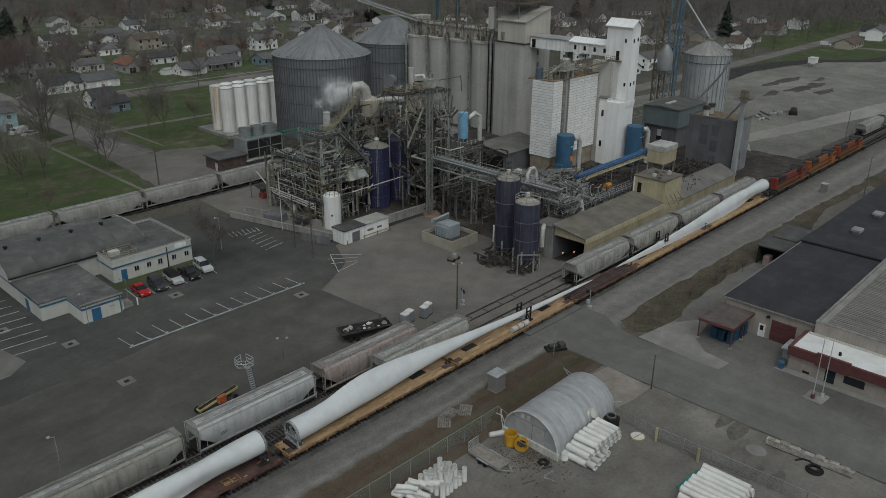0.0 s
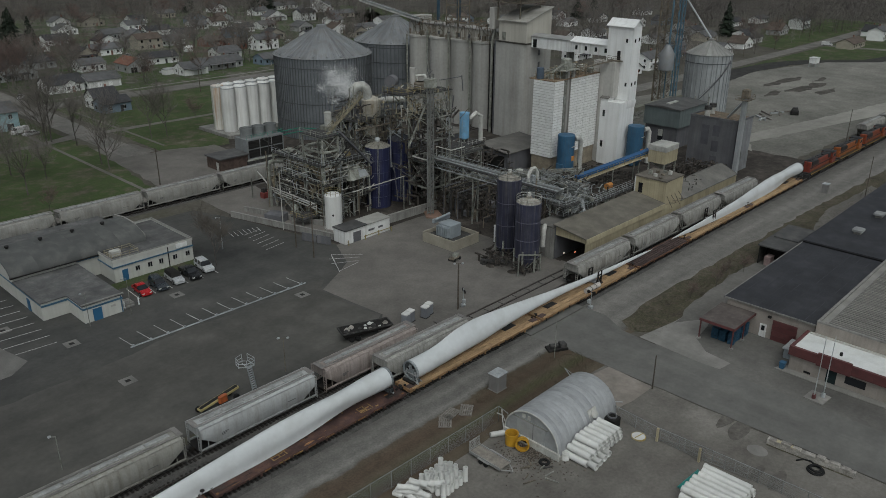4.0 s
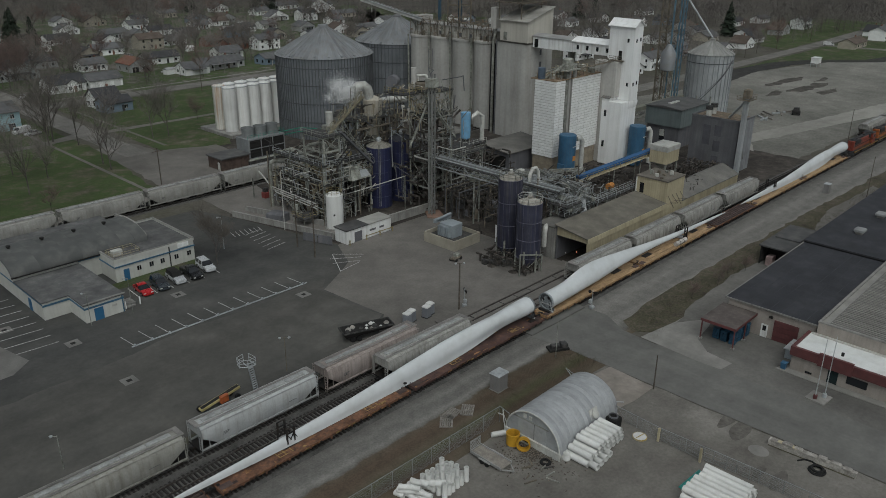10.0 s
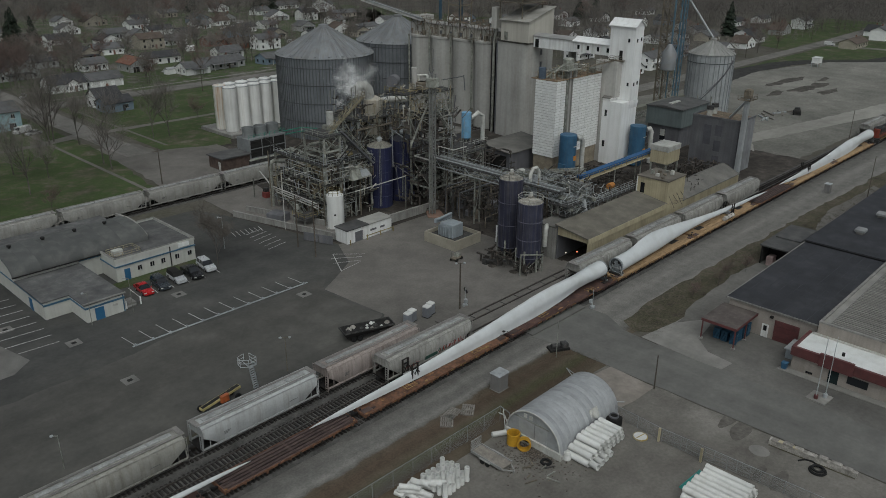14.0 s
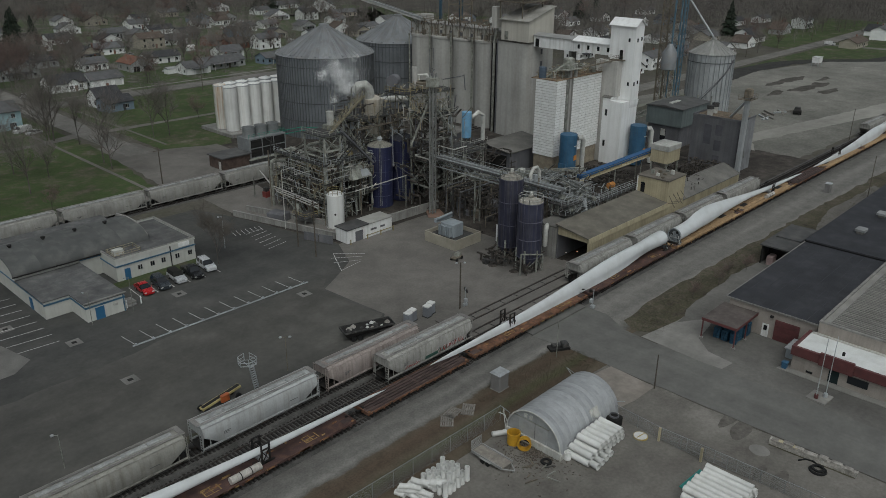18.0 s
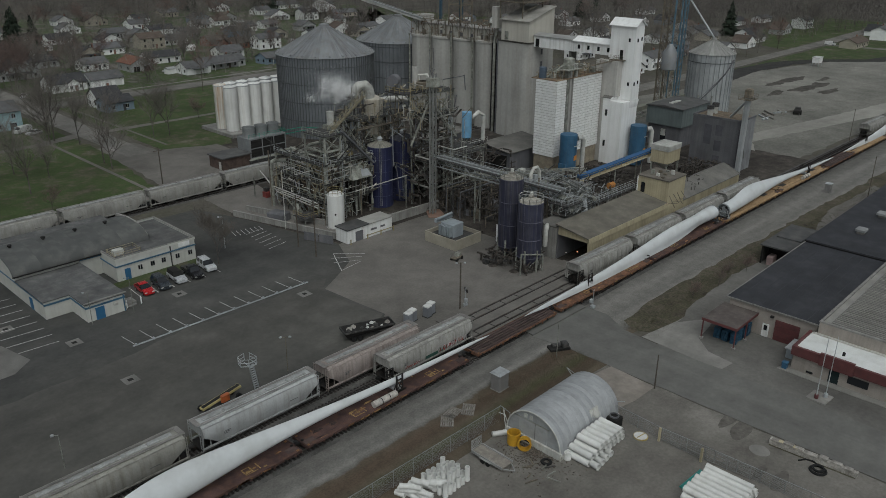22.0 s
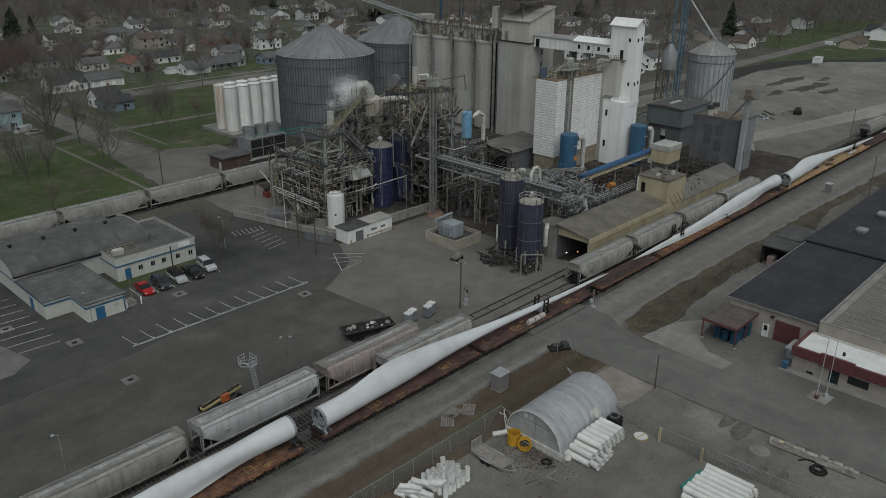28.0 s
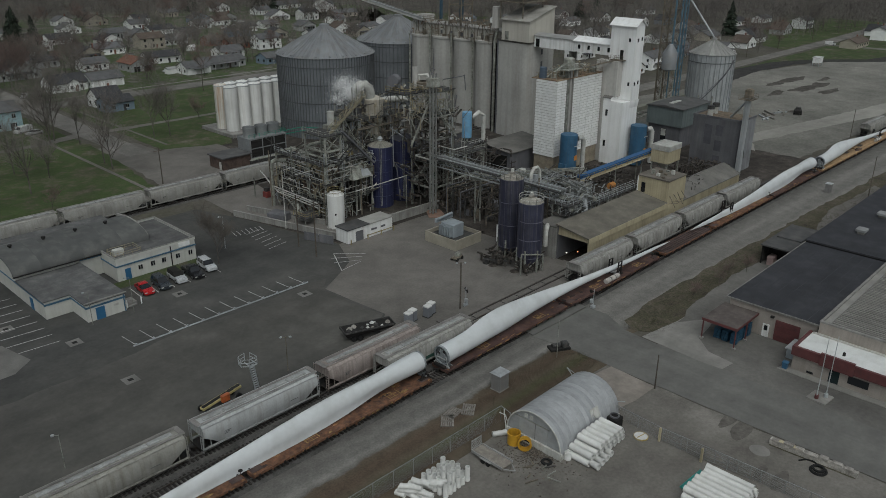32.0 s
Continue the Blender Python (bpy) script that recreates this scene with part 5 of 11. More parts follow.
# inclined conveyors to bin tops
cv = thing("roof_conveyor", "pale inclined truss conveyor running to the elevator top", "conveyor")
part("belt_gallery", G().beam((180, 210, 34.6), (180, 181.5, 30.2), 1.1, .5), mat("pale_truss", (.45, .45, .43), .6, var=.2), cv)
part("belt_cover", G().beam((180, 210, 35.2), (180, 181.5, 30.8), .8, .3), galv, cv)
railing(cv, [(179.4, 210, 34.9), (179.4, 181.5, 30.5)], galv, 1.0)
part("leg", G().beam((180, 205, 33.4), (180, 205, 31), .3), steel, cv)
cv2 = thing("bin_spout", "pale pipe running down to the galvanised bin", "pipe")
part("tube", G().cyl((250.9, 117.9, 24.6), (257, 133, 38), .28, n=10), galv, cv2)

# white silos
pad = solid("silo_pad", G().bevel_box(118.6, 197.9, 0, 145, 215.2, 1.0, .06), low_wall, "low concrete slab under the white silos", "concrete slab")
ws_white = mat("silo_white", (.7, .7, .68), .55, var=.07, scale=.3, dirt=(.44, .42, .38), amount=.5, streak=True)
ws_dirty = mat("silo_stained", (.55, .54, .5), .6, var=.1, scale=.3, dirt=(.33, .2, .11), amount=.9, streak=True)


def white_silo(m, label):
    s = thing("white_silo", label, "silo", "row of white silos")
    part("tank", G().lathe([(1.95, 1), (1.95, 13.7), (1.7, 14), (0, 14.3)], 28), m, s)
    part("roof_rim", G().lathe([(1.97, 13.6), (2.0, 13.6), (2.0, 13.8), (1.9, 13.85)], 28), galv, s)
    part("hatch", G().cyl((.5, 0, 14), (.5, 0, 14.4), .35, n=10), galv, s)
    return s


w0 = white_silo(ws_white, "tall smooth white cylindrical silo on a concrete slab")
w0.matrix_basis = T(122.3, 203.3)
for k in range(1, 6):
    copy_thing(w0, T(122.3 + 4.15 * k, 203.3))
for k in range(0, 5):
    copy_thing(w0, T(125.6 + 4.15 * k, 208.6))
wd = white_silo(ws_dirty, "white silo with a rust-stained side and a ladder")
wd.matrix_basis = T(121.9, 208)
lad = G()
for y in (-.2, .2):
    lad.box(-2.15, y - .03, .6, -2.1, y + .03, 14)
for k in range(32):
    lad.box(-2.15, -.2, 1 + k * .4, -2.1, .2, 1.05 + k * .4)
part("ladder", lad, steel, wd)

# cooling tower on its low building
ct = thing("cooling_tower", "grey cooling tower with dark louvred bays and three round fan shrouds", "cooling tower", at=T(107.6, 172))
part("casing", G().bevel_box(0, 0, 1.2, 11.4, 5.6, 6.4, .06), mat("ct_grey", (.19, .2, .205), .7, var=.2, dirt=(.2, .2, .19), amount=.5, streak=True), ct)
for k in range(3):
    for j in range(2):
        part("louvre_bay", G().box(.5 + 3.6 * k, -.04, 1.5 + 2.4 * j, 3.8 + 3.6 * k, .0, 3.6 + 2.4 * j), dark_void, ct)
        for q in range(5):
            part("louvre", G().hexa([(.55 + 3.6 * k, -.1, 1.65 + 2.4 * j + q * .4), (3.75 + 3.6 * k, -.1, 1.65 + 2.4 * j + q * .4), (3.75 + 3.6 * k, -.04, 1.9 + 2.4 * j + q * .4), (.55 + 3.6 * k, -.04, 1.9 + 2.4 * j + q * .4),
                                     (.55 + 3.6 * k, -.12, 1.68 + 2.4 * j + q * .4), (3.75 + 3.6 * k, -.12, 1.68 + 2.4 * j + q * .4), (3.75 + 3.6 * k, -.05, 1.93 + 2.4 * j + q * .4), (.55 + 3.6 * k, -.05, 1.93 + 2.4 * j + q * .4)]), dark_void, ct)
    part("fan_shroud", G().lathe([(1.75, 6.4), (1.55, 7.4), (1.7, 8.9), (1.5, 8.9), (1.4, 7.6)], 24, 1.9 + 3.7 * k, 2.8), mat("stack_grey", (.2, .21, .21), .7, var=.2), ct)
    part("fan_hub", G().lathe([(1.4, 8.2), (0, 8.3)], 20, 1.9 + 3.7 * k, 2.8), dark_void, ct)
railing(ct, [(0, 0, 6.4), (11.4, 0, 6.4), (11.4, 5.6, 6.4)], green_rail)
part("base", G().box(-1, -1.6, 0, 13, 7, 1.2), dark_grate, ct)
part("walkway", G().box(-1, -1.6, 1.2, 13, -.3, 1.35), steel, ct)
pipes_green = thing("pipe_rack", "green-railed pipe bridge beside the large bin", "pipe rack", at=T(119, 172))
for z in (5.6, 6.6):
    part("pipe", G().pipe([(0, 1, z), (6, 1, z), (9, -4, z), (9, -12, z)], .12, 6), green_rail, pipes_green)
part("post", G().box(5.9, .9, 0, 6.1, 1.1, 6.6).box(8.9, -4.1, 0, 9.1, -3.9, 6.6), steel, pipes_green)
hut2 = thing("pump_house", "low dark flat-roofed pump house beside the cooling tower", "shed", at=T(99, 171))
part("wall", G().box(0, 0, 0, 8, 6.5, 3), mat("dark_brick", (.09, .065, .055), .9, var=.3, scale=1), hut2)
part("roof", G().box(-.4, -.4, 3, 8.3, 6.9, 3.3), dark_roofing, hut2)
part("door", G().box(-.05, 1, 0, .0, 2, 2.1), duct_white, hut2)

# ---- process area ----
R4 = random.Random(4)


def steel_frame(name, xs, ys, zs, label, m, floors=(), brace=.3, col=.32):
    """An open steel frame: a column at every crossing, beams and braces each storey, grating floors at some levels."""
    f = thing(name, label, "steel structure")
    for x in xs:
        for y in ys:
            part("column", G().box(x - col / 2, y - col / 2, 0, x + col / 2, y + col / 2, zs[-1]), m, f)
    for z in zs:
        for y in ys:
            part("beam", G().box(xs[0], y - .12, z - .18, xs[-1], y + .12, z + .18), m, f)
        for x in xs:
            part("beam", G().box(x - .12, ys[0], z - .18, x + .12, ys[-1], z + .18), m, f)
    lv = [0] + list(zs)
    for a, b in zip(lv, lv[1:]):
        for x0, x1 in zip(xs, xs[1:]):
            if R4.random() < brace * 2:
                y = ys[0]
                part("brace", G().beam((x0, y, a), (x1, y, b), .14).beam((x1, y, a), (x0, y, b), .14), m, f)
        for y0, y1 in zip(ys, ys[1:]):
            if R4.random() < brace * 2:
                x = xs[0]
                part("brace", G().beam((x, y0, a), (x, y1, b), .14).beam((x, y1, a), (x, y0, b), .14), m, f)
    for z in floors:
        part("grating", G().box(xs[0] - .5, ys[0] - .5, z + .18, xs[-1] + .3, ys[-1] + .3, z + .28), dark_grate, f)
        railing(f, [(xs[0] - .5, ys[-1], z + .28), (xs[0] - .5, ys[0] - .5, z + .28), (xs[-1], ys[0] - .5, z + .28)], m)
    return f


fa = steel_frame("process_structure", (93.6, 97.6, 101.6, 106), (122.6, 128, 134, 139.5), (4.2, 8.2, 12.2), "open grey steel process frame crowded with pipes and tanks", steel, (4.2, 8.2), .14)
part("grating", G().box(97.6, 122.1, 12.38, 106.3, 128.4, 12.48), dark_grate, fa)
railing(fa, [(93.2, 139.5, 12.4), (93.2, 122.1, 12.4), (106, 122.1, 12.4)], galv)
part("catwalk", G().box(93.1, 122.1, 12.38, 94.3, 139.6, 12.48), dark_grate, fa)
fb = steel_frame("process_structure", (94.2, 98.2), (123, 129.5), (15, 18), "small upper steel frame with a dark roof deck", steel, (18,), .2)
fc = steel_frame("process_structure", (114.8, 121), (113, 119.2), (5, 10.5, 15.5, 20.5, 25.5), "tall narrow steel stair tower with top platforms", steel, (10.5, 20.5, 25.5), .25, .36)
steel_frame("process_structure", (107, 113, 119), (127.5, 132.5, 138), (7, 13, 18.5), "steel frame carrying the dryer vessel", steel, (13, 18.5), .35)
steel_frame("process_structure", (120, 126, 132), (113.5, 120.5, 127), (5.5, 10.5), "low steel frame with pipe racks behind the stair tower", steel, (10.5,), .35)
# stairs
stair(fa, (96, 121.6, 12.3), (103, 121.6, 17.8), 1.2, dark_grate)
stair(fa, (93.0, 130, .1), (93.0, 137.5, 4.3), 1.0, steel)
stair(fc, (114.2, 118.5, 5.2), (114.2, 113.5, 10.5), 1.0, steel)
stair(fc, (121, 112.2, 15.6), (112.5, 112.2, 25.5), 1.0, steel, 20)
stair(fb, (98.6, 124, 12.4), (98.6, 129, 18.2), 1.0, rust_steel)


def vessel(name, x, y, r, z0, z1, m, label, cone=.8, n=24, legs=0, cat="tank", group=""):
    v = thing(name, label, cat, group, at=T(x, y))
    part("shell", G().lathe([(r * .3, z0), (r, z0 + (.6 if legs else 0)), (r, z1), (r * .25, z1 + cone), (0, z1 + cone)], n), m, v)
    for k in range(legs):
        a = 2 * math.pi * (k + .5) / legs
        part("leg", G().box(r * .85 * math.cos(a) - .12, r * .85 * math.sin(a) - .12, 0, r * .85 * math.cos(a) + .12, r * .85 * math.sin(a) + .12, z0 + .8), steel, v)
    return v


# dryer vessel with its gooseneck outlet
tp = thing("top_platform", "railed steel platform above the navy tanks", "platform")
part("deck", G().box(109.4, 115.6, 25.4, 114.6, 121.4, 25.6), dark_grate, tp)
railing(tp, [(109.4, 121.4, 25.6), (109.4, 115.6, 25.6), (114.6, 115.6, 25.6)], yellow_rail)
part("strut", G().beam((114.8, 116, 20.6), (110, 116, 25.4), .2), steel, tp)
part("strut", G().beam((114.8, 119.2, 20.6), (110, 119.2, 25.4), .2), steel, tp)
dv = vessel("dryer_vessel", 113.6, 130, 2.1, 14.6, 22.2, mat("vessel_tan", (.4, .375, .32), .7, var=.15, scale=.5, dirt=(.24, .2, .15), amount=.6, streak=True), "pale cylindrical dryer vessel high in the steelwork")
part("upper_ring", G().lathe([(2.05, 17), (2.2, 17), (2.2, 17.4), (2.05, 17.4)], 24), rust_steel, dv)
part("gooseneck", G().pipe([(-.9, 0, 22.2), (-.9, 0, 23.6), (-1.15, .1, 24.6), (-1.9, .5, 25.4), (-2.9, 1.1, 25.3), (-3.6, 1.5, 24.6), (-3.9, 1.7, 23.9)], 1.0, 14), duct_white, dv, "white gooseneck steam outlet")
part("side_duct", G().pipe([(1, 0, 21.4), (4.2, -.6, 21.6), (7.4, -3.2, 21.6)], .7, 12), duct_white, dv)
part("lower_shell", G().lathe([(1.5, 7), (2.1, 9), (2.1, 14.7)], 20), steel, dv)
cyc = thing("rotary_drum", "grey steel drum and fan on the top platform", "drum", at=T(113.8, 118, 25.8))
part("drum", G().cyl((-3.6, 2.0, 1.9), (-1.9, 2.9, 1.9), 1.2, n=20), slate_metal, cyc)
part("drum_cradle", G().beam((-2.8, 2.4, -.2), (-2.8, 2.4, .8), .9, .3), rust_steel, cyc)
part("fan_scroll", G().lathe([(.9, .0), (1.3, .2), (1.3, 1.4), (.9, 1.6)], 16, 2.2, -1), rust_steel, cyc)
part("stub_stack", G().cyl((1.5, .6, 0), (1.5, .6, 4.4), .6, n=14), pale_concrete, cyc)
part("motor", G().bevel_box(3.6, -2, 0, 5, -.6, 1.2, .1), rust_steel, cyc)
part("pipe_loop", G().pipe([(3, 1, 0), (3, 1, 2.5), (4.4, 0, 2.5), (4.8, -2.4, .4)], .35, 8), duct_white, cyc)
fan2 = thing("stack", "short white stack on the upper deck", "chimney", at=T(99.5, 127.5, 18.3))
part("pipe", G().cyl((0, 0, 0), (0, 0, 3.6), .75, n=14), duct_white, fan2)
part("base_unit", G().bevel_box(-1.2, -1.2, 0, 1.2, 1.2, .9, .08), steel, fan2)
tan_lattice = mat("tan_lattice", (.26, .235, .165), .8, var=.35, scale=1, dirt=(.14, .115, .075), amount=.6)
slope = thing("inclined_duct", "rust-stained inclined conveyor casing in the steelwork", "conveyor")
part("casing", G().beam((96.5, 124.2, 18.2), (109.5, 128.5, 23.4), .5, .3), tan_lattice, slope)
for k in range(12):
    a, b = Vector((96.5, 124.2, 18.6)), Vector((109.5, 128.5, 23.8))
    part("lattice", G().beam(a.lerp(b, k / 12), a.lerp(b, (k + 1) / 12) + Vector((0, 0, .9 if k % 2 else -.2)), .12), tan_lattice, slope)
railing(slope, [(96.5, 123.6, 18.5), (109.5, 127.9, 23.8)], tan_lattice, .9)
railing(slope, [(96.5, 124.8, 18.5), (109.5, 129.1, 23.8)], tan_lattice, .9)
part("long_chute", G().beam((97.3, 121.3, 19.2), (105.2, 121.0, 11.2), 1.0, .35), slate_metal, slope)
railing(slope, [(97.3, 120.6, 19.4), (105.2, 120.3, 11.4)], steel, 1.0)
railing(slope, [(97.3, 122.0, 19.4), (105.2, 121.7, 11.4)], steel, 1.0)
part("diag_strut", G().beam((108.4, 112.8, 15.6), (114, 112.8, 24.4), .3), steel, slope)

# equipment inside the frames
for k in range(46):
    fx, fy, fz = R4.choice([((94, 105), (123, 138.5), (0, 4.4, 8.5)), ((107.5, 118), (126.5, 137), (0, 7.3, 13.3)), ((115.2, 120.5), (113.5, 118.5), (0, 5.3, 10.8, 15.8)), ((120.5, 131), (114, 126), (0, 5.8))])
    x, y, z = R4.uniform(*fx), R4.uniform(*fy), R4.choice(fz)
    if k % 3 == 0:
        r, h = R4.uniform(.4, 1.1), R4.uniform(1.4, 3.4)
        v = thing("process_vessel", "small weathered steel vessel standing in the steelwork", "tank", "small process vessels", at=T(x, y, z))
        part("shell", G().lathe([(r, 0), (r, h), (r * .5, h + .3), (0, h + .35)], 14), R4.choice([steel, rust_steel, pale_concrete, duct_white]), v)
        part("nozzle", G().cyl((0, 0, h), (0, 0, h + .7), .12, n=6), steel, v)
    elif k % 3 == 1:
        a, b, c = R4.uniform(.8, 2.2), R4.uniform(.6, 1.6), R4.uniform(.8, 2)
        v = thing("machine", "grimy machine housing in the steelwork", "machine", "machines in the steelwork", at=T(x, y, z))
        part("housing", G().bevel_box(0, 0, 0, a, b, c, .08), R4.choice([steel, rust_steel, slate_metal, dark_grate]), v)
        part("motor", G().cyl((a, b / 2, c * .4), (a + .7, b / 2, c * .4), .25, n=10), slate_metal, v)
    else:
        v = thing("pipe_run", "bundle of pipes threading the steelwork", "pipes", "pipe runs", at=T(x, y, z + 1))
        p, pts = Vector((0, 0, 0)), [Vector((0, 0, 0))]
        for q in range(4):
            d = [Vector((1, 0, 0)), Vector((0, 1, 0)), Vector((0, 0, 1)), Vector((0, -1, 0)), Vector((-1, 0, 0))][R4.randrange(5)]
            p = p + d * R4.uniform(1.2, 4.5)
            pts.append(p.copy())
        pts = [q for i, q in enumerate(pts) if i == 0 or (q - pts[i - 1]).length > .3]
        part("pipe", G().pipe(pts, R4.uniform(.08, .22), 7), R4.choice([steel, duct_white, galv, rust_steel]), v)

hx = thing("heat_exchanger", "tan ribbed heat exchanger under the deck", "heat exchanger", at=T(95.5, 126.5, 8.5))
part("shell", G().cyl((0, 0, 1.4), (7.5, 0, 1.4), 1.3, n=20), mat("tan_brown", (.2, .16, .12), .8, var=.25), hx)
for x in (1, 6.5):
    part("saddle", G().box(x - .2, -1, 0, x + .2, 1, .6), steel, hx)
big = thing("mixing_tank", "wide brown insulated tank in the lower steelwork", "tank", at=T(98.5, 131.5))
part("shell", G().lathe([(3.4, .3), (3.4, 7.4), (1, 8)], 28), mat("brown_clad", (.16, .115, .085), .8, var=.25, scale=.5), big)
hood = thing("vent_hood", "grey sloping metal hood with two windows", "hood", at=T(99.5, 121.5, 8.4))
part("body", G().hexa([(0, -.6, 0), (5.4, -.6, 0), (5.4, 3.4, 0), (0, 3.4, 0), (.8, .8, 2.4), (4.6, .8, 2.4), (4.6, 3, 2.4), (.8, 3, 2.4)]), steel, hood)
part("panel", G().hexa([(2.6, -.52, .3), (5.1, -.52, .3), (5.1, -.5, .3), (2.6, -.5, .3), (2.9, .42, 1.9), (4.5, .42, 1.9), (4.5, .5, 1.9), (2.9, .5, 1.9)]), galv, hood)
part("cowl", G().cyl((2.7, 2, 2.4), (2.7, 2, 3.1), .3, n=10), duct_white, hood)
barrel = thing("gas_drum", "horizontal white and yellow drum on the upper deck", "drum", at=T(99.2, 123.2, 12.9))
part("drum", G().cyl((-1.4, 0, .7), (.4, 0, .7), .65, n=16), duct_white, barrel)
part("drum_end", G().cyl((.4, 0, .7), (2.0, 0, .7), .6, n=16), yellow_rail, barrel)
fork = thing("red_machine", "small red machine beside the pipe rack", "machine", at=T(94.2, 145.5))
part("body", G().bevel_box(0, 0, 0, 2.2, 1.5, 1.4, .12), mat("dull_red", (.2, .05, .045), .6, var=.2), fork)
part("cab", G().bevel_box(.2, .2, 1.4, 1.2, 1.3, 2.3, .1), dark_grate, fork)

# navy tanks
for x, h in ((109.9, 13.5), (116.6, 14.0)):
    v = thing("navy_tank", "tall dark navy blue bolted steel tank with hoop joints", "tank", "navy tanks", at=T(x, 124.0))
    v.scale = (.88, .88, 1)
    part("shell", G().lathe([(3.05, 0), (3.05, h)], 32), navy, v)
    for k in range(5):
        part("hoop", G().lathe([(3.06, h * (k + 1) / 5 - .1), (3.14, h * (k + 1) / 5 - .05), (3.06, h * (k + 1) / 5)], 32), mat("navy_hoop", (.06, .067, .12), .5), v)
    sm = G().box(3.04, -.035, .1, 3.1, .035, h - .1).mesh("seam", MATS["navy_hoop"])
    for k in range(10):
        part("seam", sm, None, v, at=pose(0, 0, 0, 0, 0, 36 * k))
    wedge = G()
    a = math.pi / 20
    wedge.add([(3.1 * math.cos(a), -3.1 * math.sin(a), h), (3.1 * math.cos(a), 3.1 * math.sin(a), h), (.5 * math.cos(a), .5 * math.sin(a), h + 1.0), (.5 * math.cos(a), -.5 * math.sin(a), h + 1.0)], [(0, 1, 2, 3)])
    wedge.beam((3.1, 0, h + .03), (.5, 0, h + 1.05), .08, .1)
    wm = wedge.mesh("roof_sheet", mat("tank_roof_tan", (.27, .26, .225), .7, .1, var=.25, scale=1, dirt=(.16, .145, .12), amount=.6) if x < 113 else mat("tank_roof_dark", (.07, .072, .085), .7, var=.3))
    for k in range(20):
        part("roof_sheet", wm, None, v, at=pose(0, 0, 0, 0, 0, 18 * k))
    part("roof_cap", G().lathe([(.6, h + .95), (.6, h + 1.5), (.75, h + 1.5), (.3, h + 1.9), (0, h + 1.95)], 14), galv, v)
    part("ladder", G().box(-2.2, -2.3, .5, -2.1, -2.2, h + 1).box(-1.9, -2.45, .5, -1.8, -2.35, h + 1), steel, v)

# white tank, shed, walls
wt = thing("white_tank", "upright white cylindrical tank with a railed top", "tank", at=T(93.6, 119.6))
part("shell", G().lathe([(1.72, 0), (1.72, 7.2), (1.2, 7.6), (0, 7.8)], 28), mat("tank_white", (.68, .68, .66), .5, var=.06, dirt=(.5, .48, .44), amount=.4, streak=True), wt)
railing(wt, [(1.6 * math.cos(a), 1.6 * math.sin(a), 7.3) for a in [2 * math.pi * k / 10 for k in range(11)]], yellow_rail, 1.0, gap=9)
part("manhole", G().cyl((-1.1, -1.25, 3.4), (-1.25, -1.4, 3.4), .2, n=10), dark_grate, wt)
part("plinth", G().cyl((0, 0, 0), (0, 0, .35), 2.1, n=24), low_wall, wt)

sh = thing("control_shed", "long white metal shed with a grey-edged flat roof", "shed", at=T(89.2, 110.7))
part("wall", G().box(0, 0, 0, 11.6, 3.6, 2.75), white_metal, sh)
part("roof", G().box(-.15, -.15, 2.75, 5.5, 3.75, 2.98), dark_roofing, sh)
part("roof", G().box(5.5, -.15, 2.75, 11.75, 3.75, 2.96), mat("pale_roofing", (.34, .335, .31), .8, var=.15), sh)
part("door", G().box(2.0, -.05, .05, 3.9, 0, 2.1), slate_metal, sh)
for k in range(2):
    part("sign_bars", G().box(5.9 + k * 2.6, -.03, 1.3, 7.5 + k * 2.2, 0, 1.7), slate_metal, sh)
part("guard_rail", G().box(4.4, -.5, .7, 11.4, -.42, .85), yellow_rail, sh)
for x in (.2, 4.5, 8, 11.4):
    solid("bollard", G().cyl((0, 0, 0), (0, 0, 1.1), .12, n=10), yellow_rail, "faded yellow steel bollard beside the shed", "bollard", "yard bollards", at=T(89.2 + x, 110))


def wall_run(name, pts, h, m, label, th=.3):
    w = tagged(new(name), label, "wall", "", "structure")
    for (ax, ay), (bx, by) in zip(pts, pts[1:]):
        part("wall_run", G().beam((ax, ay, h / 2), (bx, by, h / 2), th, h), m, w)
        part("coping", G().beam((ax, ay, h + .05), (bx, by, h + .05), th + .12, .1), m, w)
    return w


wall_run("wall_tank_yard", [(82.6, 140.5), (89.3, 115.4), (89.3, 114.6)], 1.2, low_wall, "low weathered concrete retaining wall of the tank yard")
wall_run("wall_tank_yard_front", [(101, 113.8), (117, 113.2)], 1.8, low_wall, "stained concrete containment wall")
wall_run("wall_inner", [(86.5, 141.5), (93.4, 120.5)], 1.1, low_wall, "inner concrete kerb wall")
box = solid("concrete_box", G().bevel_box(0, 0, 0, 4, 3, 1.8, .1), slate_metal, "squat grey steel tank box by the wall", "tank", at=T(85.8, 133, 0, -70))
gates = thing("yard_gate", "grey steel gate panels in the yard wall", "gate", at=T(84.6, 118.5, 0, -70))
part("gate_leaf", G().box(0, 0, .2, 3.2, .1, 1.9), slate_metal, gates)
part("gate_leaf", G().box(3.4, 0, .2, 6.6, .1, 1.9), slate_metal, gates)
ph = thing("platform", "yellow-railed steel platform beside the white tank", "platform", at=T(89, 124))
part("deck", G().box(0, 0, 1.6, 5, 4, 1.75), dark_grate, ph)
railing(ph, [(0, 4, 1.75), (0, 0, 1.75), (5, 0, 1.75)], yellow_rail)
for x in (0.2, 4.8):
    for y in (.2, 3.8):
        part("leg", G().box(x - .08, y - .08, 0, x + .08, y + .08, 1.6), steel, ph)
pipe_long = thing("long_pipe", "thin pale pipe spanning between tanks", "pipe")
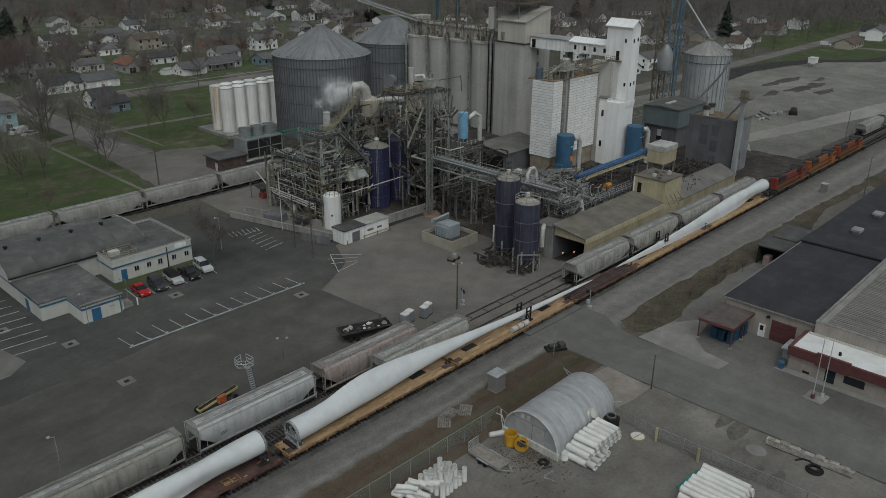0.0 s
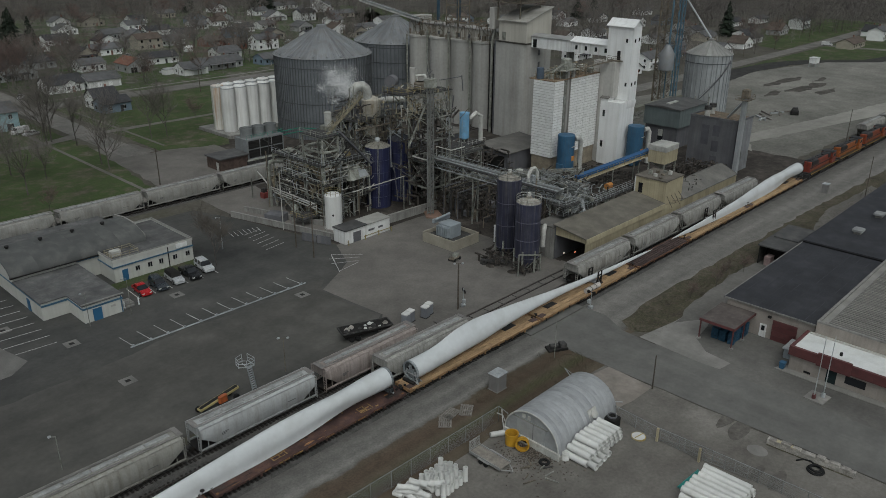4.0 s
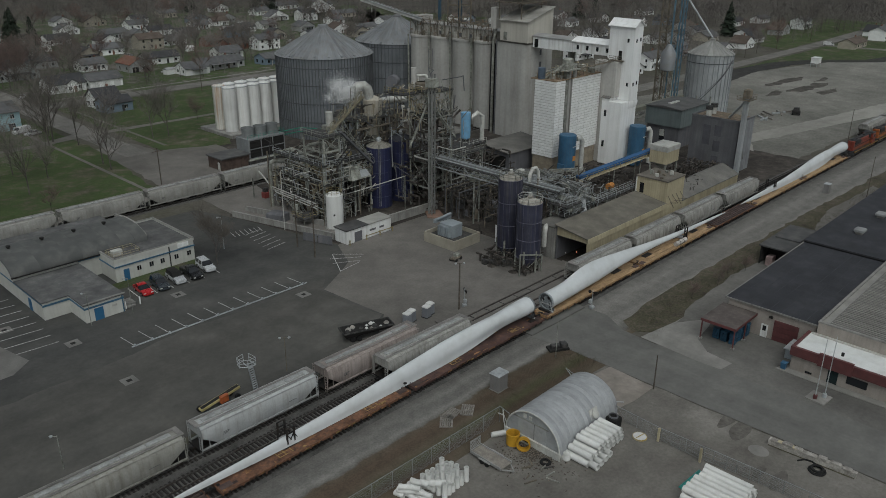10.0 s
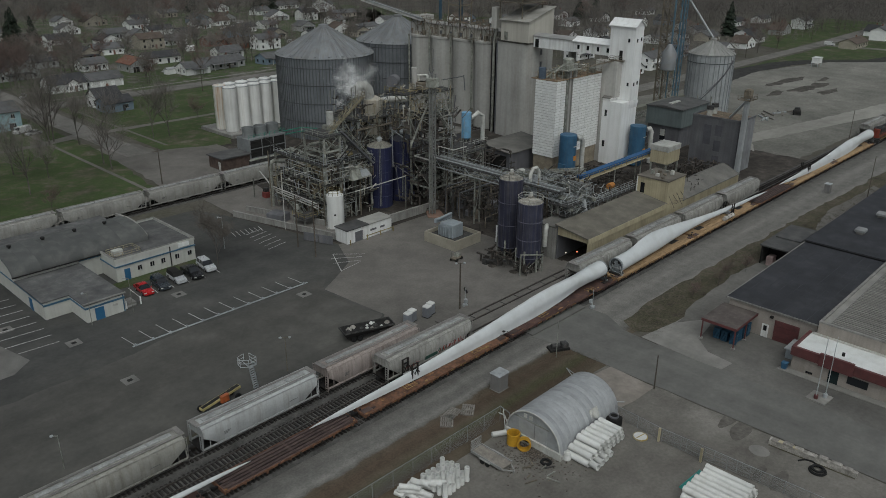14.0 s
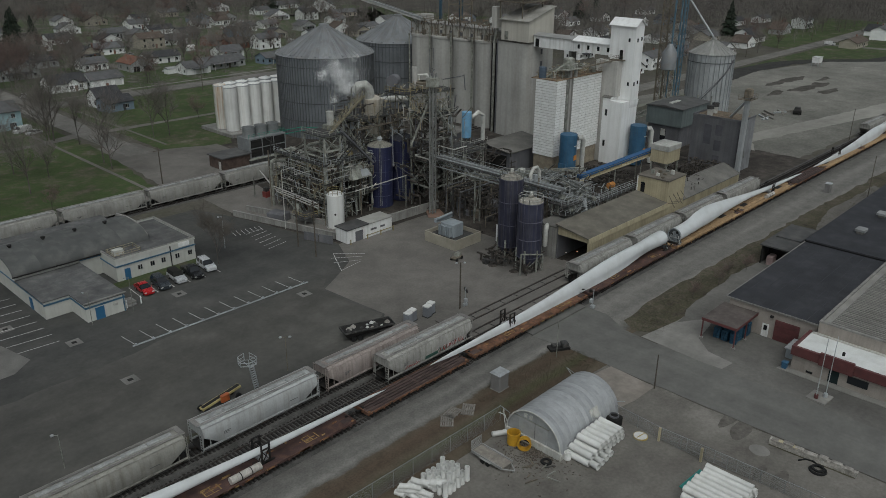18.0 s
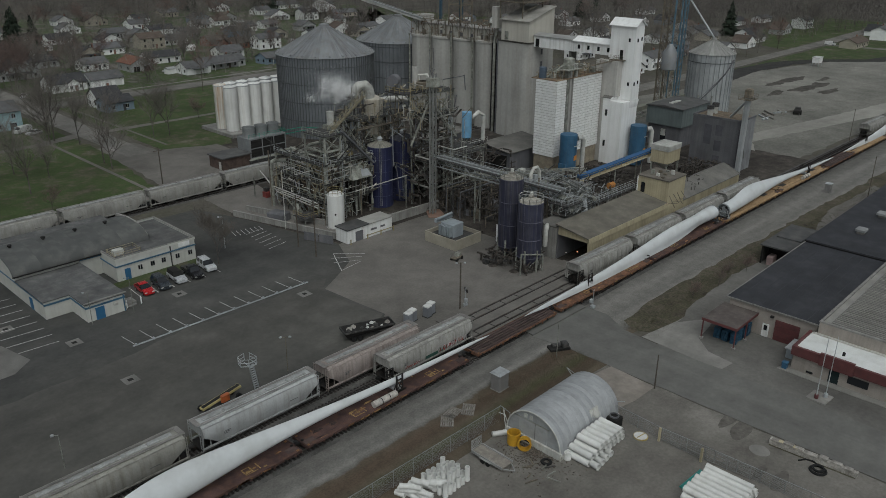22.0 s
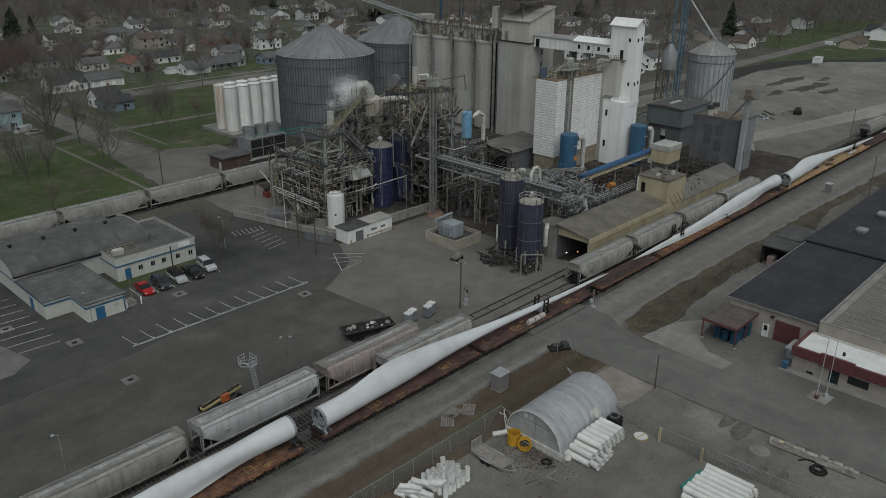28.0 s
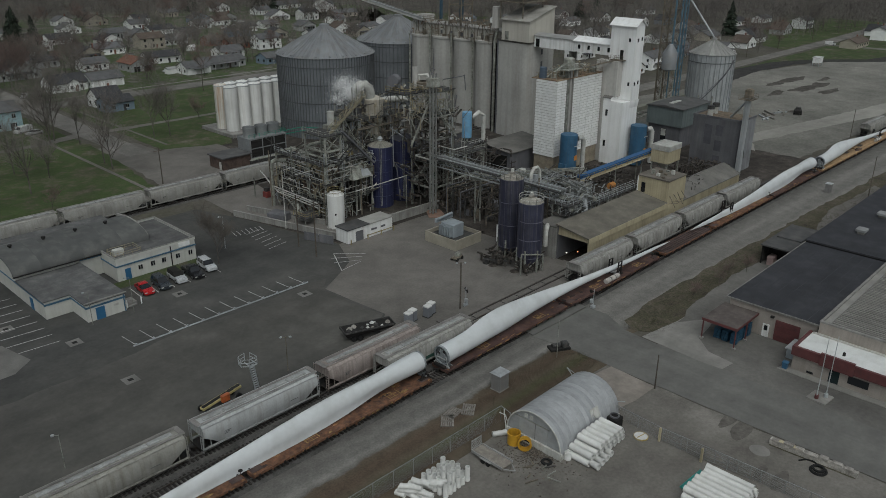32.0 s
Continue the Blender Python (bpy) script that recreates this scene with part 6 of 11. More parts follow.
part("pipe", G().cyl((98.8, 119.5, 6.6), (112.2, 118.2, 7.4), .11, n=8), duct_white, pipe_long)
part("pipe_support", G().box(111.9, 118.1, 0, 112.1, 118.3, 7.4), steel, pipe_long)
rack = thing("low_pipe_rack", "low pale pipe rack along the tank yard edge", "pipe rack")
for k in range(3):
    part("pipe", G().pipe([(96 + k * .4, 150, 5.2 - k * .5), (92.6, 140.5 - k, 4.6 - k * .5), (92.4, 124, 4.4 - k * .5)], .12, 6), R4.choice([galv, duct_white]), rack)
for y in (148, 140.5, 132, 124.4):
    part("trestle", G().box(92.9, y, 0, 93.1, y + .2, 4.6), steel, rack)

# transformer yard
pale_tan = mat("pale_tan_block", (.33, .305, .25), .85, var=.12, dirt=(.24, .215, .17), amount=.5)
ty = thing("transformer_enclosure", "low tan concrete enclosure wall round electrical gear", "wall enclosure", at=T(101.2, 93.4))
part("front_wall", G().box(0, 0, 0, 7.4, .25, 2.1), pale_tan, ty)
part("side_wall", G().box(0, .25, 0, .25, 8.2, 2.1), pale_tan, ty)
part("back_wall", G().box(.25, 7.95, 0, 7.4, 8.2, 2.1), pale_tan, ty)
part("side_wall", G().box(7.15, .25, 0, 7.4, 7.95, 2.1), pale_tan, ty)
part("floor_slab", G().box(.25, .25, 1.2, 7.15, 7.95, 1.35), dark_grate, ty)
tf = thing("transformer", "pale grey-blue electrical transformer with cooling fins", "transformer", at=T(102.4, 95.2, 1.35))
tf.scale = (1.12, 1.12, 1.1)
tg = mat("transformer_grey", (.27, .3, .32), .6, var=.12, scale=.8)
part("case", G().bevel_box(.9, .8, 0, 3.6, 3.8, 2.4, .08), tg, tf)
for k in range(7):
    part("fin", G().box(.1, .9 + k * .4, .3, .88, 1.1 + k * .4, 2.1), tg, tf)
part("conservator", G().cyl((.9, 4.4, 2.7), (4.4, 4.4, 3.0), .22, n=12), tg, tf)
part("bus_duct", G().box(.6, 4.6, 2.0, 4.8, 5.0, 2.7), tg, tf)
cart = thing("utility_cart", "small dusty work cart parked by the wall", "cart", at=T(98.6, 90.6, 0, 10))
part("bed", G().bevel_box(-1.2, -.6, .45, 1.2, .6, .7, .05), rust_steel, cart)
part("engine_box", G().bevel_box(-.2, -.45, .7, .9, .45, 1.3, .08), steel, cart)
part("roll_bar", G().pipe([(-.9, -.5, .7), (-.9, -.5, 1.7), (-.9, .5, 1.7), (-.9, .5, .7)], .05, 6), steel, cart)
for x in (-.8, .8):
    for y in (-.62, .62):
        part("wheel", G().cyl((x, y - .1, .32), (x, y + .1, .32), .32, n=14), dark_void, cart)

# dark load-out silos
for x, y, r, z1, lab in ((106.2, 84.4, 2.15, 15.6, "tall dusty dark blue load-out silo"), (104.6, 78.6, 2.2, 12.9, "dusty dark blue load-out silo with a railed roof")):
    v = thing("loadout_silo", lab, "silo", "load-out silos", at=T(x, y))
    part("shell", G().lathe([(1.0, .9), (r, 2.7), (r, z1)], 28), dusk, v)
    for k in range(4):
        part("hoop", G().lathe([(r + .01, 2.8 + (z1 - 2.8) * k / 3 - .12), (r + .09, 2.8 + (z1 - 2.8) * k / 3 - .06), (r + .01, 2.8 + (z1 - 2.8) * k / 3)], 28), mat("dusk_hoop", (.09, .09, .12), .6), v)
    sm = G().box(r - .01, -.03, 2.8, r + .05, .03, z1 - .1).mesh("seam", MATS["dusk_hoop"])
    for k in range(12):
        part("seam", sm, None, v, at=pose(0, 0, 0, 0, 0, 30 * k + 8))
    part("roof", G().lathe([(r, z1), (.5, z1 + .7), (.5, z1 + 1), (0, z1 + 1)], 24), mat("dusty_roof", (.3, .285, .25), .8, var=.3, scale=1, dirt=(.17, .14, .11), amount=.7), v)
    part("vent", G().cyl((.3, .2, z1 + .8), (.3, .2, z1 + 1.5), .3, n=10), duct_white, v)
    railing(v, [(r * math.cos(a), r * math.sin(a), z1) for a in [2 * math.pi * k / 12 for k in range(13)]], duct_white if z1 < 14 else steel, 1.05, gap=9)
    for k in range(6):
        a = radians(60 * k + 20)
        part("leg", G().box(r * math.cos(a) - .13, r * math.sin(a) - .13, 0, r * math.cos(a) + .13, r * math.sin(a) + .13, 4.2), steel, v)
    for k in range(6):
        a, b = radians(60 * k + 20), radians(60 * k + 80)
        part("leg_brace", G().beam((r * math.cos(a), r * math.sin(a), .3), (r * math.cos(b), r * math.sin(b), 2.4), .1), steel, v)
lo = thing("screw_conveyor", "rust-stained screw conveyor and gear under the silos", "conveyor", at=T(103.5, 81))
part("trough", G().beam((-2.4, 4.5, .7), (1.2, -3.5, 1.6), .4, .35), dark_grate, lo)
part("drive", G().bevel_box(-3.0, 4, 0, -2.1, 5.0, 1.0, .08), dark_grate, lo)
part("portal", G().beam((-2.6, -3.6, 0), (-2.6, -3.6, 4.2), .2).beam((-2.6, -3.6, 4.2), (1.6, -5.2, 3.4), .2).beam((1.6, -5.2, 3.4), (1.6, -5.2, 0), .2), steel, lo)
for x, y in ((101.2, 84), (101.8, 79.5)):
    solid("dust_pile", G().lathe([(1.0, 0), (.6, .2), (.2, .38), (0, .4)], 14), plant_floor, "low heap of spilled meal under the silos", "heap", at=T(x, y))

# conveyor truss from the stair tower to the load-out
ctr = thing("truss_conveyor", "grey lattice-truss conveyor gallery over the yard", "conveyor")
A, B = Vector((115.4, 112, 10.4)), Vector((117.6, 81, 9.4))
truss_dark = mat("truss_dark", (.11, .115, .115), .7, .1, var=.25, scale=.8, dirt=(.17, .165, .15), amount=.5)
part("belt_housing", G().beam(A + Vector((0, 0, 1.6)), B + Vector((0, 0, 1.6)), 1.3, .7), truss_dark, ctr)
part("walkway", G().beam(A + Vector((-1.5, 0, 1.9)), B + Vector((-1.5, 0, 1.9)), .8, .08), dark_grate, ctr)
part("walkway_rail", G().beam(A + Vector((-1.9, 0, 2.9)), B + Vector((-1.9, 0, 2.9)), .07).beam(A + Vector((-1.9, 0, 2.4)), B + Vector((-1.9, 0, 2.4)), .05), galv, ctr)
for s in (-.9, .9):
    o = Vector((s, 0, 0))
    part("chord", G().beam(A + o, B + o, .18), galv, ctr)
    part("chord", G().beam(A + o + Vector((0, 0, 2)), B + o + Vector((0, 0, 2)), .18), galv, ctr)
    web = G()
    n = 16
    for k in range(n):
        p, q = A.lerp(B, k / n) + o, A.lerp(B, (k + 1) / n) + o
        web.beam(p, q + Vector((0, 0, 2)), .1) if k % 2 else web.beam(p + Vector((0, 0, 2)), q, .1)
    part("lattice", web, galv, ctr)
    part("handrail", G().beam(A + o + Vector((0, 0, 3)), B + o + Vector((0, 0, 3)), .06), galv, ctr)
for f in (.35, .95):
    p = A.lerp(B, f)
    part("support_leg", G().beam((p.x - .8, p.y, 0), (p.x - .8, p.y, p.z), .25).beam((p.x + .8, p.y, 0), (p.x + .8, p.y, p.z), .25).beam((p.x - .8, p.y, 1), (p.x + .8, p.y, p.z - 1), .12), steel, ctr)
ct2 = thing("truss_conveyor", "short lattice conveyor rising over the dock roof", "conveyor")
A, B = Vector((117.6, 81.5, 9.2)), Vector((126.5, 80.6, 5.6))
for s in (-.7, .7):
    o = Vector((0, s, 0))
    for z in (0, 1.7):
        part("chord", G().beam(A + o + Vector((0, 0, z)), B + o + Vector((0, 0, z)), .16), galv, ct2)
    for k in range(6):
        p, q = A.lerp(B, k / 6) + o, A.lerp(B, (k + 1) / 6) + o
        part("web", G().beam(p, q + Vector((0, 0, 1.7)), .1), galv, ct2)
part("casing", G().beam(A + Vector((0, 0, .8)), B + Vector((0, 0, .8)), 1.0, .8), steel, ct2)
part("spout", G().cyl((124, 80.3, 8), (122.4, 78.6, 5.8), .45, n=10), galv, ct2)
for x in (118.2, 121.5, 125):
    part("post", G().box(x, 79.3, 0, x + .18, 79.5, 9), steel, ct2)
part("platform", G().box(116, 78.6, 8.7, 121, 83, 8.9), dark_grate, ct2)
railing(ct2, [(116, 83, 8.9), (116, 78.6, 8.9), (121, 78.6, 8.9)], galv)
lift = thing("bucket_elevator", "galvanised elevator head with a curved top on a frame", "elevator leg", at=T(118.6, 88.5))
part("leg", G().box(-.5, -.4, 0, .5, .4, 12.6), galv, lift)
part("head", G().pipe([(-1.4, 0, 11.2), (-1.3, 0, 13), (-.6, 0, 14), (.5, 0, 14), (1.3, 0, 13), (1.4, 0, 10.4)], .35, 10), duct_white, lift)
part("platform", G().box(-2, -1.5, 11, 2, 1.5, 11.15), steel, lift)
railing(lift, [(-2, 1.5, 11.15), (-2, -1.5, 11.15), (2, -1.5, 11.15)], galv)

# loading dock
dk = thing("loading_dock", "cream metal rail loading dock with a brown felt roof", "loading dock", at=T(112, 0))
part("side_wall", G().box(0, 70.95, 0, 27.7, 71.15, 5.7), cream_x, dk)
part("back_wall", G().box(0, 77.6, 0, 27.7, 77.8, 6.7), slate_metal, dk)
part("end_gable", G().hexa([(0, 71.15, 4.9), (.2, 71.15, 4.9), (.2, 77.6, 4.9), (0, 77.6, 4.9), (0, 71.15, 5.7), (.2, 71.15, 5.7), (.2, 77.6, 6.7), (0, 77.6, 6.7)]), cream, dk)
part("roof", G().hexa([(-.4, 70.7, 5.72), (27.65, 70.7, 5.72), (27.65, 78, 6.78), (-.4, 78, 6.78), (-.4, 70.7, 5.95), (27.65, 70.7, 5.95), (27.65, 78, 7.0), (-.4, 78, 7.0)]), mat("brown_felt", (.13, .12, .1), .9, var=.2, scale=.3, dirt=(.18, .165, .14), amount=.6), dk)
part("fascia", G().box(-.42, 70.6, 4.9, 27.65, 70.7, 5.9), cream_x, dk)
# black sheet across the far end, painting the unlit depth of the dock
part("end_wall", G().box(27.4, 71.15, 0, 27.6, 77.6, 5.7), dark_void, dk)
for y in (73.5, 75.9):
    part("work_light", G().cyl((.6, y, 1.6 + .9 * (y < 75)), (.45, y, 1.6 + .9 * (y < 75)), .07, n=10), mat("lamp_glow", (.9, .8, .7), .5, glow=(1, .85, .7, 4)) if y > 75 else mat("lamp_red", (.9, .3, .2), .5, glow=(1, .3, .15, 4)), dk)
ca = thing("concrete_annex", "grey concrete intake block with a bent duct", "building", at=T(111.5, 77.9))
part("block", G().box(0, 0, 0, 9, 4, 6.2), low_wall, ca)
part("duct", G().pipe([(.5, 2.2, 6.0), (-.4, 1.7, 6.2), (-1.0, 1.4, 5.8), (-1.15, 1.35, 5.2), (-1.15, 1.35, 2.6)], .45, 12), duct_white, ca)
part("roof_slab", G().box(-.1, -.1, 6.2, 9.1, 4.1, 6.4), grey_roofing, ca)
gd = thing("small_shed", "narrow white-fronted shed beside the silos", "shed", at=T(110.5, 88))
part("wall", G().box(0, 0, 0, 4.5, 3, 3.6), low_wall, gd)
part("front_frame", G().box(-.1, -.1, 0, 0, .3, 3.7).box(-.1, 2.7, 0, 0, 3.1, 3.7).box(-.1, .3, 3.2, 0, 2.7, 3.7), white_metal, gd)
part("opening", G().box(-.02, .3, 0, .01, 2.7, 3.2), dark_void, gd)

# yellow buildings along the siding
yb = thing("scale_house", "tall cream ribbed metal control building", "building", at=T(139.75, 71.0))
part("wall", G().box(0, 0, 0, 7.0, 6.9, 10.2), cream, yb)
part("side_cladding", G().box(0, -.04, 0, 7.0, 0, 10.2), cream_x, yb)
part("roof", G().box(-.15, -.15, 10.2, 7.15, 7.05, 10.45), mat("gravel_roof", (.15, .135, .115), .9, var=.3), yb)
part("door", G().box(-.06, 5.2, 6.9, 0, 6.1, 9.0), window_dark, yb)
part("corner_trim", G().box(-.1, 6.85, 5, .1, 7.05, 10.2), white_metal, yb)
for q in range(7):
    part("roof_gear", G().bevel_box(.6 + q * .8, 1.5 + (q * 37 % 5) * .8, 10.45, 1.1 + q * .8, 2.2 + (q * 37 % 5) * .8, 10.8 + .25 * (q % 3), .05), R4.choice([steel, rust_steel, duct_white]), yb)
for k in range(4):
    part("wall_bracket", G().beam((.8 + k * 1.6, 0, 7.2), (.3 + k * 1.6, -1.7, 5.2 + .6 * (k % 2)), .09).beam((.3 + k * 1.6, 0, 5.6), (.9 + k * 1.6, -1.9, 6.0), .07), rust_steel, yb)
yc = thing("unloading_shed", "low cream shed with a grey pitched roof", "shed", at=T(146.9, 71.3))
part("wall", G().box(0, 0, 0, 27.5, 7, 4.6), cream_x, yc)
part("gable", G().extrude_x([(0, 4.6), (7, 4.6), (4.2, 6.2)], 0, .15), cream, yc)
for pr in ([(-.2, 4.5), (4.2, 6.25), (4.2, 6.4), (-.2, 4.65)], [(7.2, 4.5), (7.2, 4.65), (4.2, 6.4), (4.2, 6.25)]):
    part("roof_slope", G().extrude_x(pr, .05, 27.7), grey_roofing, yc)
cube = thing("weigh_hopper", "cream box hopper raised on steel posts", "hopper", at=T(167.2, 86))
part("box", G().bevel_box(0, 0, 5.2, 6, 4.6, 9.2, .06), cream, cube)
part("top", G().bevel_box(-.1, -.1, 8.2, 6.1, 4.7, 9.5, .06), duct_white, cube)
for x in (.3, 5.7):
    for y in (.3, 4.3):
        part("post", G().box(x - .15, y - .15, 0, x + .15, y + .15, 5.2), steel, cube)
part("cone", G().hexa([(2.4, 1.8, 3.4), (3.6, 1.8, 3.4), (3.6, 2.8, 3.4), (2.4, 2.8, 3.4), (.4, .4, 5.2), (5.6, .4, 5.2), (5.6, 4.2, 5.2), (.4, 4.2, 5.2)]), duct_white, cube)

# blue dust filters and belt
for x, y, z, h, lab in ((155.4, 106.4, 2.9, 8.2, "blue upright dust filter with an orange plate"), (178, 100.6, 1.5, 9.0, "blue dust filter beside the white tower")):
    f = thing("dust_filter", lab, "dust filter", "dust filters", at=T(x, y, z))
    part("housing", G().lathe([(2.1, 0), (2.1, h - .1), (2.0, h), (0, h + .1)], 14), blue_paint, f)
    part("hopper", G().lathe([(.5, -2.6), (2.1, 0)], 14), blue_paint, f)
    part("hatch", G().box(-2.4, -1.0, -1.0, -1.2, 1.0, 1.2), blue_paint, f)
    part("plate", G().box(-.5, -2.16, 2.0, .6, -2.1, 3.2), orange_box, f)
    for k in range(4):
        a = radians(45 + 90 * k)
        part("leg", G().box(1.7 * math.cos(a) - .1, 1.7 * math.sin(a) - .1, -z, 1.7 * math.cos(a) + .1, 1.7 * math.sin(a) + .1, 0), steel, f)
    part("duct", G().pipe([(2, -1.2, h - 1.2), (3.1, -1.6, h - 1.1), (3.6, -1.8, h - 1.9), (3.6, -1.8, 0), (3.3, -2.2, -z + 1.5), (3.3, -2.2, -z + .4)], .62, 12), duct_white, f)
    part("label_bars", G().box(-.6, -2.14, h - 2.8, 1.0, -2.1, h - 2.6), duct_white, f)
bb = thing("blue_belt_conveyor", "inclined belt conveyor under a bright blue cover", "conveyor")
A, B = Vector((150, 99.2, 2.2)), Vector((170.5, 91.5, 6.6))
mid = lambda f, z: tuple(A.lerp(B, f) + Vector((0, 0, z)))
part("blue_cover", G().beam(mid(0, .8), mid(1, .8), 1.5, .7), mat("bright_blue", (.028, .1, .24), .5, var=.15, dirt=(.06, .11, .2), amount=.5), bb)
part("frame", G().beam(mid(0, .0), mid(1, .0), 1.7, .35), MATS["cream_metal"], bb)
railing(bb, [tuple(Vector(mid(0, 0)) + Vector((0, -1.2, .1))), tuple(Vector(mid(1, 0)) + Vector((0, -1.2, .1)))], yellow_rail)
part("walkway", G().beam(tuple(Vector(mid(0, 0)) + Vector((0, -1, 0))), tuple(Vector(mid(1, 0)) + Vector((0, -1, 0))), .8, .1), MATS["cream_metal"], bb)
for f in (.1, .45, .8):
    p = A.lerp(B, f)
    part("leg", G().beam((p.x, p.y - .7, 0), (p.x, p.y - .7, p.z), .2).beam((p.x, p.y + .7, 0), (p.x, p.y + .7, p.z), .2), steel, bb)
om = thing("orange_motor", "orange drive motor on a small steel stand", "motor", at=T(147, 88.5))
part("stand", G().box(-1.2, -1, 0, -1, 1, 3.2).box(1, -1, 0, 1.2, 1, 3.2).box(-1.3, -1.1, 3.2, 1.3, 1.1, 3.35), steel, om)
part("motor", G().cyl((-.8, 0, 4), (.8, 0, 4), .7, n=14), orange_box, om)
railing(om, [(-1.3, 1.1, 3.35), (-1.3, -1.1, 3.35), (1.3, -1.1, 3.35)], rust_steel)

# teal control block, grey concrete block, lattice tower
tb = thing("teal_block", "two-storey teal-grey metal building with an overhanging upper floor", "building", at=T(200, 100))
part("lower_storey", G().box(.6, .6, 0, 15.4, 10.4, 6), slate_metal, tb)
part("upper_storey", G().box(0, 0, 6, 16, 11, 11), teal_metal, tb)
part("roof", G().extrude_x([(-.3, 11), (11.3, 11), (11.3, 11.15), (5.5, 11.7), (-.3, 11.15)], -.3, 16.3), dark_roofing, tb)
part("skylight", G().box(3, 5, 11.5, 8, 6, 11.95), duct_white, tb)
part("window", G().box(.52, 4.8, 1.8, .6, 6.4, 5), window_dark, tb)
part("window_frame", G().box(.44, 4.9, 3.0, .52, 6.3, 4.9), duct_white, tb)
gb = thing("receiving_block", "tall grey concrete receiving building with a flat roof", "building", at=T(187.6, 78.4))
part("block", G().box(0, 0, 0, 9, 12.4, 13.2), slate_metal, gb)
# paler sheet over the right side: the haze before it is put into the colour
part("side_panel", G().box(-.03, -.05, 0, 9, 0, 13.3), mat("pale_slate", (.21, .215, .225), .8, var=.2, scale=.3, dirt=(.32, .32, .325), amount=.7, streak=True), gb)
part("parapet", G().box(-.1, -.1, 13.2, 9.1, .2, 13.7).box(-.1, .2, 13.2, .2, 12.5, 13.7).box(.2, 12.2, 13.2, 9.1, 12.5, 13.7), slate_metal, gb)
part("boarded_opening", G().box(-.06, 7, 6.5, 0, 9, 11.5), mat("slate_board", (.085, .085, .095), .8), gb)
for x, y in ((2, 9), (5.6, 9.4)):
    f = part("roof_fan", G().cyl((x, y, 13.2), (x, y, 15.0), .7, n=14), duct_white, gb)
    part("fan_cowl", G().cyl((x, y, 15.0), (x, y, 15.9), .9, n=14), dark_grate, f)
part("roof_gravel", G().box(.2, .2, 13.2, 9, 12.2, 13.3), mat("brown_gravel", (.16, .125, .09), .95, var=.4, scale=1, dirt=(.08, .07, .06), amount=.6), gb)
for k in range(3):
    part("boarded_opening", G().box(-.06, 4.2, 1.2 + k * 3.9, -.02, 6.0, 3.9 + k * 3.9), MATS["slate_board"], gb)
part("corner_post", G().box(-.12, -.14, 0, .25, -.06, 13.3), MATS["slate_board"], gb)
lg = thing("bucket_elevator", "pale galvanised bucket elevator leg with a platform head", "elevator leg", at=T(187.2, 77.2))
part("casing", G().box(-.6, -.5, 0, .6, .5, 19.6), galv, lg)
part("head", G().bevel_box(-1, -.8, 19.6, 1.2, .8, 21.8, .3), rust_steel, lg)
part("platform", G().box(-2, -1.5, 19.2, 2, 1.6, 19.35), rust_steel, lg)
railing(lg, [(-2, 1.6, 19.35), (-2, -1.5, 19.35), (2, -1.5, 19.35), (2, 1.6, 19.35)], rust_steel)
part("strut", G().beam((.6, 0, 9), (4.2, .6, 3.6), .15), steel, lg)
part("spout", G().cyl((1, 0, 19.4), (3, 5, 13.6), .3, n=8), galv, lg)
lt = thing("lattice_tower", "tall rusty and blue lattice tower with a pale hopper bin", "tower", at=T(227.2, 120.9))
for x in (-2, 2):
    for y in (-2, 2):
        part("leg", G().box(x - .2, y - .2, 0, x + .2, y + .2, 46), rust_steel if y > 0 else mat("tower_blue", (.1, .17, .22), .7, var=.3), lt)
for k in range(13):
    z = k * 3.5
    for a, b in (((-2, -2), (2, -2)), ((-2, -2), (-2, 2)), ((2, -2), (2, 2)), ((-2, 2), (2, 2))):
        part("girt", G().beam((*a, z + 3.5), (*b, z + 3.5), .16), rust_steel, lt)
        part("brace", G().beam((*a, z), (*b, z + 3.5), .13).beam((*b, z), (*a, z + 3.5), .13), rust_steel, lt)
for x, y in ((1.4, -3.4), (3.0, -3.4), (3.0, -2.3)):
    part("blue_leg", G().box(x - .12, y - .12, 0, x + .12, y + .12, 46), MATS["tower_blue"], lt)
for k in range(26):
    z = k * 1.75
    part("blue_brace", G().beam((1.4, -3.4, z + 1.75 * (k % 2)), (3.0, -3.4, z + 1.75 * (1 - k % 2)), .1).beam((3.0, -3.4, z + 1.75 * (k % 2)), (3.0, -2.3, z + 1.75 * (1 - k % 2)), .1), MATS["tower_blue"], lt)
vessel("hopper_bin", 221.3, 117.2, 2.2, 17.2, 22.6, bin_roof, "pale hopper bin on legs beside the lattice tower", 2.6, 20, 4, "silo")
br = thing("conveyor_bridge", "horizontal truss conveyor bridge between towers", "conveyor", at=T(200, 118))
part("belt", G().box(0, -1, 7.2, 34, 1, 8.4), mat("dusty_green", (.17, .17, .14), .8, var=.2), br)
for y in (-1.1, 1.1):
    part("chord", G().box(0, y - .1, 5.2, 34, y + .1, 5.4), steel, br)
    for k in range(16):
        part("web", G().beam((k * 2.1, y, 5.3 + 1.9 * (k % 2)), (k * 2.1 + 2.1, y, 7.2 - 1.9 * (k % 2)), .12), steel, br)
for x in (4, 16, 29):
    part("pier", G().box(x - .6, -1, 0, x + .6, 1, 5.2), pale_concrete, br)
sd = thing("storage_shed", "low dark metal shed under the elevator", "shed", at=T(148, 118.5))
part("wall", G().box(0, 0, 0, 16, 9, 5.2), slate_metal, sd)
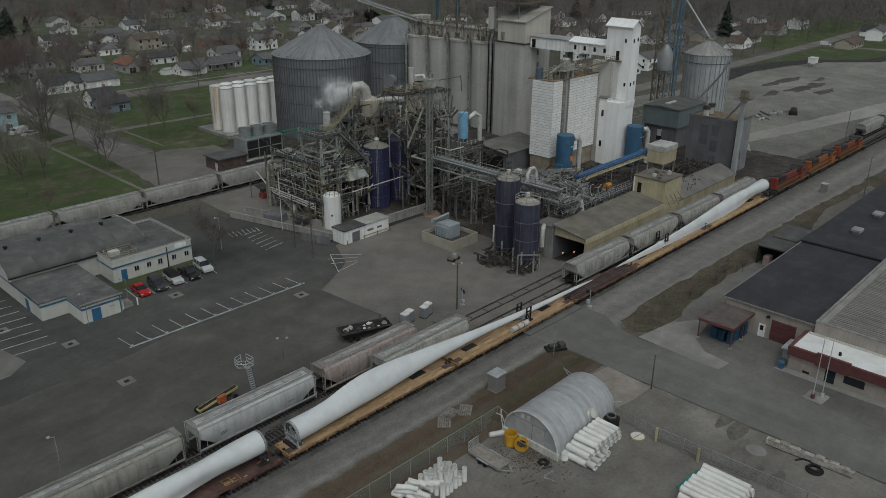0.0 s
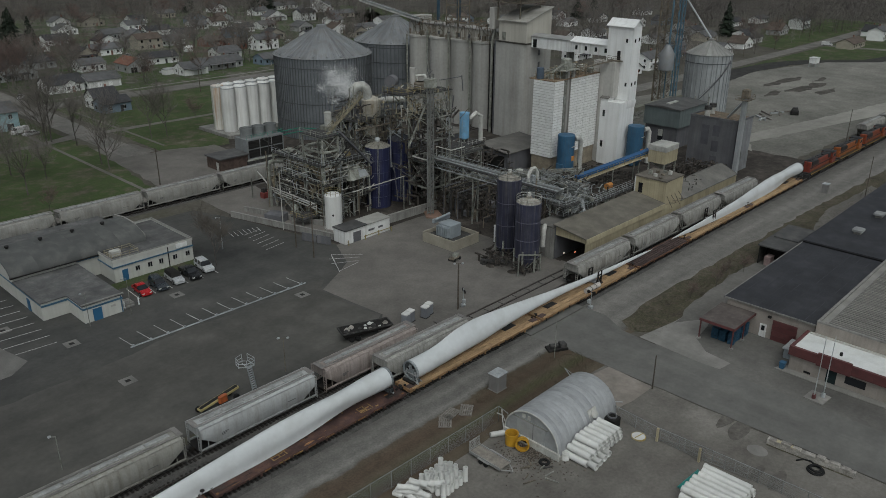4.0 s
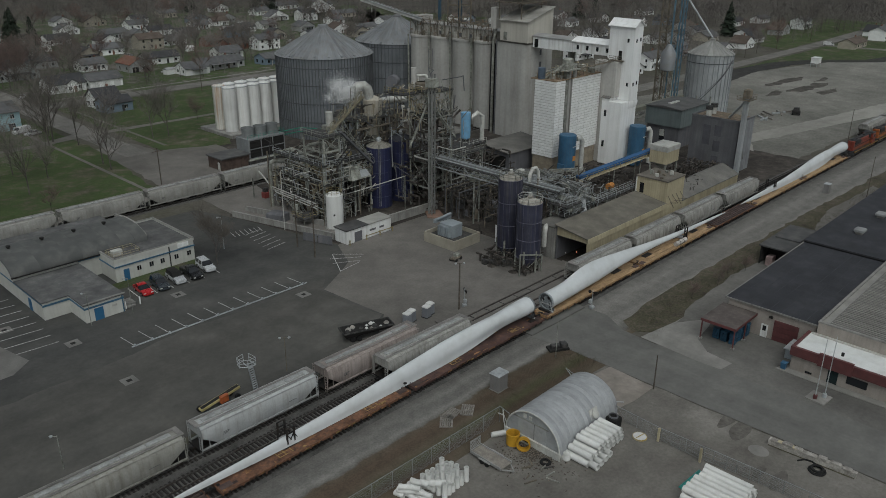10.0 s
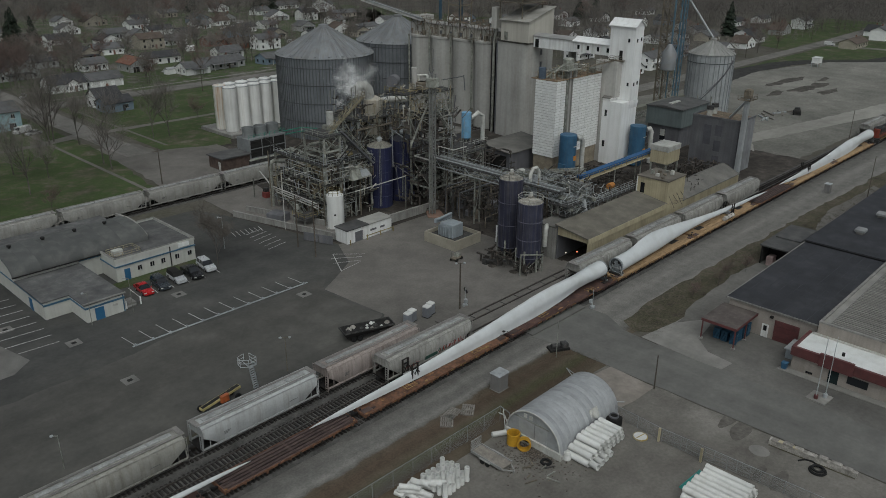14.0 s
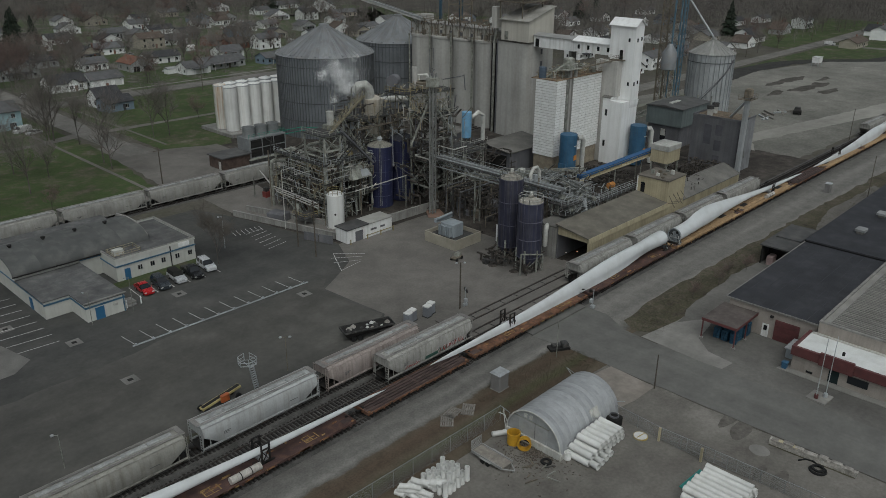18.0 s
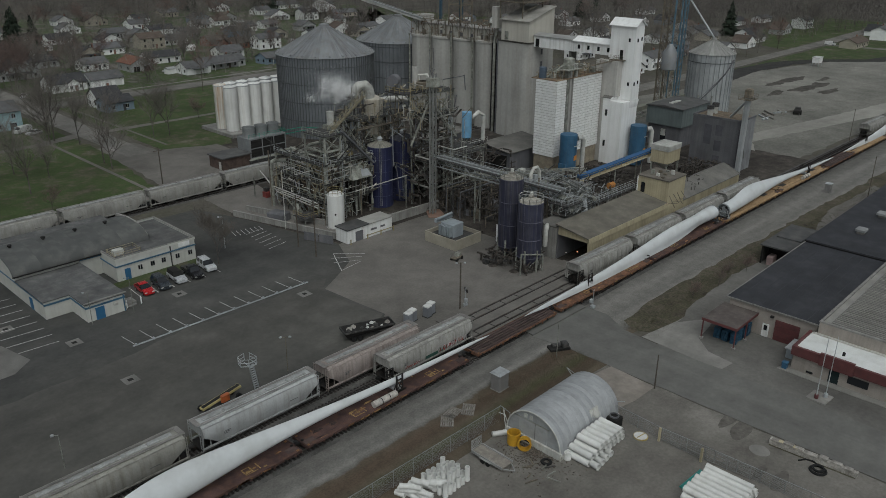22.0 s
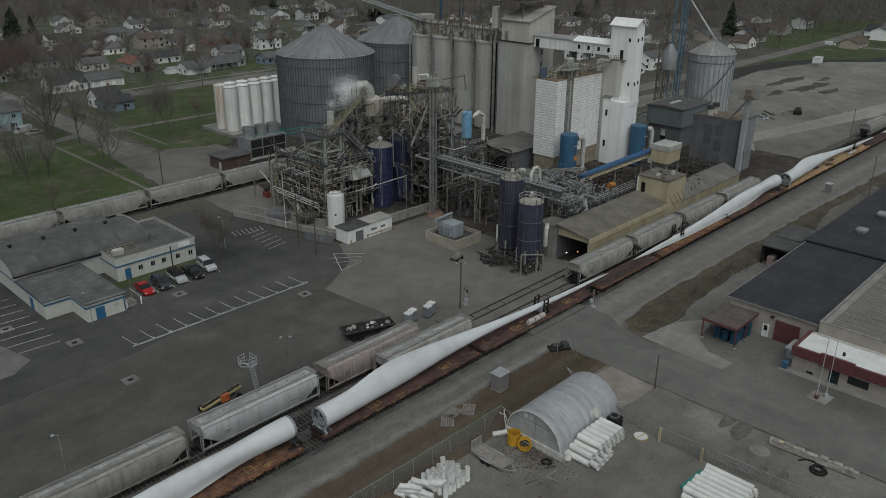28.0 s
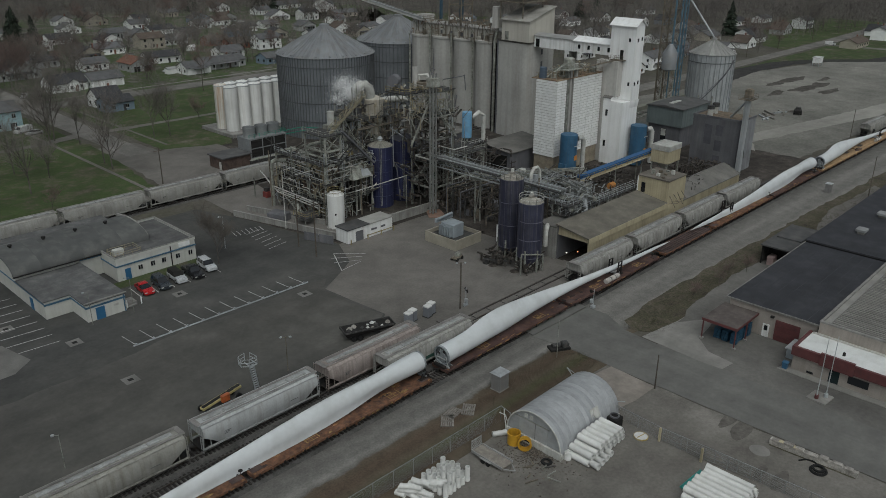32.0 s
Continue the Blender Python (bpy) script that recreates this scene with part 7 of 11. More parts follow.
part("roof", G().hexa([(-.4, -.4, 5.2), (16.4, -.4, 5.2), (16.4, 9.4, 6.4), (-.4, 9.4, 6.4), (-.4, -.4, 5.4), (16.4, -.4, 5.4), (16.4, 9.4, 6.6), (-.4, 9.4, 6.6)]), grey_roofing, sd)
part("opening", G().box(-.06, 1, 0, 0, 8, 4.4), dark_void, sd)
lb = vessel("light_blue_filter", 144.5, 130, 1.25, 7.5, 14.5, sky_blue, "bright light-blue upright filter vessel", .15, 16, 4)
part("duct", G().pipe([(1, -.8, 13), (2.6, -1.6, 14.3), (3.8, -2.2, 13.4), (3.8, -2.2, 0)], .55, 12), duct_white, lb)
fl = thing("filter_platform", "small steel platform round the light-blue vessel", "platform", at=T(142, 128))
part("deck", G().box(-2, -2, 7, 6, 5, 7.2), dark_grate, fl)
railing(fl, [(-2, 5, 7.2), (-2, -2, 7.2), (6, -2, 7.2)], duct_white)
for x in (-1.8, 5.8):
    for y in (-1.8, 4.8):
        part("leg", G().box(x - .12, y - .12, 0, x + .12, y + .12, 7), steel, fl)
for k, (x, y, w, d, h) in enumerate(((134, 104, 7, 5, 5), (121, 121, 12, 6, 9), (133.5, 126, 9, 8, 6.5), (127, 98.5, 8, 6, 3.2), (136, 92, 8, 7, 4), (138, 137, 16, 8, 7))):
    s = thing("plant_building", "low grimy flat-roofed plant building among the pipework", "building", "plant outbuildings", at=T(x, y))
    part("wall", G().box(0, 0, 0, w, d, h), R4.choice([slate_metal, dark_grate, slate_metal]), s)
    part("roof", G().box(-.25, -.25, h, w + .25, d + .25, h + .25), R4.choice([grey_roofing, dark_roofing]), s)
    part("door", G().box(-.05, d * .3, 0, 0, d * .3 + 1.1, 2.1), dark_void, s)
    part("roof_unit", G().bevel_box(w * .3, d * .3, h + .25, w * .3 + 1.6, d * .3 + 1.2, h + 1.3, .08), duct_white, s)
for k in range(16):
    x, y = R4.uniform(119, 148), R4.uniform(84, 108)
    v = thing("yard_pipework", "tangle of grey pipes and valves in the plant yard", "pipes", "yard pipework", at=T(x, y))
    h = R4.uniform(1.5, 5.5)
    a, b = R4.uniform(-5, 5), R4.uniform(-5, 5)
    part("pipe", G().pipe([(0, 0, 0), (0, 0, h), (a, 0, h), (a, b, h), (a, b, 0)], R4.uniform(.1, .3), 8), R4.choice([steel, galv, rust_steel, duct_white]), v)

for k in range(34):
    fx, fy, fz = R4.choice([((92.6, 106.5), (121.4, 122.4), (3, 13)), ((92.2, 93.4), (123, 140), (2, 12)), ((106.5, 119.5), (125.8, 127.2), (8, 22)), ((114, 121.5), (111.8, 112.8), (3, 24)), ((112.5, 134), (79.5, 93), (2, 9))])
    x, y, z = R4.uniform(*fx), R4.uniform(*fy), R4.uniform(*fz)
    pts, p = [Vector((x, y, z))], Vector((x, y, z))
    for q in range(3):
        d = R4.choice([Vector((1, 0, 0)), Vector((0, 1, 0)), Vector((0, 0, 1)), Vector((0, 0, -1)), Vector((-1, 0, 0))]) * R4.uniform(1.5, 5)
        if p.z + d.z < .5 or (p + d - pts[-1]).length < .5 or (len(pts) > 1 and (p + d - pts[-2]).length < .6):
            continue
        p = p + d
        pts.append(p.copy())
    if len(pts) < 3:
        continue
    pts.append(Vector((pts[-1].x, pts[-1].y + .01, 0)) if pts[-1].z > .6 else pts[-1] + Vector((.6, 0, 0)))
    v = thing("process_pipe", "pale bent pipe running down the outside of the steelwork", "pipe", "outer process pipes")
    part("pipe", G().pipe([Vector((q.x, q.y, min(q.z, 17 + .07 * i))) for i, q in enumerate(pts)], R4.uniform(.07, .17), 7), R4.choice([duct_white, rust_steel, steel, rust_steel]), v)


def box_truss(name, A, B, w, h, n, m, label, cover=None):
    """An open four-chord lattice girder from A to B."""
    f = thing(name, label, "conveyor")
    A, B = Vector(A), Vector(B)
    side = (B - A).cross(Vector((0, 0, 1))).normalized() * w / 2
    up = Vector((0, 0, h))
    for s in (side, -side):
        for z in (up * 0, up):
            part("chord", G().beam(A + s + z, B + s + z, .16), m, f)
        for k in range(n):
            p, q = A.lerp(B, k / n) + s, A.lerp(B, (k + 1) / n) + s
            part("web", G().beam(p, q + up, .09).beam(p, p + up, .09) if k % 2 else G().beam(p + up, q, .09).beam(p, p + up, .09), m, f)
    part("belt_casing", G().beam(A + up * .45, B + up * .45, w * .6, h * .4), cover or steel, f)
    for t in (.08, .92):
        p = A.lerp(B, t)
        part("support_post", G().beam((p.x, p.y, 0), (p.x, p.y, p.z), .2), m, f)
    return f


truss_m = mat("truss_grey", (.22, .23, .225), .6, .2, var=.2, scale=.5, dirt=(.13, .12, .105), amount=.6)
box_truss("truss_conveyor", (120.3, 91.7, 8.2), (130, 90, 8.8), 1.3, 1.5, 7, truss_m, "galvanised lattice conveyor crossing the yard")
box_truss("truss_conveyor", (128.2, 90.8, 8.6), (125, 78.6, 7.6), 1.4, 1.6, 8, truss_m, "galvanised lattice conveyor sloping over the dock roof")
box_truss("truss_conveyor", (117.6, 79.0, 7.2), (129, 82.6, 8.2), 1.2, 1.4, 7, truss_m, "short galvanised lattice girder above the dock")
box_truss("truss_conveyor", (133.8, 98, 7.4), (125.6, 82, 8.4), 1.2, 1.4, 9, truss_m, "grey lattice conveyor feeding the load-out")
box_truss("pipe_bridge", (121.5, 108, 6.5), (150, 97.5, 4.4), 1.0, 1.2, 12, steel, "grey pipe bridge running to the blue belt conveyor")
# rails and pipes along the dock's rear edge
wk = thing("dock_walkway", "long railed steel walkway behind the dock roof", "walkway", at=T(112, 79))
part("deck", G().box(4, 0, 6.9, 30, 1.3, 7.05), dark_grate, wk)
railing(wk, [(4, 0, 7.05), (30, 0, 7.05)], galv)
railing(wk, [(4, 1.3, 7.05), (30, 1.3, 7.05)], galv)
for k in range(6):
    part("post", G().box(5 + k * 4.8, .5, 0, 5.2 + k * 4.8, .7, 6.9), steel, wk)
# pale pipe runs and handrails along the open faces of the process frame
for k, (z, r, m) in enumerate(((2.6, .12, steel), (3.4, .07, galv), (5.6, .12, steel), (6.6, .06, duct_white), (9.4, .08, galv), (10.6, .1, steel), (11.3, .06, galv), (14.2, .08, steel))):
    v = thing("process_pipe", "pale pipe running along the face of the steelwork", "pipe", "outer process pipes")
    y0, x1 = 122.2 - .12 * (k % 3), 100 + (k * 29 % 7)
    part("pipe", G().pipe([(93.1, 124 + (k * 13 % 11), z), (93.1, y0, z), (x1, y0, z), (x1, y0, max(.1, z - 2.4 - (k % 3)))], r, 7), m, v)
    v = thing("process_pipe", "pale pipe running along the face of the steelwork", "pipe", "outer process pipes")
    y1 = 131 + (k * 17 % 9)
    part("pipe", G().pipe([(93.0 - .1 * (k % 2), 126 + k % 4, z + .5), (93.0 - .1 * (k % 2), y1, z + .5), (93.0 - .1 * (k % 2), y1, max(.1, z - 2))], r, 7), m, v)
dct = thing("elbow_duct", "fat grey elbow duct at the end of the process frame", "duct")
part("duct", G().pipe([(95.4, 137.5, 10.4), (93.4, 139.4, 10.4), (92.7, 140.0, 9.9), (92.5, 140.2, 9), (92.5, 140.2, .1)], .5, 12), steel, dct)
for k, (x, y, z) in enumerate(((96, 122.0, 4.6), (103.5, 121.8, 8.6), (93.0, 127, 8.6), (93.0, 133.5, 4.6), (108, 126.9, 13.3), (112, 126.9, 7.2), (117, 112.4, 10.8), (119.5, 112.4, 20.8), (115, 126.9, 18.8))):
    v = thing("valve_set", "cluster of pale valves and gauges on the steelwork", "valves", "valve clusters", at=T(x, y, z))
    part("body", G().cyl((0, 0, 0), (0, 0, .9), .2, n=8), duct_white if k % 2 else galv, v)
    part("wheel", G().cyl((-.3, -.25, .7), (.3, -.25, .7), .05, n=6).cyl((0, -.3, .62), (0, -.2, .62), .28, n=10), rust_steel, v)

# thin rods, hangers, ladders and small lines that fill the steelwork
for k in range(110):
    fx, fy, fz = ((93, 107), (121.8, 139), (0, 13)) if k % 3 == 0 else (((106, 121), (125.5, 138), (3, 25)) if k % 3 == 1 else ((112, 123), (111.5, 120), (4, 28)))
    p = Vector((R4.uniform(*fx), R4.uniform(*fy), R4.uniform(*fz)))
    d = R4.choice([Vector((0, 0, 1)), Vector((0, 0, 1)), Vector((1, 0, 0)), Vector((0, 1, 0)), Vector((1, 0, .7)), Vector((-1, .4, .8))])
    q = p + d * R4.uniform(2, 6.5)
    low = min(p.z, q.z)
    g = G().pipe([p, q, q + Vector((R4.uniform(-1.5, 1.5), R4.uniform(-1.5, 1.5), .3)), Vector((q.x + .8, q.y, max(0.0, low - R4.uniform(1, 6))))], R4.uniform(.05, .13), 6)
    solid("small_pipe", g, R4.choice([steel, rust_steel, dark_grate, steel, galv, slate_metal]), "thin grimy pipe threaded through the steelwork", "pipe", "small pipes in the steelwork")
for k, (x, y, z0, z1) in enumerate(((114.5, 112.6, 0, 25), (121.3, 114, 0, 26), (118, 112.5, 4, 24), (107, 127.2, 0, 19), (113, 127.1, 7, 24), (98.2, 122.3, 0, 17))):
    g = G()
    for s in (-.22, .22):
        g.box(x + s - .03, y - .03, z0, x + s + .03, y + .03, z1)
    for j in range(int((z1 - z0) / .5)):
        g.box(x - .22, y - .02, z0 + .3 + j * .5, x + .22, y + .02, z0 + .35 + j * .5)
    solid("access_ladder", g, galv if k % 2 else steel, "caged access ladder fixed to the steelwork", "ladder", "access ladders")

# rods, brackets, rails and small lines too fine to pick apart, one tangle for each part of the steelwork
def tangle(xs, ys, zs, n, m, label, r0=.03, r1=.08, run_len=2.2):
    g = G()
    for k in range(n):
        p = Vector((R4.uniform(*xs), R4.uniform(*ys), R4.uniform(*zs)))
        d = R4.choice([Vector((1, 0, 0)), Vector((0, 1, 0)), Vector((0, 0, -1)), Vector((1, 0, 0)), Vector((0, 1, 0)), Vector((0, 0, -1)), Vector((.8, 0, .5))])
        q = p + d * R4.uniform(.5, run_len)
        q.z = max(.15, min(q.z, zs[1] + .5))
        if (q - p).length > .2:
            g.beam(p, q, R4.uniform(r0, r1) * 2)
        if k % 6 == 0:
            a, b, c = R4.uniform(.2, .6), R4.uniform(.2, .6), R4.uniform(.2, .7)
            g.bevel_box(p.x, p.y, p.z, p.x + a, p.y + b, p.z + c, .04)
    return solid("steelwork_fittings", g, m, label, "fittings", "", "stuff")


tan_fit = mat("tan_fittings", (.3, .265, .19), .8, var=.35, scale=.8, dirt=(.14, .105, .07), amount=.6)
pale_fit = mat("pale_fittings", (.44, .43, .39), .7, var=.3, scale=.8, dirt=(.2, .17, .13), amount=.5)
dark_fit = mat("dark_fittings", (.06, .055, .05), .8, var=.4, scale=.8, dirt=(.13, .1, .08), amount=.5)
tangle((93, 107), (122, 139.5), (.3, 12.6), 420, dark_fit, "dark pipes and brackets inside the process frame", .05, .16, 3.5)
tangle((92.6, 106.5), (121.6, 124), (.5, 12.8), 70, pale_fit, "pale rods and conduits on the process frame front")
tangle((92.6, 95), (122, 140), (.5, 12.8), 130, tan_fit, "tan rods and conduits on the process frame side")
tangle((110, 121), (112, 119.5), (20, 27.4), 150, tan_fit, "tan rails and brackets round the top platform")
tangle((110, 121), (112, 119.5), (20, 27.2), 50, pale_fit, "pale conduits round the top platform")
tangle((107, 119), (126, 137), (7, 22), 220, tan_fit, "tan pipework round the dryer vessel")
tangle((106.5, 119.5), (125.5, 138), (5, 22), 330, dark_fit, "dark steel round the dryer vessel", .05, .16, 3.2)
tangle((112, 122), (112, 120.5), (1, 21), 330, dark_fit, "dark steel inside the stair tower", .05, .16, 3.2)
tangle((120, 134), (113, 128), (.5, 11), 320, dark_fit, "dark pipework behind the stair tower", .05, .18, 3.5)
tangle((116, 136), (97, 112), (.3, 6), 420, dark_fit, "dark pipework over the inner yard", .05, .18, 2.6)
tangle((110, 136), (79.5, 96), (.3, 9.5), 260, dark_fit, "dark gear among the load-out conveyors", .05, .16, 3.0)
tangle((117, 131), (78.5, 92), (5.5, 10.5), 240, mat("galv_fittings", (.3, .315, .315), .6, .2, var=.25, dirt=(.16, .15, .135), amount=.5), "galvanised rails round the load-out conveyors")
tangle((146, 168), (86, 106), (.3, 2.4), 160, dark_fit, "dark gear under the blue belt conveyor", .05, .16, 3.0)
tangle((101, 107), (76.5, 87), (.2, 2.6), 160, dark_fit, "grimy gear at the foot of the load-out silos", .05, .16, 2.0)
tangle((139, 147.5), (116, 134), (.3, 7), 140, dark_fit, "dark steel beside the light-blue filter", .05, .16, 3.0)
tangle((180, 187), (150, 187), (26, 31.5), 260, mat("rust_fittings", (.2, .15, .11), .85, var=.35, dirt=(.1, .08, .06), amount=.6), "rusty rails and pipes on the elevator roof")
tangle((177, 187), (79, 90), (.2, 3), 170, dark_fit, "dark rubble and gear beside the receiving building", .06, .2, 2.5)
tangle((147, 160), (72, 77.5), (5.6, 6.9), 40, dark_fit, "bent brackets lying on the shed roof", .03, .06, 1.6)
tangle((155, 173), (111, 117), (23.4, 25.5), 140, tan_fit, "tan brackets on the panelled silo roof")

# lattice lift mast on its red-brown slab
ms = thing("lift_mast", "tall grey lattice mast with a ladder on a reddish slab", "mast", at=T(113.2, 111.2))
part("slab", G().prism([(-2.3, -1), (.3, -4), (2.8, .6), (.8, 3)], 0, .3), mat("red_slab", (.2, .13, .1), .9, var=.25), ms)
pale_steel = mat("pale_steel", (.25, .255, .245), .6, .2, var=.2, scale=.5, dirt=(.16, .14, .12), amount=.6)
for x in (-.42, .42):
    for y in (-.42, .42):
        part("leg", G().box(x - .13, y - .13, .3, x + .13, y + .13, 30), pale_steel, ms)
for k in range(14):
    z = .6 + k * 2.1
    part("girt", G().box(-.42, -.48, z, .42, -.36, z + .12).box(-.48, -.36, z, -.36, .36, z + .12), pale_steel, ms)
    part("brace", G().beam((-.42, -.42, z), (.42, -.42, z + 2.1), .08), pale_steel, ms)
    part("brace", G().beam((-.42, .42, z), (-.42, -.42, z + 2.1), .08), pale_steel, ms)
part("head_box", G().bevel_box(-1, -1, 27.4, 1, 1, 29.2, .1), steel, ms)
# crowded pipe rack behind the mast
pk = thing("yard_pipe_rack", "crowded rusty pipe rack over the inner yard", "pipe rack", at=T(119, 104))
for x in (0, 5, 10, 15):
    for y in (0, 6):
        part("post", G().box(x - .14, y - .14, 0, x + .14, y + .14, 5.6), rust_steel, pk)
    part("cap_beam", G().box(x - .14, -.6, 5.6, x + .14, 6.6, 5.85), rust_steel, pk)
    part("cap_beam", G().box(x - .12, -.3, 3.4, x + .12, 6.3, 3.6), rust_steel, pk)
for k in range(11):
    y, z = -.3 + k * .62, 5.98 if k % 3 else 3.72
    part("pipe", G().pipe([(-2 - k % 3, y, .2), (-2 - k % 3, y, z), (15 + k % 4, y, z), (15 + k % 4, y, z - 2.2)], .07 + .03 * (k % 4), 7), (rust_steel, dark_grate, slate_metal, dark_grate)[k % 4], pk)

for k in range(22):
    x, y = R4.uniform(117, 136), R4.uniform(98, 112)
    a, b, c = R4.uniform(.8, 2.6), R4.uniform(.8, 2.2), R4.uniform(.7, 2.6)
    v = thing("machine", "dark grimy pump or bin in the inner yard", "machine", "machines in the inner yard", at=T(x, y, .03, R4.uniform(-20, 20)))
    part("housing", G().bevel_box(0, 0, 0, a, b, c, .1) if k % 2 else G().lathe([(a * .5, 0), (a * .5, c), (.1, c + .3), (0, c + .3)], 12), R4.choice([dark_grate, rust_steel, slate_metal, dark_grate]), v)
    part("outlet", G().pipe([(a * .4, b * .4, c * .5), (a * .4, b * .4, c + .8), (a + .8, b * .4, c + .8), (a + .8, b * .4, .1)], .09, 6), R4.choice([rust_steel, dark_grate, steel]), v)

# ---- office by the parking lot ----
off_white = mat("office_white", (.5, .5, .465), .8, var=.06, scale=.4, dirt=(.4, .39, .36), amount=.45, streak=True)
off_blue = mat("office_blue", (.06, .13, .2), .6, var=.15)
felt = mat("roof_felt", (.1, .1, .1), .9, var=.28, scale=.3, fine=3, dirt=(.16, .155, .15), amount=.75)
barrel_m = mat("barrel_roof", (.09, .092, .09), .85, var=.14, scale=.25, dirt=(.15, .148, .14), amount=.6, rnd=.03)
off = thing("office_building", "low cream office building with blue trim and a barrel roof", "office building")
part("entrance_wing", G().box(40, 114.1, 0, 46.2, 120, 3.0), off_white, off)
part("front_wing", G().box(35.9, 119.7, 0, 46.2, 131, 3.0), off_white, off)
part("wing_roof", G().prism([(35.7, 119.5), (39.8, 119.5), (39.8, 113.9), (46.4, 113.9), (46.4, 131), (35.7, 131)], 3.0, 3.18), felt, off)
part("blue_band", G().box(39.95, 114.02, 2.3, 46.25, 114.1, 2.6), off_blue, off)
part("blue_band", G().box(39.92, 114.1, 2.3, 40.0, 119.65, 2.6), off_blue, off)
part("blue_band", G().box(35.85, 119.62, 2.3, 39.92, 119.7, 2.6), off_blue, off)
part("blue_band", G().box(35.82, 119.7, 2.55, 35.9, 150, 2.75), off_blue, off)
part("parapet", G().box(39.75, 113.85, 3.18, 46.45, 114.1, 3.36), low_wall, off)
part("blue_door", G().box(41.4, 114.0, 0, 42.8, 114.1, 2.1), mat("door_blue", (.035, .12, .23), .5, var=.1), off)
part("blue_door", G().box(35.8, 124.5, 0, 35.9, 125.6, 2.1), MATS["door_blue"], off)
part("wall_sign", G().box(44.3, 114.03, 1.5, 45.0, 114.1, 1.9), duct_white, off)
part("main_wall", G().box(35.9, 131, 0, 58.9, 143.7, 3.95), off_white, off)
part("rear_wall", G().box(35.9, 143.7, 0, 58.9, 150.8, 3.3), off_white, off)
# eaves gutter, near-black so that it also paints the shadow gap below
part("gutter", G().box(35.4, 130.45, 3.75, 59, 130.72, 3.95), dark_void, off)
part("blue_band", G().box(46.3, 130.92, 3.4, 58.9, 131, 3.6), off_blue, off)
part("rear_roof", G().box(35.7, 143.7, 3.3, 59, 151, 3.6), felt, off)
arc = [(130.6 + 13.2 * (.5 - .5 * math.cos(math.pi * k / 16)) ** .96, 3.95 + 2.25 * math.sin(math.pi * k / 16) ** .9) for k in range(17)]
arc2 = [(y, z + .16) for y, z in arc[::-1]]
for k in range(10):
    part("roof_sheet", G().extrude_x(arc + arc2, 35.4 + 2.36 * k, 37.75 + 2.36 * k), barrel_m, off, "dark grey curved roof sheet")
part("barrel_gable", G().extrude_x(arc, 35.8, 35.95), off_white, off)
for a, b in zip((38, 43.5, 49, 54.5), (1, 1, 1, 1)):
    part("roof_vent", G().cyl((a, 138, 6.0), (a, 138, 6.7), .22, n=10).cyl((a, 138, 6.6), (a, 138, 6.85), .36, n=10), dark_void, off)
part("fire_parapet", G().extrude_x([(131.2, 3.4), (143.5, 3.4), (143.5, 5.9), (139, 6.45), (135.5, 6.4), (131.2, 5.0)], 58.9, 59.2), low_wall, off)
part("right_wing", G().box(50.1, 125.3, 0, 65, 140.5, 3.9), off_white, off)
part("right_roof", G().box(50.3, 125.5, 3.9, 64.8, 140.3, 4.02), felt, off)
for a in ((50.0, 125.2, 65.1, 125.45), (50.0, 125.45, 50.25, 131.3), (64.85, 125.45, 65.1, 140.6), (59.3, 140.35, 64.85, 140.6)):
    part("parapet", G().box(a[0], a[1], 3.9, a[2], a[3], 4.35), off_white, off)
    part("parapet_cap", G().box(a[0] - .04, a[1] - .04, 4.35, a[2] + .04, a[3] + .04, 4.42), low_wall, off)
part("blue_band", G().box(50.02, 125.12, 2.75, 65.1, 125.2, 3.0), off_blue, off)
part("blue_band", G().box(49.92, 125.2, 2.75, 50.0, 131, 3.0), off_blue, off)
part("blue_door", G().box(51.5, 125.2, 0, 52.5, 125.3, 2.1), MATS["door_blue"], off)
for x in (54.3, 56.6, 58.7, 61.4, 63.9):
    w = part("window", G().box(x - .36, 125.22, 1.25, x + .36, 125.3, 2.1), window_dark, off)
    part("window_frame", G().box(x - .44, 125.18, 1.15, x + .44, 125.24, 1.25).box(x - .44, 125.18, 2.1, x + .44, 125.24, 2.18).box(x - .03, 125.18, 1.25, x + .03, 125.24, 2.1), duct_white, w)
part("sign_board", G().box(61.7, 125.1, 3.2, 63.9, 125.2, 4.0), white_metal, off)
part("downpipe", G().box(60.1, 125.15, 0, 60.25, 125.3, 3.9), dark_void, off)
part("corner_post", G().box(45.9, 113.95, 0, 46.05, 114.1, 3.1), off_blue, off)
ac = thing("roof_ac_unit", "pale air-conditioning unit inside a roof guard rail", "air conditioner", at=T(51, 127.5, 4.02))
part("case", G().bevel_box(0, 0, 0, 1.8, 1.1, .9, .06), duct_white, ac)
railing(ac, [(-.6, -1.4, 0), (4.2, -1.4, 0), (4.2, 1.6, 0), (-.6, 1.6, 0), (-.6, -1.4, 0)], MATS["cream_metal"], .9)
st = thing("entrance_steps", "small grey concrete steps with white posts by the office", "steps", at=T(46.3, 115.2))
part("tread", G().box(0, 0, 0, 2.2, 2.2, .5).box(.2, -.5, 0, 2.0, 0, .25), low_wall, st)
for x in (.2, 2.6):
    part("post", G().box(x, -.6, 0, x + .16, -.44, 1.4), white_metal, st)

# lot markings
marks = tagged(new("pavement_markings"), "worn white stall lines and kerb stops of the parking lot", "parking lines", "", "structure")


def stripe(x0, y0, x1, y1, w=.14, z=.068):
    part("stall_line", G().beam((x0, y0, z), (x1, y1, z), w, .012), line_paint, marks)


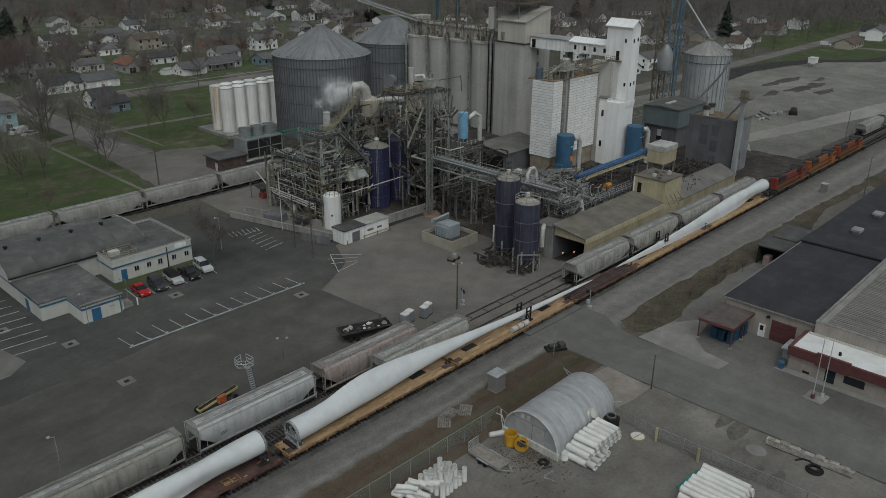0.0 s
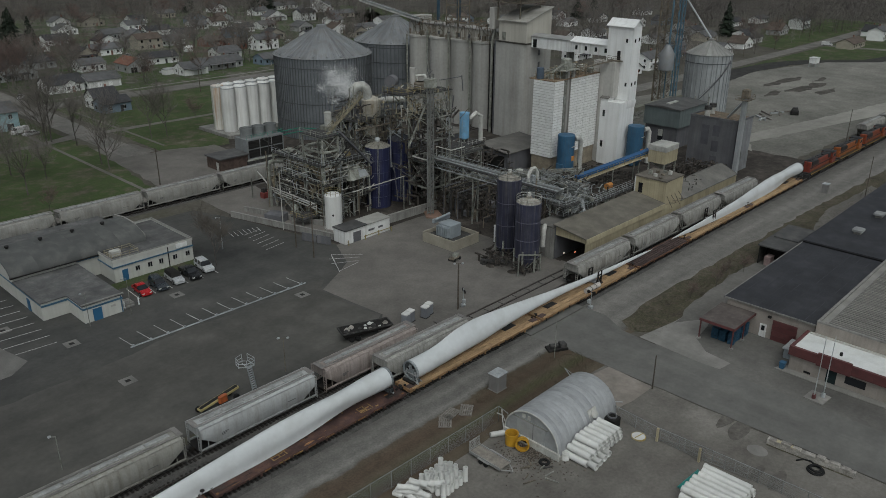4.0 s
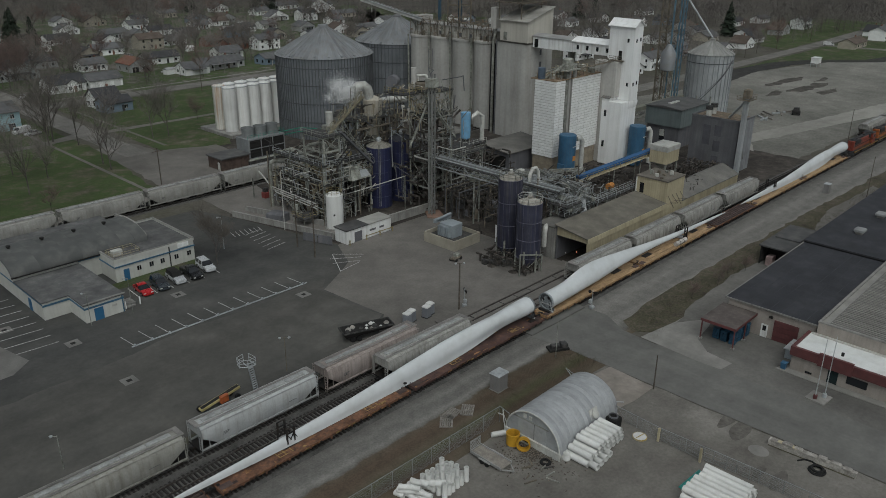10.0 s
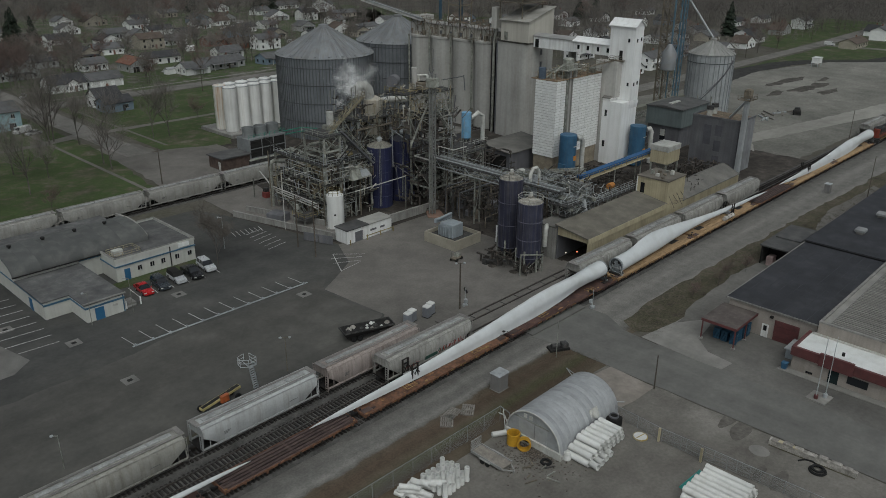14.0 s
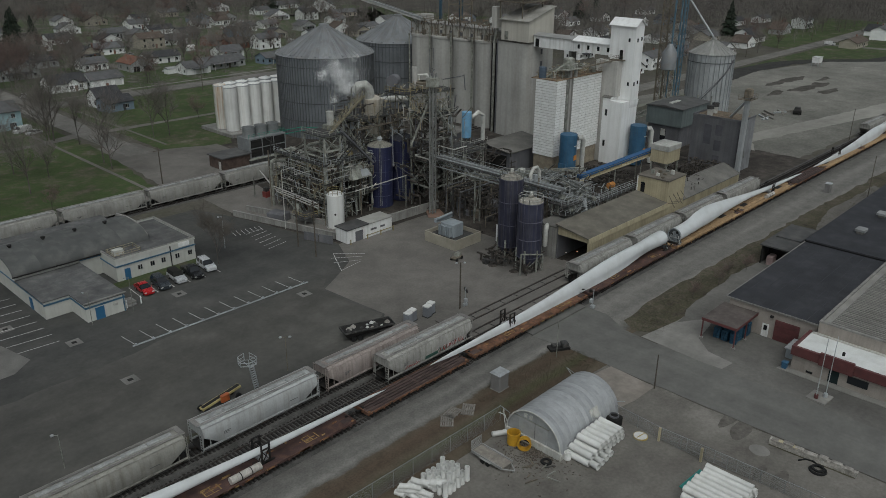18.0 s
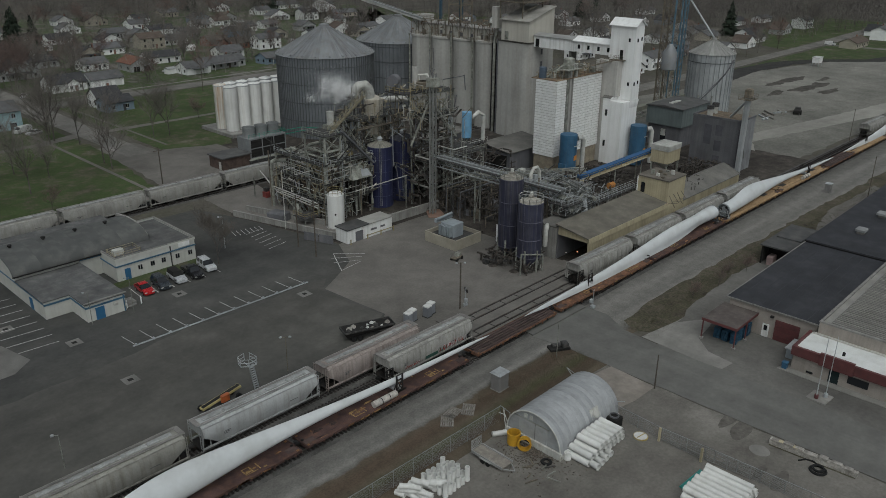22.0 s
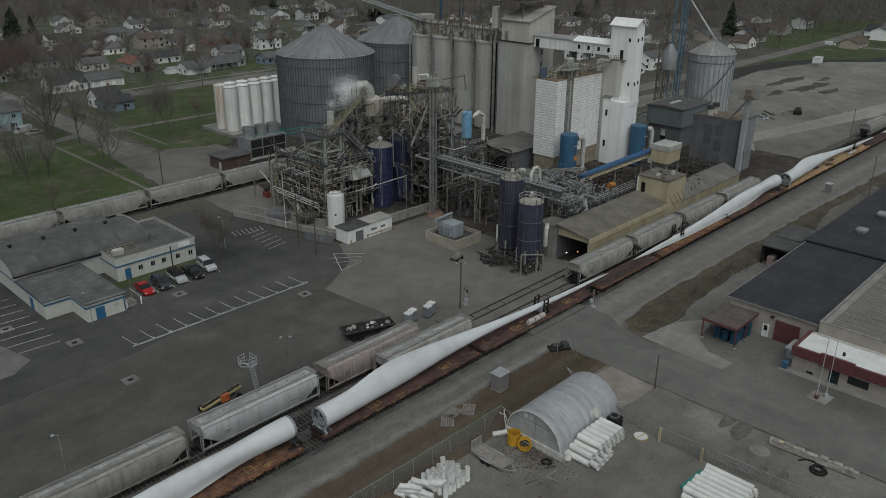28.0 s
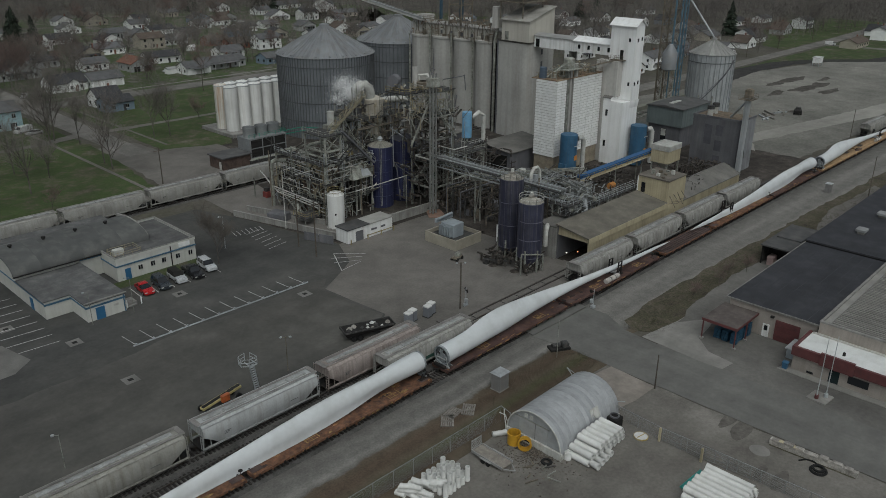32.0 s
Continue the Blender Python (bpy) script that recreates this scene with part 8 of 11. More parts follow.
for k in range(12):
    stripe(41.9 + k * 2.76, 102.3, 41.6 + k * 2.76, 106.2, .11)
part("kerb_run", G().box(41.4, 101.95, .06, 73, 102.2, .16), mat("kerb_pale", (.3, .32, .33), .9, var=.3), marks)
for k in range(12):
    part("kerb_post", G().box(41.8 + k * 2.76, 101.88, .06, 41.98 + k * 2.76, 102.3, .36), MATS["kerb_pale"], marks)
for k in range(6):
    stripe(50 + k * 2.95, 116.6, 50.3 + k * 2.95, 121.8)
for k in range(8):
    stripe(27.0, 112 + k * 2.9, 34.6, 111.4 + k * 2.9)
for k in range(6):
    stripe(77.0 + k * .25, 119.6 + k * 1.9, 81.6 + k * .2, 120.4 + k * 1.9, .1)
for k in range(7):
    stripe(76.4 + k * .95, 129.8 - k * .15, 77.0 + k * .95, 132.6 - k * .2, .11)
for a in ((80.2, 101.6, 84.2, 109), (84.2, 109, 88.4, 104.8), (81.5, 105.5, 86, 103), (82.5, 107.5, 87.2, 104.2), (80.4, 101.8, 85.5, 102.6)):
    stripe(*a, .13)
drain = mat("drain_pad", (.17, .165, .155), .9, var=.2)
for x, y in ((35.9, 109.4), (36.9, 93.7), (30.3, 120.9), (55.1, 113.6), (22.5, 119.6), (69.8, 98.7)):
    dr = thing("storm_drain", "dark grate in a square concrete pad in the asphalt", "drain", "storm drains", at=T(x, y, .06))
    part("pad", G().box(-1.0, -1.0, 0, 1.0, 1.0, .012), drain, dr)
    part("grate", G().box(-.35, -.35, .012, .35, .35, .02), dark_void, dr)
patch("pavement_slab_corner", [(20, 106), (26.5, 106.3), (29.5, 108.8), (28, 116), (20, 116)], .075, drain, "paler concrete slab set in the lot", "pavement", .05)
patch("ground_flower_bed", [(47.5, 122.6), (52, 122.4), (66.5, 122.6), (66.5, 125.2), (47.5, 125.2)], .08, lawn, "strip of grass before the office wall", "ground", .1)

# cars
glass = mat("car_glass", (.012, .014, .017), .08, var=.05, bump=0, spec=.7)
tyre = mat("tyre", (.015, .015, .015), .85, var=.2)
rim_m = mat("wheel_rim", (.35, .35, .36), .35, .7, var=.1)
lamp_m = mat("lamp_lens", (.6, .6, .58), .2, var=.05)
red_lamp = mat("tail_lamp", (.25, .01, .01), .3)


def car(paint, label, prof, cabin, width=1.8, category="car", wheels=(-1.35, 1.35), wr=.33):
    """prof: side outline of the body (x, z); cabin: side outline of the glass house; front towards -x."""
    c = thing("car", label, category, "parked cars")
    w = width / 2
    g = G()
    n = len(prof)
    vs = [(x, s * (w if .35 < z < .8 else w * .93), z) for s in (-1, 1) for x, z in prof]
    g.add(vs, [(i, n + i, n + (i + 1) % n, (i + 1) % n) for i in range(n)] + [list(range(n)), list(range(2 * n - 1, n - 1, -1))])
    part("body", g, paint, c)
    if cabin:
        m = len(cabin)
        zm = min(z for _, z in cabin)
        vs = [(x, s * (w * .93 if z <= zm + .01 else w * .74), z) for s in (-1, 1) for x, z in cabin]
        part("glass_house", G().add(vs, [(i, m + i, m + (i + 1) % m, (i + 1) % m) for i in range(m)] + [list(range(m)), list(range(2 * m - 1, m - 1, -1))]), glass, c)
        tops = [p for p in cabin if p[1] > zm + .2]
        x0, x1, zt = min(p[0] for p in tops), max(p[0] for p in tops), max(p[1] for p in tops)
        part("roof_panel", G().bevel_box(x0 - .05, -w * .76, zt - .03, x1 + .05, w * .76, zt + .05, .04), paint, c)
        for s in (-1, 1):
            for x in (x0 + .1, (x0 + x1) / 2, x1 - .1):
                part("pillar", G().beam((x, s * w * .75, zt), (x + (.0 if x == (x0 + x1) / 2 else (-.15 if x < 0 else .15)), s * w * .92, zm), .07), paint, c)
    xs = [p[0] for p in prof]
    for s in (-1, 1):
        part("headlight", G().box(min(xs) - .01, s * w * .7 - .2, .58, min(xs) + .06, s * w * .7 + .2, .74), lamp_m, c)
        part("tail_light", G().box(max(xs) - .06, s * w * .75 - .15, .62, max(xs) + .01, s * w * .75 + .15, .82), red_lamp, c)
        part("mirror", G().bevel_box(-.85, s * w - .08 + s * .1, .88, -.7, s * w + .08 + s * .1, 1.02, .02), paint, c)
        for x in wheels:
            t = part("wheel", G().cyl((x, s * (w - .18), wr), (x, s * (w + .02), wr), wr, n=18), tyre, c)
            part("rim", G().cyl((x, s * (w + .0), wr), (x, s * (w + .035), wr), wr * .62, n=12), rim_m, t)
    part("bumper", G().bevel_box(min(xs) - .08, -w * .9, .3, min(xs) + .05, w * .9, .52, .04), paint, c)
    return c


def paint(name, col):
    return mat(name, col, .3, .15, var=.06, scale=1, bump=0, spec=.6, rnd=.02)


SEDAN = [(-2.25, .3), (2.2, .3), (2.28, .7), (2.1, .93), (1.3, .98), (-1.0, .93), (-1.9, .82), (-2.28, .62)]
SEDAN_C = [(1.75, .93), (1.05, 1.38), (-.05, 1.42), (-1.05, .93)]
SUV = [(-2.3, .4), (2.3, .4), (2.35, 1.0), (2.25, 1.05), (-1.0, 1.05), (-2.1, .98), (-2.35, .75)]
SUV_C = [(2.28, 1.02), (2.05, 1.7), (-.3, 1.72), (-1.1, 1.02)]
PICK = [(-2.7, .45), (2.8, .45), (2.85, 1.05), (.75, 1.08), (-1.1, 1.08), (-2.6, 1.0), (-2.75, .75)]
PICK_C = [(.9, 1.05), (.6, 1.78), (-.6, 1.8), (-1.25, 1.05)]
red = car(paint("red_paint", (.42, .012, .015)), "bright red sedan parked by the office", SEDAN, SEDAN_C)
red.matrix_basis = T(51.5, 118.6, .06, 86)
c2 = car(paint("dark_blue_grey", (.035, .042, .05)), "dark slate SUV parked nose out", SUV, SUV_C, 1.9, "car", (-1.45, 1.4), .37)
c2.matrix_basis = T(54.5, 118.6, .06, 85)
c3 = car(paint("silver_paint", (.42, .43, .44)), "silver off-road car with a black soft top", SUV, None, 1.85, "car", (-1.35, 1.35), .4)
part("soft_top", G().hexa([(-.9, -.85, 1.04), (2.2, -.85, 1.04), (2.2, .85, 1.04), (-.9, .85, 1.04), (-.3, -.72, 1.75), (2.1, -.72, 1.75), (2.1, .72, 1.75), (-.3, .72, 1.75)]), dark_void, c3, "black soft top")
part("spare_wheel", G().cyl((2.36, 0, 1.0), (2.6, 0, 1.0), .38, n=16), tyre, c3)
c3.matrix_basis = T(57.7, 119.0, .06, 85)
c4 = car(paint("black_paint", (.012, .012, .013)), "black pickup truck with an open bed", PICK, PICK_C, 1.95, "pickup truck", (-1.75, 1.75), .39)
part("bed_floor", G().box(.95, -.8, 1.082, 2.7, .8, 1.1), dark_grate, c4)
c4.matrix_basis = T(60.7, 119.0, .06, 86)
c5 = car(paint("white_silver", (.5, .51, .52)), "silver-white SUV parked at the row's end", SUV, SUV_C, 1.9, "car", (-1.45, 1.4), .37)
c5.matrix_basis = T(64.0, 119.9, .06, 84)

# ---- warehouses ----
tan_wall = mat("tan_block", (.345, .31, .277), .85, var=.12, scale=.4, dirt=(.25, .22, .195), amount=.5, streak=True)
black_roof = mat("black_roof", (.03, .031, .036), .7, var=.22, scale=.2, dirt=(.055, .055, .06), amount=.6)
ribbed_roof = mat("ribbed_roof", (.17, .165, .155), .6, .1, var=.15, scale=.25, dirt=(.11, .105, .1), amount=.5, band=(0, .9, .4))
maroon = mat("maroon_metal", (.12, .045, .045), .6, var=.15, scale=.6, dirt=(.075, .04, .04), amount=.5)
white_roof = mat("white_membrane", (.62, .63, .62), .7, var=.07, scale=.3, dirt=(.45, .45, .43), amount=.5)
wa = thing("warehouse", "long tan warehouse with a black felt roof", "warehouse")
part("front_wall", G().box(109.6, 30, 0, 109.9, 43.2, 4.5), tan_wall, wa)
part("side_wall", G().box(109.9, 43.0, 0, 200, 43.3, 4.5), tan_wall, wa)
part("far_wall", G().box(199.8, 5, 0, 200, 43, 4.5), tan_wall, wa)
part("roof", G().box(109.3, 29.8, 4.5, 141, 43.6, 4.75), black_roof, wa)
part("roof", G().box(141.2, 5, 4.5, 200, 43.8, 5.1), black_roof, wa)
part("expansion_joint", G().box(140.9, 5, 4.75, 141.2, 43.7, 5.0), mat("joint_black", (.012, .012, .013), .8), wa)
part("roof_edge", G().box(109.22, 29.8, 4.55, 109.32, 43.7, 4.8), low_wall, wa)
part("roof_edge", G().box(109.3, 43.6, 4.4, 140.9, 43.72, 4.85), low_wall, wa)
for k in range(7):
    part("roof_seam", G().box(109.4, 31.6 + k * 1.75, 4.755, 140.8, 31.68 + k * 1.75, 4.775), mat("seam_grey", (.05, .05, .056), .8), wa)
part("white_door", G().box(109.53, 36.7, 0, 109.6, 37.7, 2.15), white_metal, wa)
part("door_window", G().box(109.5, 36.95, 1.1, 109.54, 37.45, 1.9), window_dark, wa)
gd2 = part("roller_door", G().box(109.5, 32.3, 0, 109.6, 35.9, 3.3), maroon, wa, "maroon sectional garage door")
for k in range(4):
    part("door_section", G().box(109.44, 32.35, .1 + k * .8, 109.5, 35.85, .82 + k * .8), maroon, gd2)
part("wall_lamp", G().bevel_box(109.2, 36.2, 3.5, 109.6, 36.7, 3.8, .05), dark_void, wa)
for x, y in ((164, 37.6), (151.6, 37.6), (183, 38)):
    v = thing("roof_vent", "pale boxy roof ventilator on the black roof", "roof vent", "warehouse roof vents", at=T(x, y, 5.1))
    part("curb", G().box(-.7, -.6, 0, .7, .6, .5), grey_beam, v)
    part("hood", G().bevel_box(-1.0, -.9, .5, 1.0, .9, 1.0, .12), mat("vent_grey", (.26, .265, .265), .6, .1, var=.2), v)
sh3 = thing("open_shed", "dark open-fronted lean-to shed behind the warehouse", "shed", at=T(137, 43.7))
part("roof", G().box(-.5, 0, 3.6, 14, 6.2, 3.85), dark_roofing, sh3)
part("back_wall", G().box(13.6, 0, 0, 14, 6, 3.6), tan_wall, sh3)
part("side_wall", G().box(0, 5.8, 0, 13.6, 6.0, 3.6), dark_grate, sh3)
part("post", G().box(-.3, 5.7, 0, -.1, 5.9, 3.6), dark_void, sh3)
part("interior", G().box(3, .2, 0, 3.2, 5.7, 3.6), dark_void, sh3)
part("stored_box", G().bevel_box(-.2, 3.6, 0, 1.6, 4.8, 1.8, .08), mat("rose_box", (.35, .26, .25), .8), sh3)
part("roof_step", G().box(5, 1, 3.85, 13, 5.5, 4.1), dark_roofing, sh3)
wb2 = thing("warehouse", "tan block warehouse with a ribbed grey metal roof", "warehouse")
part("front_wall", G().box(108.9, -70, 0, 109.3, 29.7, 5.4), tan_wall, wb2)
part("side_wall", G().box(109.3, 29.4, 0, 141, 29.7, 5.4), tan_wall, wb2)
part("parapet", G().box(108.85, -70, 5.4, 109.35, 29.75, 5.62), low_wall, wb2)
part("parapet", G().box(109.35, 29.35, 5.4, 141, 29.75, 5.6), low_wall, wb2)
part("edge_flashing", G().box(109.4, 28.4, 5.43, 141, 29.3, 5.5), mat("flash_grey", (.28, .27, .25), .7, var=.2), wb2)
part("roof", G().box(109.3, -70, 5.2, 141, 29.4, 5.42), ribbed_roof, wb2)
rib = G().box(0, -30, 5.42, .12, 28.3, 5.5).mesh("roof_rib", MATS["flash_grey"])
for k in range(52):
    part("roof_rib", rib, None, wb2, at=T(110 + k * .59, 0))
of2 = thing("brick_office", "single-storey tan office with a maroon fascia and white roof", "office building")
part("wall", G().box(102.9, -60, 0, 108.9, 30.6, 2.7), tan_wall, of2)
part("roof", G().box(102.9, -60, 3.4, 108.9, 30.4, 3.55), white_roof, of2)
part("fascia", G().box(102.45, -60, 2.45, 102.9, 30.8, 3.8), maroon, of2)
part("fascia_side", G().box(102.9, 30.4, 2.45, 108.9, 30.8, 3.8), maroon, of2)
part("raised_fascia", G().box(102.3, 22.6, 2.3, 102.7, 27.0, 4.15), maroon, of2)
part("roof_drain", G().cyl((105, 24.8, 3.55), (105, 24.8, 4.0), .2, n=10), dark_void, of2)
part("flashing", G().box(108.5, -60, 3.55, 108.88, 30.2, 3.75), duct_white, of2)
part("glass_door", G().box(102.84, 24.3, 0, 102.92, 25.6, 2.2), mat("teal_glass", (.018, .03, .032), .15, var=.1, bump=0), of2)
for y in (20.6, 12, 4):
    part("window", G().box(102.83, y, .9, 102.92, y + 2.6, 2.0), window_dark, of2)
part("vent", G().box(102.84, 27.6, .3, 102.92, 28.5, .6), window_dark, of2)
ac2 = thing("ac_units", "grey air-conditioning units beside the office wall", "air conditioner", at=T(105.5, 31.4))
for k in range(2):
    part("unit", G().bevel_box(k * 1.7, 0, 0, 1.4 + k * 1.7, 1.0, 1.5, .06), tg, ac2)
part("frame_top", G().box(-.2, -.2, 1.5, 3.4, 1.2, 1.65), galv, ac2)
for y in (31.2,):
    b = thing("rubbish_bin", "blue plastic wheeled bin by the office corner", "bin", at=T(102.3, y, -.07))
    part("body", G().hexa([(-.3, -.3, .1), (.3, -.3, .1), (.3, .3, .1), (-.3, .3, .1), (-.38, -.38, 1.1), (.38, -.38, 1.1), (.38, .38, 1.1), (-.38, .38, 1.1)]), blue_paint, b)
    part("lid", G().bevel_box(-.42, -.42, 1.1, .42, .42, 1.2, .04), blue_paint, b)
fp = thing("flagpoles", "two bare white flagpoles in a concrete pad", "flagpole", at=T(97.9, 24.9))
part("pad", G().prism([(-1.3, -1.2), (1.4, -1.4), (1.5, 1.1), (-1.1, 1.3)], 0, .2), concrete_slab, fp)
for k, (x, y) in enumerate(((-.5, .2), (.6, -.6))):
    p = part("pole", G().cyl((x, y, .2), (x, y, 9.2), .07, .04, n=8), galv, fp)
    part("base", G().cyl((x, y, .2), (x, y, .75), .26, n=12), maroon if k == 0 else galv, p)
cp = thing("carport", "flat rusty-red metal canopy on thin posts", "canopy", at=T(102.2, 38.6))
part("roof", G().box(0, 0, 3.3, 7.4, 5.4, 3.5), mat("dull_maroon", (.085, .072, .067), .8, var=.25, scale=.4, dirt=(.14, .12, .11), amount=.6), cp)
part("fascia", G().box(-.06, 0, 3.1, 0, 5.4, 3.52), maroon, cp)
part("fascia", G().box(0, -.06, 3.1, 7.4, 0, 3.52), maroon, cp)
for x, y in ((.15, .15), (.15, 5.2), (4, .15)):
    p = part("post", G().box(x - .08, y - .08, 0, x + .08, y + .08, 3.3), maroon, cp)
    part("foot", G().box(x - .25, y - .25, 0, x + .25, y + .25, .3), low_wall, p)
crate_blue = mat("crate_blue", (.025, .07, .115), .6, var=.25, scale=1.5)
rp = random.Random(11)
for k in range(11):
    x, y = 104.4 + (k % 4) * 1.3 + rp.uniform(-.2, .2), 39.6 + (k // 4) * 1.3 + rp.uniform(-.15, .15)
    s = thing("pallet_stack", "stack of blue plastic pallets under the canopy", "pallets", "blue pallet stacks", at=T(x, y, 0, rp.uniform(-14, 14)))
    for j in range(rp.randrange(6, 13)):
        part("pallet", G().box(-.55, -.5, j * .19, .55, .5, j * .19 + .13), crate_blue, s)

# ---- arched hut and storage yard ----
hut_m = mat("hut_steel", (.4, .41, .42), .5, .25, var=.12, scale=.4, dirt=(.26, .26, .26), amount=.5)
hut_panel = mat("hut_panel", (.32, .33, .33), .7, var=.1, scale=.5, dirt=(.2, .2, .2), amount=.4)
hut = thing("arched_hut", "arched galvanised steel hut with a flat panelled end", "shed", at=T(63.4, 45.6))
RH, NA = 4.0, 18
prof = []
for k in range(NA + 1):
    a = math.pi * k / NA
    prof.append((-RH * math.cos(a) * 1.0, .45 + 4.1 * math.sin(a) ** .9))
for j in range(20):
    x0 = j * .62
    vs = [(x0 + dx, y * f, .45 + (z - .45) * f) for y, z in prof for dx, f in ((0, 1), (.16, 1.008), (.46, 1.008), (.62, 1))]
    g = G().add(vs, [(4 * k + i, 4 * k + 4 + i, 4 * k + 5 + i, 4 * k + 1 + i) for k in range(NA) for i in range(3)], True)
    part("arch_panel", g, hut_m, hut)
part("end_wall", G().extrude_x(prof, .2, .3), hut_panel, hut)
part("end_wall", G().extrude_x(prof, 12.0, 12.1), hut_panel, hut)
part("end_rim", G().pipe([(-.02, y, z) for y, z in prof], .09, 6), duct_white, hut)
part("base_wall", G().box(0, -4.15, 0, 12.4, -3.9, .55), duct_white, hut)
part("base_wall", G().box(0, 3.9, 0, 12.4, 4.15, .55), duct_white, hut)
part("base_wall", G().box(-.15, -4.15, 0, .1, 4.15, .95), duct_white, hut)
part("sliding_door", G().box(.1, -1.9, .75, .2, 2.2, 3.1), hut_panel, hut)
part("door_track", G().box(.08, -2.2, 3.1, .19, 3, 3.17), steel, hut)
part("door_seam", G().box(.07, -.2, .8, .1, -.14, 3.1), slate_metal, hut)
part("low_slot", G().box(-.17, .4, .3, -.14, 2.6, .62), dark_void, hut)
for y in (.3, 1.1):
    part("window", G().box(.08, y, 3.4, .2, y + .4, 3.9), duct_white, hut)
part("side_fan", G().beam((7.6, -3.7, 2.0), (7.6, -3.2, 3.2), 1.6, .12).cyl((7.6, -3.75, 2.7), (7.6, -3.45, 2.5), .55, n=14), duct_white, hut)
part("guy_bracket", G().beam((12.2, 3.0, 3), (12.6, 4.3, 3.6), .08).beam((12.2, 2.4, 3.4), (12.6, 4.3, 3.6), .06).beam((12.2, -3.2, 2), (12.6, -4.6, 2.4), .08), galv, hut)
pvc = mat("pvc_white", (.62, .62, .6), .55, var=.06, scale=.6, dirt=(.45, .44, .41), amount=.4, rnd=.05)


def tube_mesh(L, r, t=.06, n=16, socket=True):
    g = G()
    prof = [(r - t, 0), (r, 0), (r, L)] if not socket else [(r - t, 0), (r + .03, 0), (r + .03, .3), (r, .34), (r, L)]
    prof += [(r - t, L), (r - t, 0)]
    vs = [(z, q * math.cos(2 * math.pi * i / n), q * math.sin(2 * math.pi * i / n)) for q, z in prof for i in range(n)]
    g.add(vs, [(j * n + i, j * n + (i + 1) % n, (j + 1) * n + (i + 1) % n, (j + 1) * n + i) for j in range(len(prof) - 1) for i in range(n)], True)
    return g.mesh("pipe", pvc)


def pipe_thing(me, m, label, group):
    ob = tagged(new("pvc_pipe", me), label, "pipe", group)
    ob.matrix_basis = m
    return ob


long_pipe = tube_mesh(3.1, .39)
# leaning stack beside the hut: pipes lie across it, y falling
for row, n in ((0, 9), (1, 8), (2, 6)):
    for k in range(n):
        x = 64.8 + k * .9 + row * .45 + (.9 if row == 2 else 0)
        pipe_thing(long_pipe, pose(x, 41.6 - .1 * row, .46 + row * .75, 0, 0, -90 + rp.uniform(-1.5, 1.5)), "white plastic pipe in the stack beside the hut", "pipes beside the hut")
for k in range(4):
    pipe_thing(long_pipe, pose(65.0 + k * 1.05, 37.4 + .1 * k, .46, 0, 0, 84), "white plastic pipe at the foot of the stack", "pipes beside the hut")
short_ring = tube_mesh(.9, .42)
pipe_thing(short_ring, pose(64.3, 41.2, .03, 0, -90, 0), "short white plastic pipe ring on the mud", "pipes beside the hut")
# stack by the lower fence
pl = tube_mesh(5.4, .36)
for row, n in ((0, 9), (1, 8), (2, 7)):
    for k in range(n):
        pipe_thing(pl, pose(66.2 + k * .86 + row * .43, 28.0 + rp.uniform(-.12, .12), .4 + row * .64, 0, 0, -90), "long white plastic pipe in the yard stack", "pipes by the fence")
for k in range(5):
    ob = solid("teal_pipe", G().cyl((0, 0, 0), (4.3, 0, 0), .085, n=8), mat("teal_plastic", (.06, .32, .28), .5), "thin teal plastic pipe at the stack's side", "pipe", "teal pipes", at=pose(68.6 + .05 * k, 28.55 + .19 * k, .12, 0, 0, -3))
# jumble of short pipes in the corner
for k in range(30):
    up = pipe_thing(tube_mesh(rp.choice((.9, 1.3, 1.8)), .29), pose(51.0 + rp.uniform(-2.4, 2.4), 48.9 + rp.uniform(-1.6, 1.2), .03, 0, -90, 0), "short white plastic pipe standing on end", "short pipes")
    up.matrix_basis = pose(49.6 + (k % 6) * .74 + rp.uniform(-.1, .1), 46.9 + (k // 6) * .78 + rp.uniform(-.1, .1), .03, 0, -90, 0)
for k in range(26):
    pipe_thing(rp.choice((tube_mesh(1.2, .3), tube_mesh(1.7, .29))), pose(46.3 + (k % 6) * .66 + rp.uniform(-.12, .12), 51.0 - (k // 6) * .15 - (k % 3) * .9, .33 + .55 * (k // 12), 0, 0, -70 + rp.uniform(-25, 25)), "white plastic pipe tumbled on the heap", "short pipes")
# yellow couplings
yellow_c = mat("yellow_plastic", (.47, .26, .025), .5, var=.12, dirt=(.25, .15, .03), amount=.4)
yc1 = thing("yellow_coupling", "large yellow plastic pipe coupling standing upright", "pipe fitting", "yellow couplings", at=T(62.3, 47.6, .03))
yc1.scale = (.78, .78, .78)
part("sleeve", G().lathe([(.95, 0), (1.0, 0), (1.0, 1.7), (1.06, 1.7), (1.06, 1.95), (.92, 1.95), (.92, .1)], 28), yellow_c, yc1)
yc2 = thing("yellow_coupling", "large yellow plastic coupling lying on its side", "pipe fitting", "yellow couplings", at=pose(62.2, 45.9, .85, 0, 82, 215))
yc2.scale = (.78, .78, .78)
part("sleeve", G().lathe([(.82, -.5), (1.0, -.5), (1.0, .3), (1.08, .3), (1.08, .5), (.86, .5), (.82, -.5)], 28), yellow_c, yc2)
pipe_thing(tube_mesh(1.8, .33), pose(63.0, 49.3, .38, 0, 0, 150), "white plastic pipe end beside the hut", "pipes beside the hut")
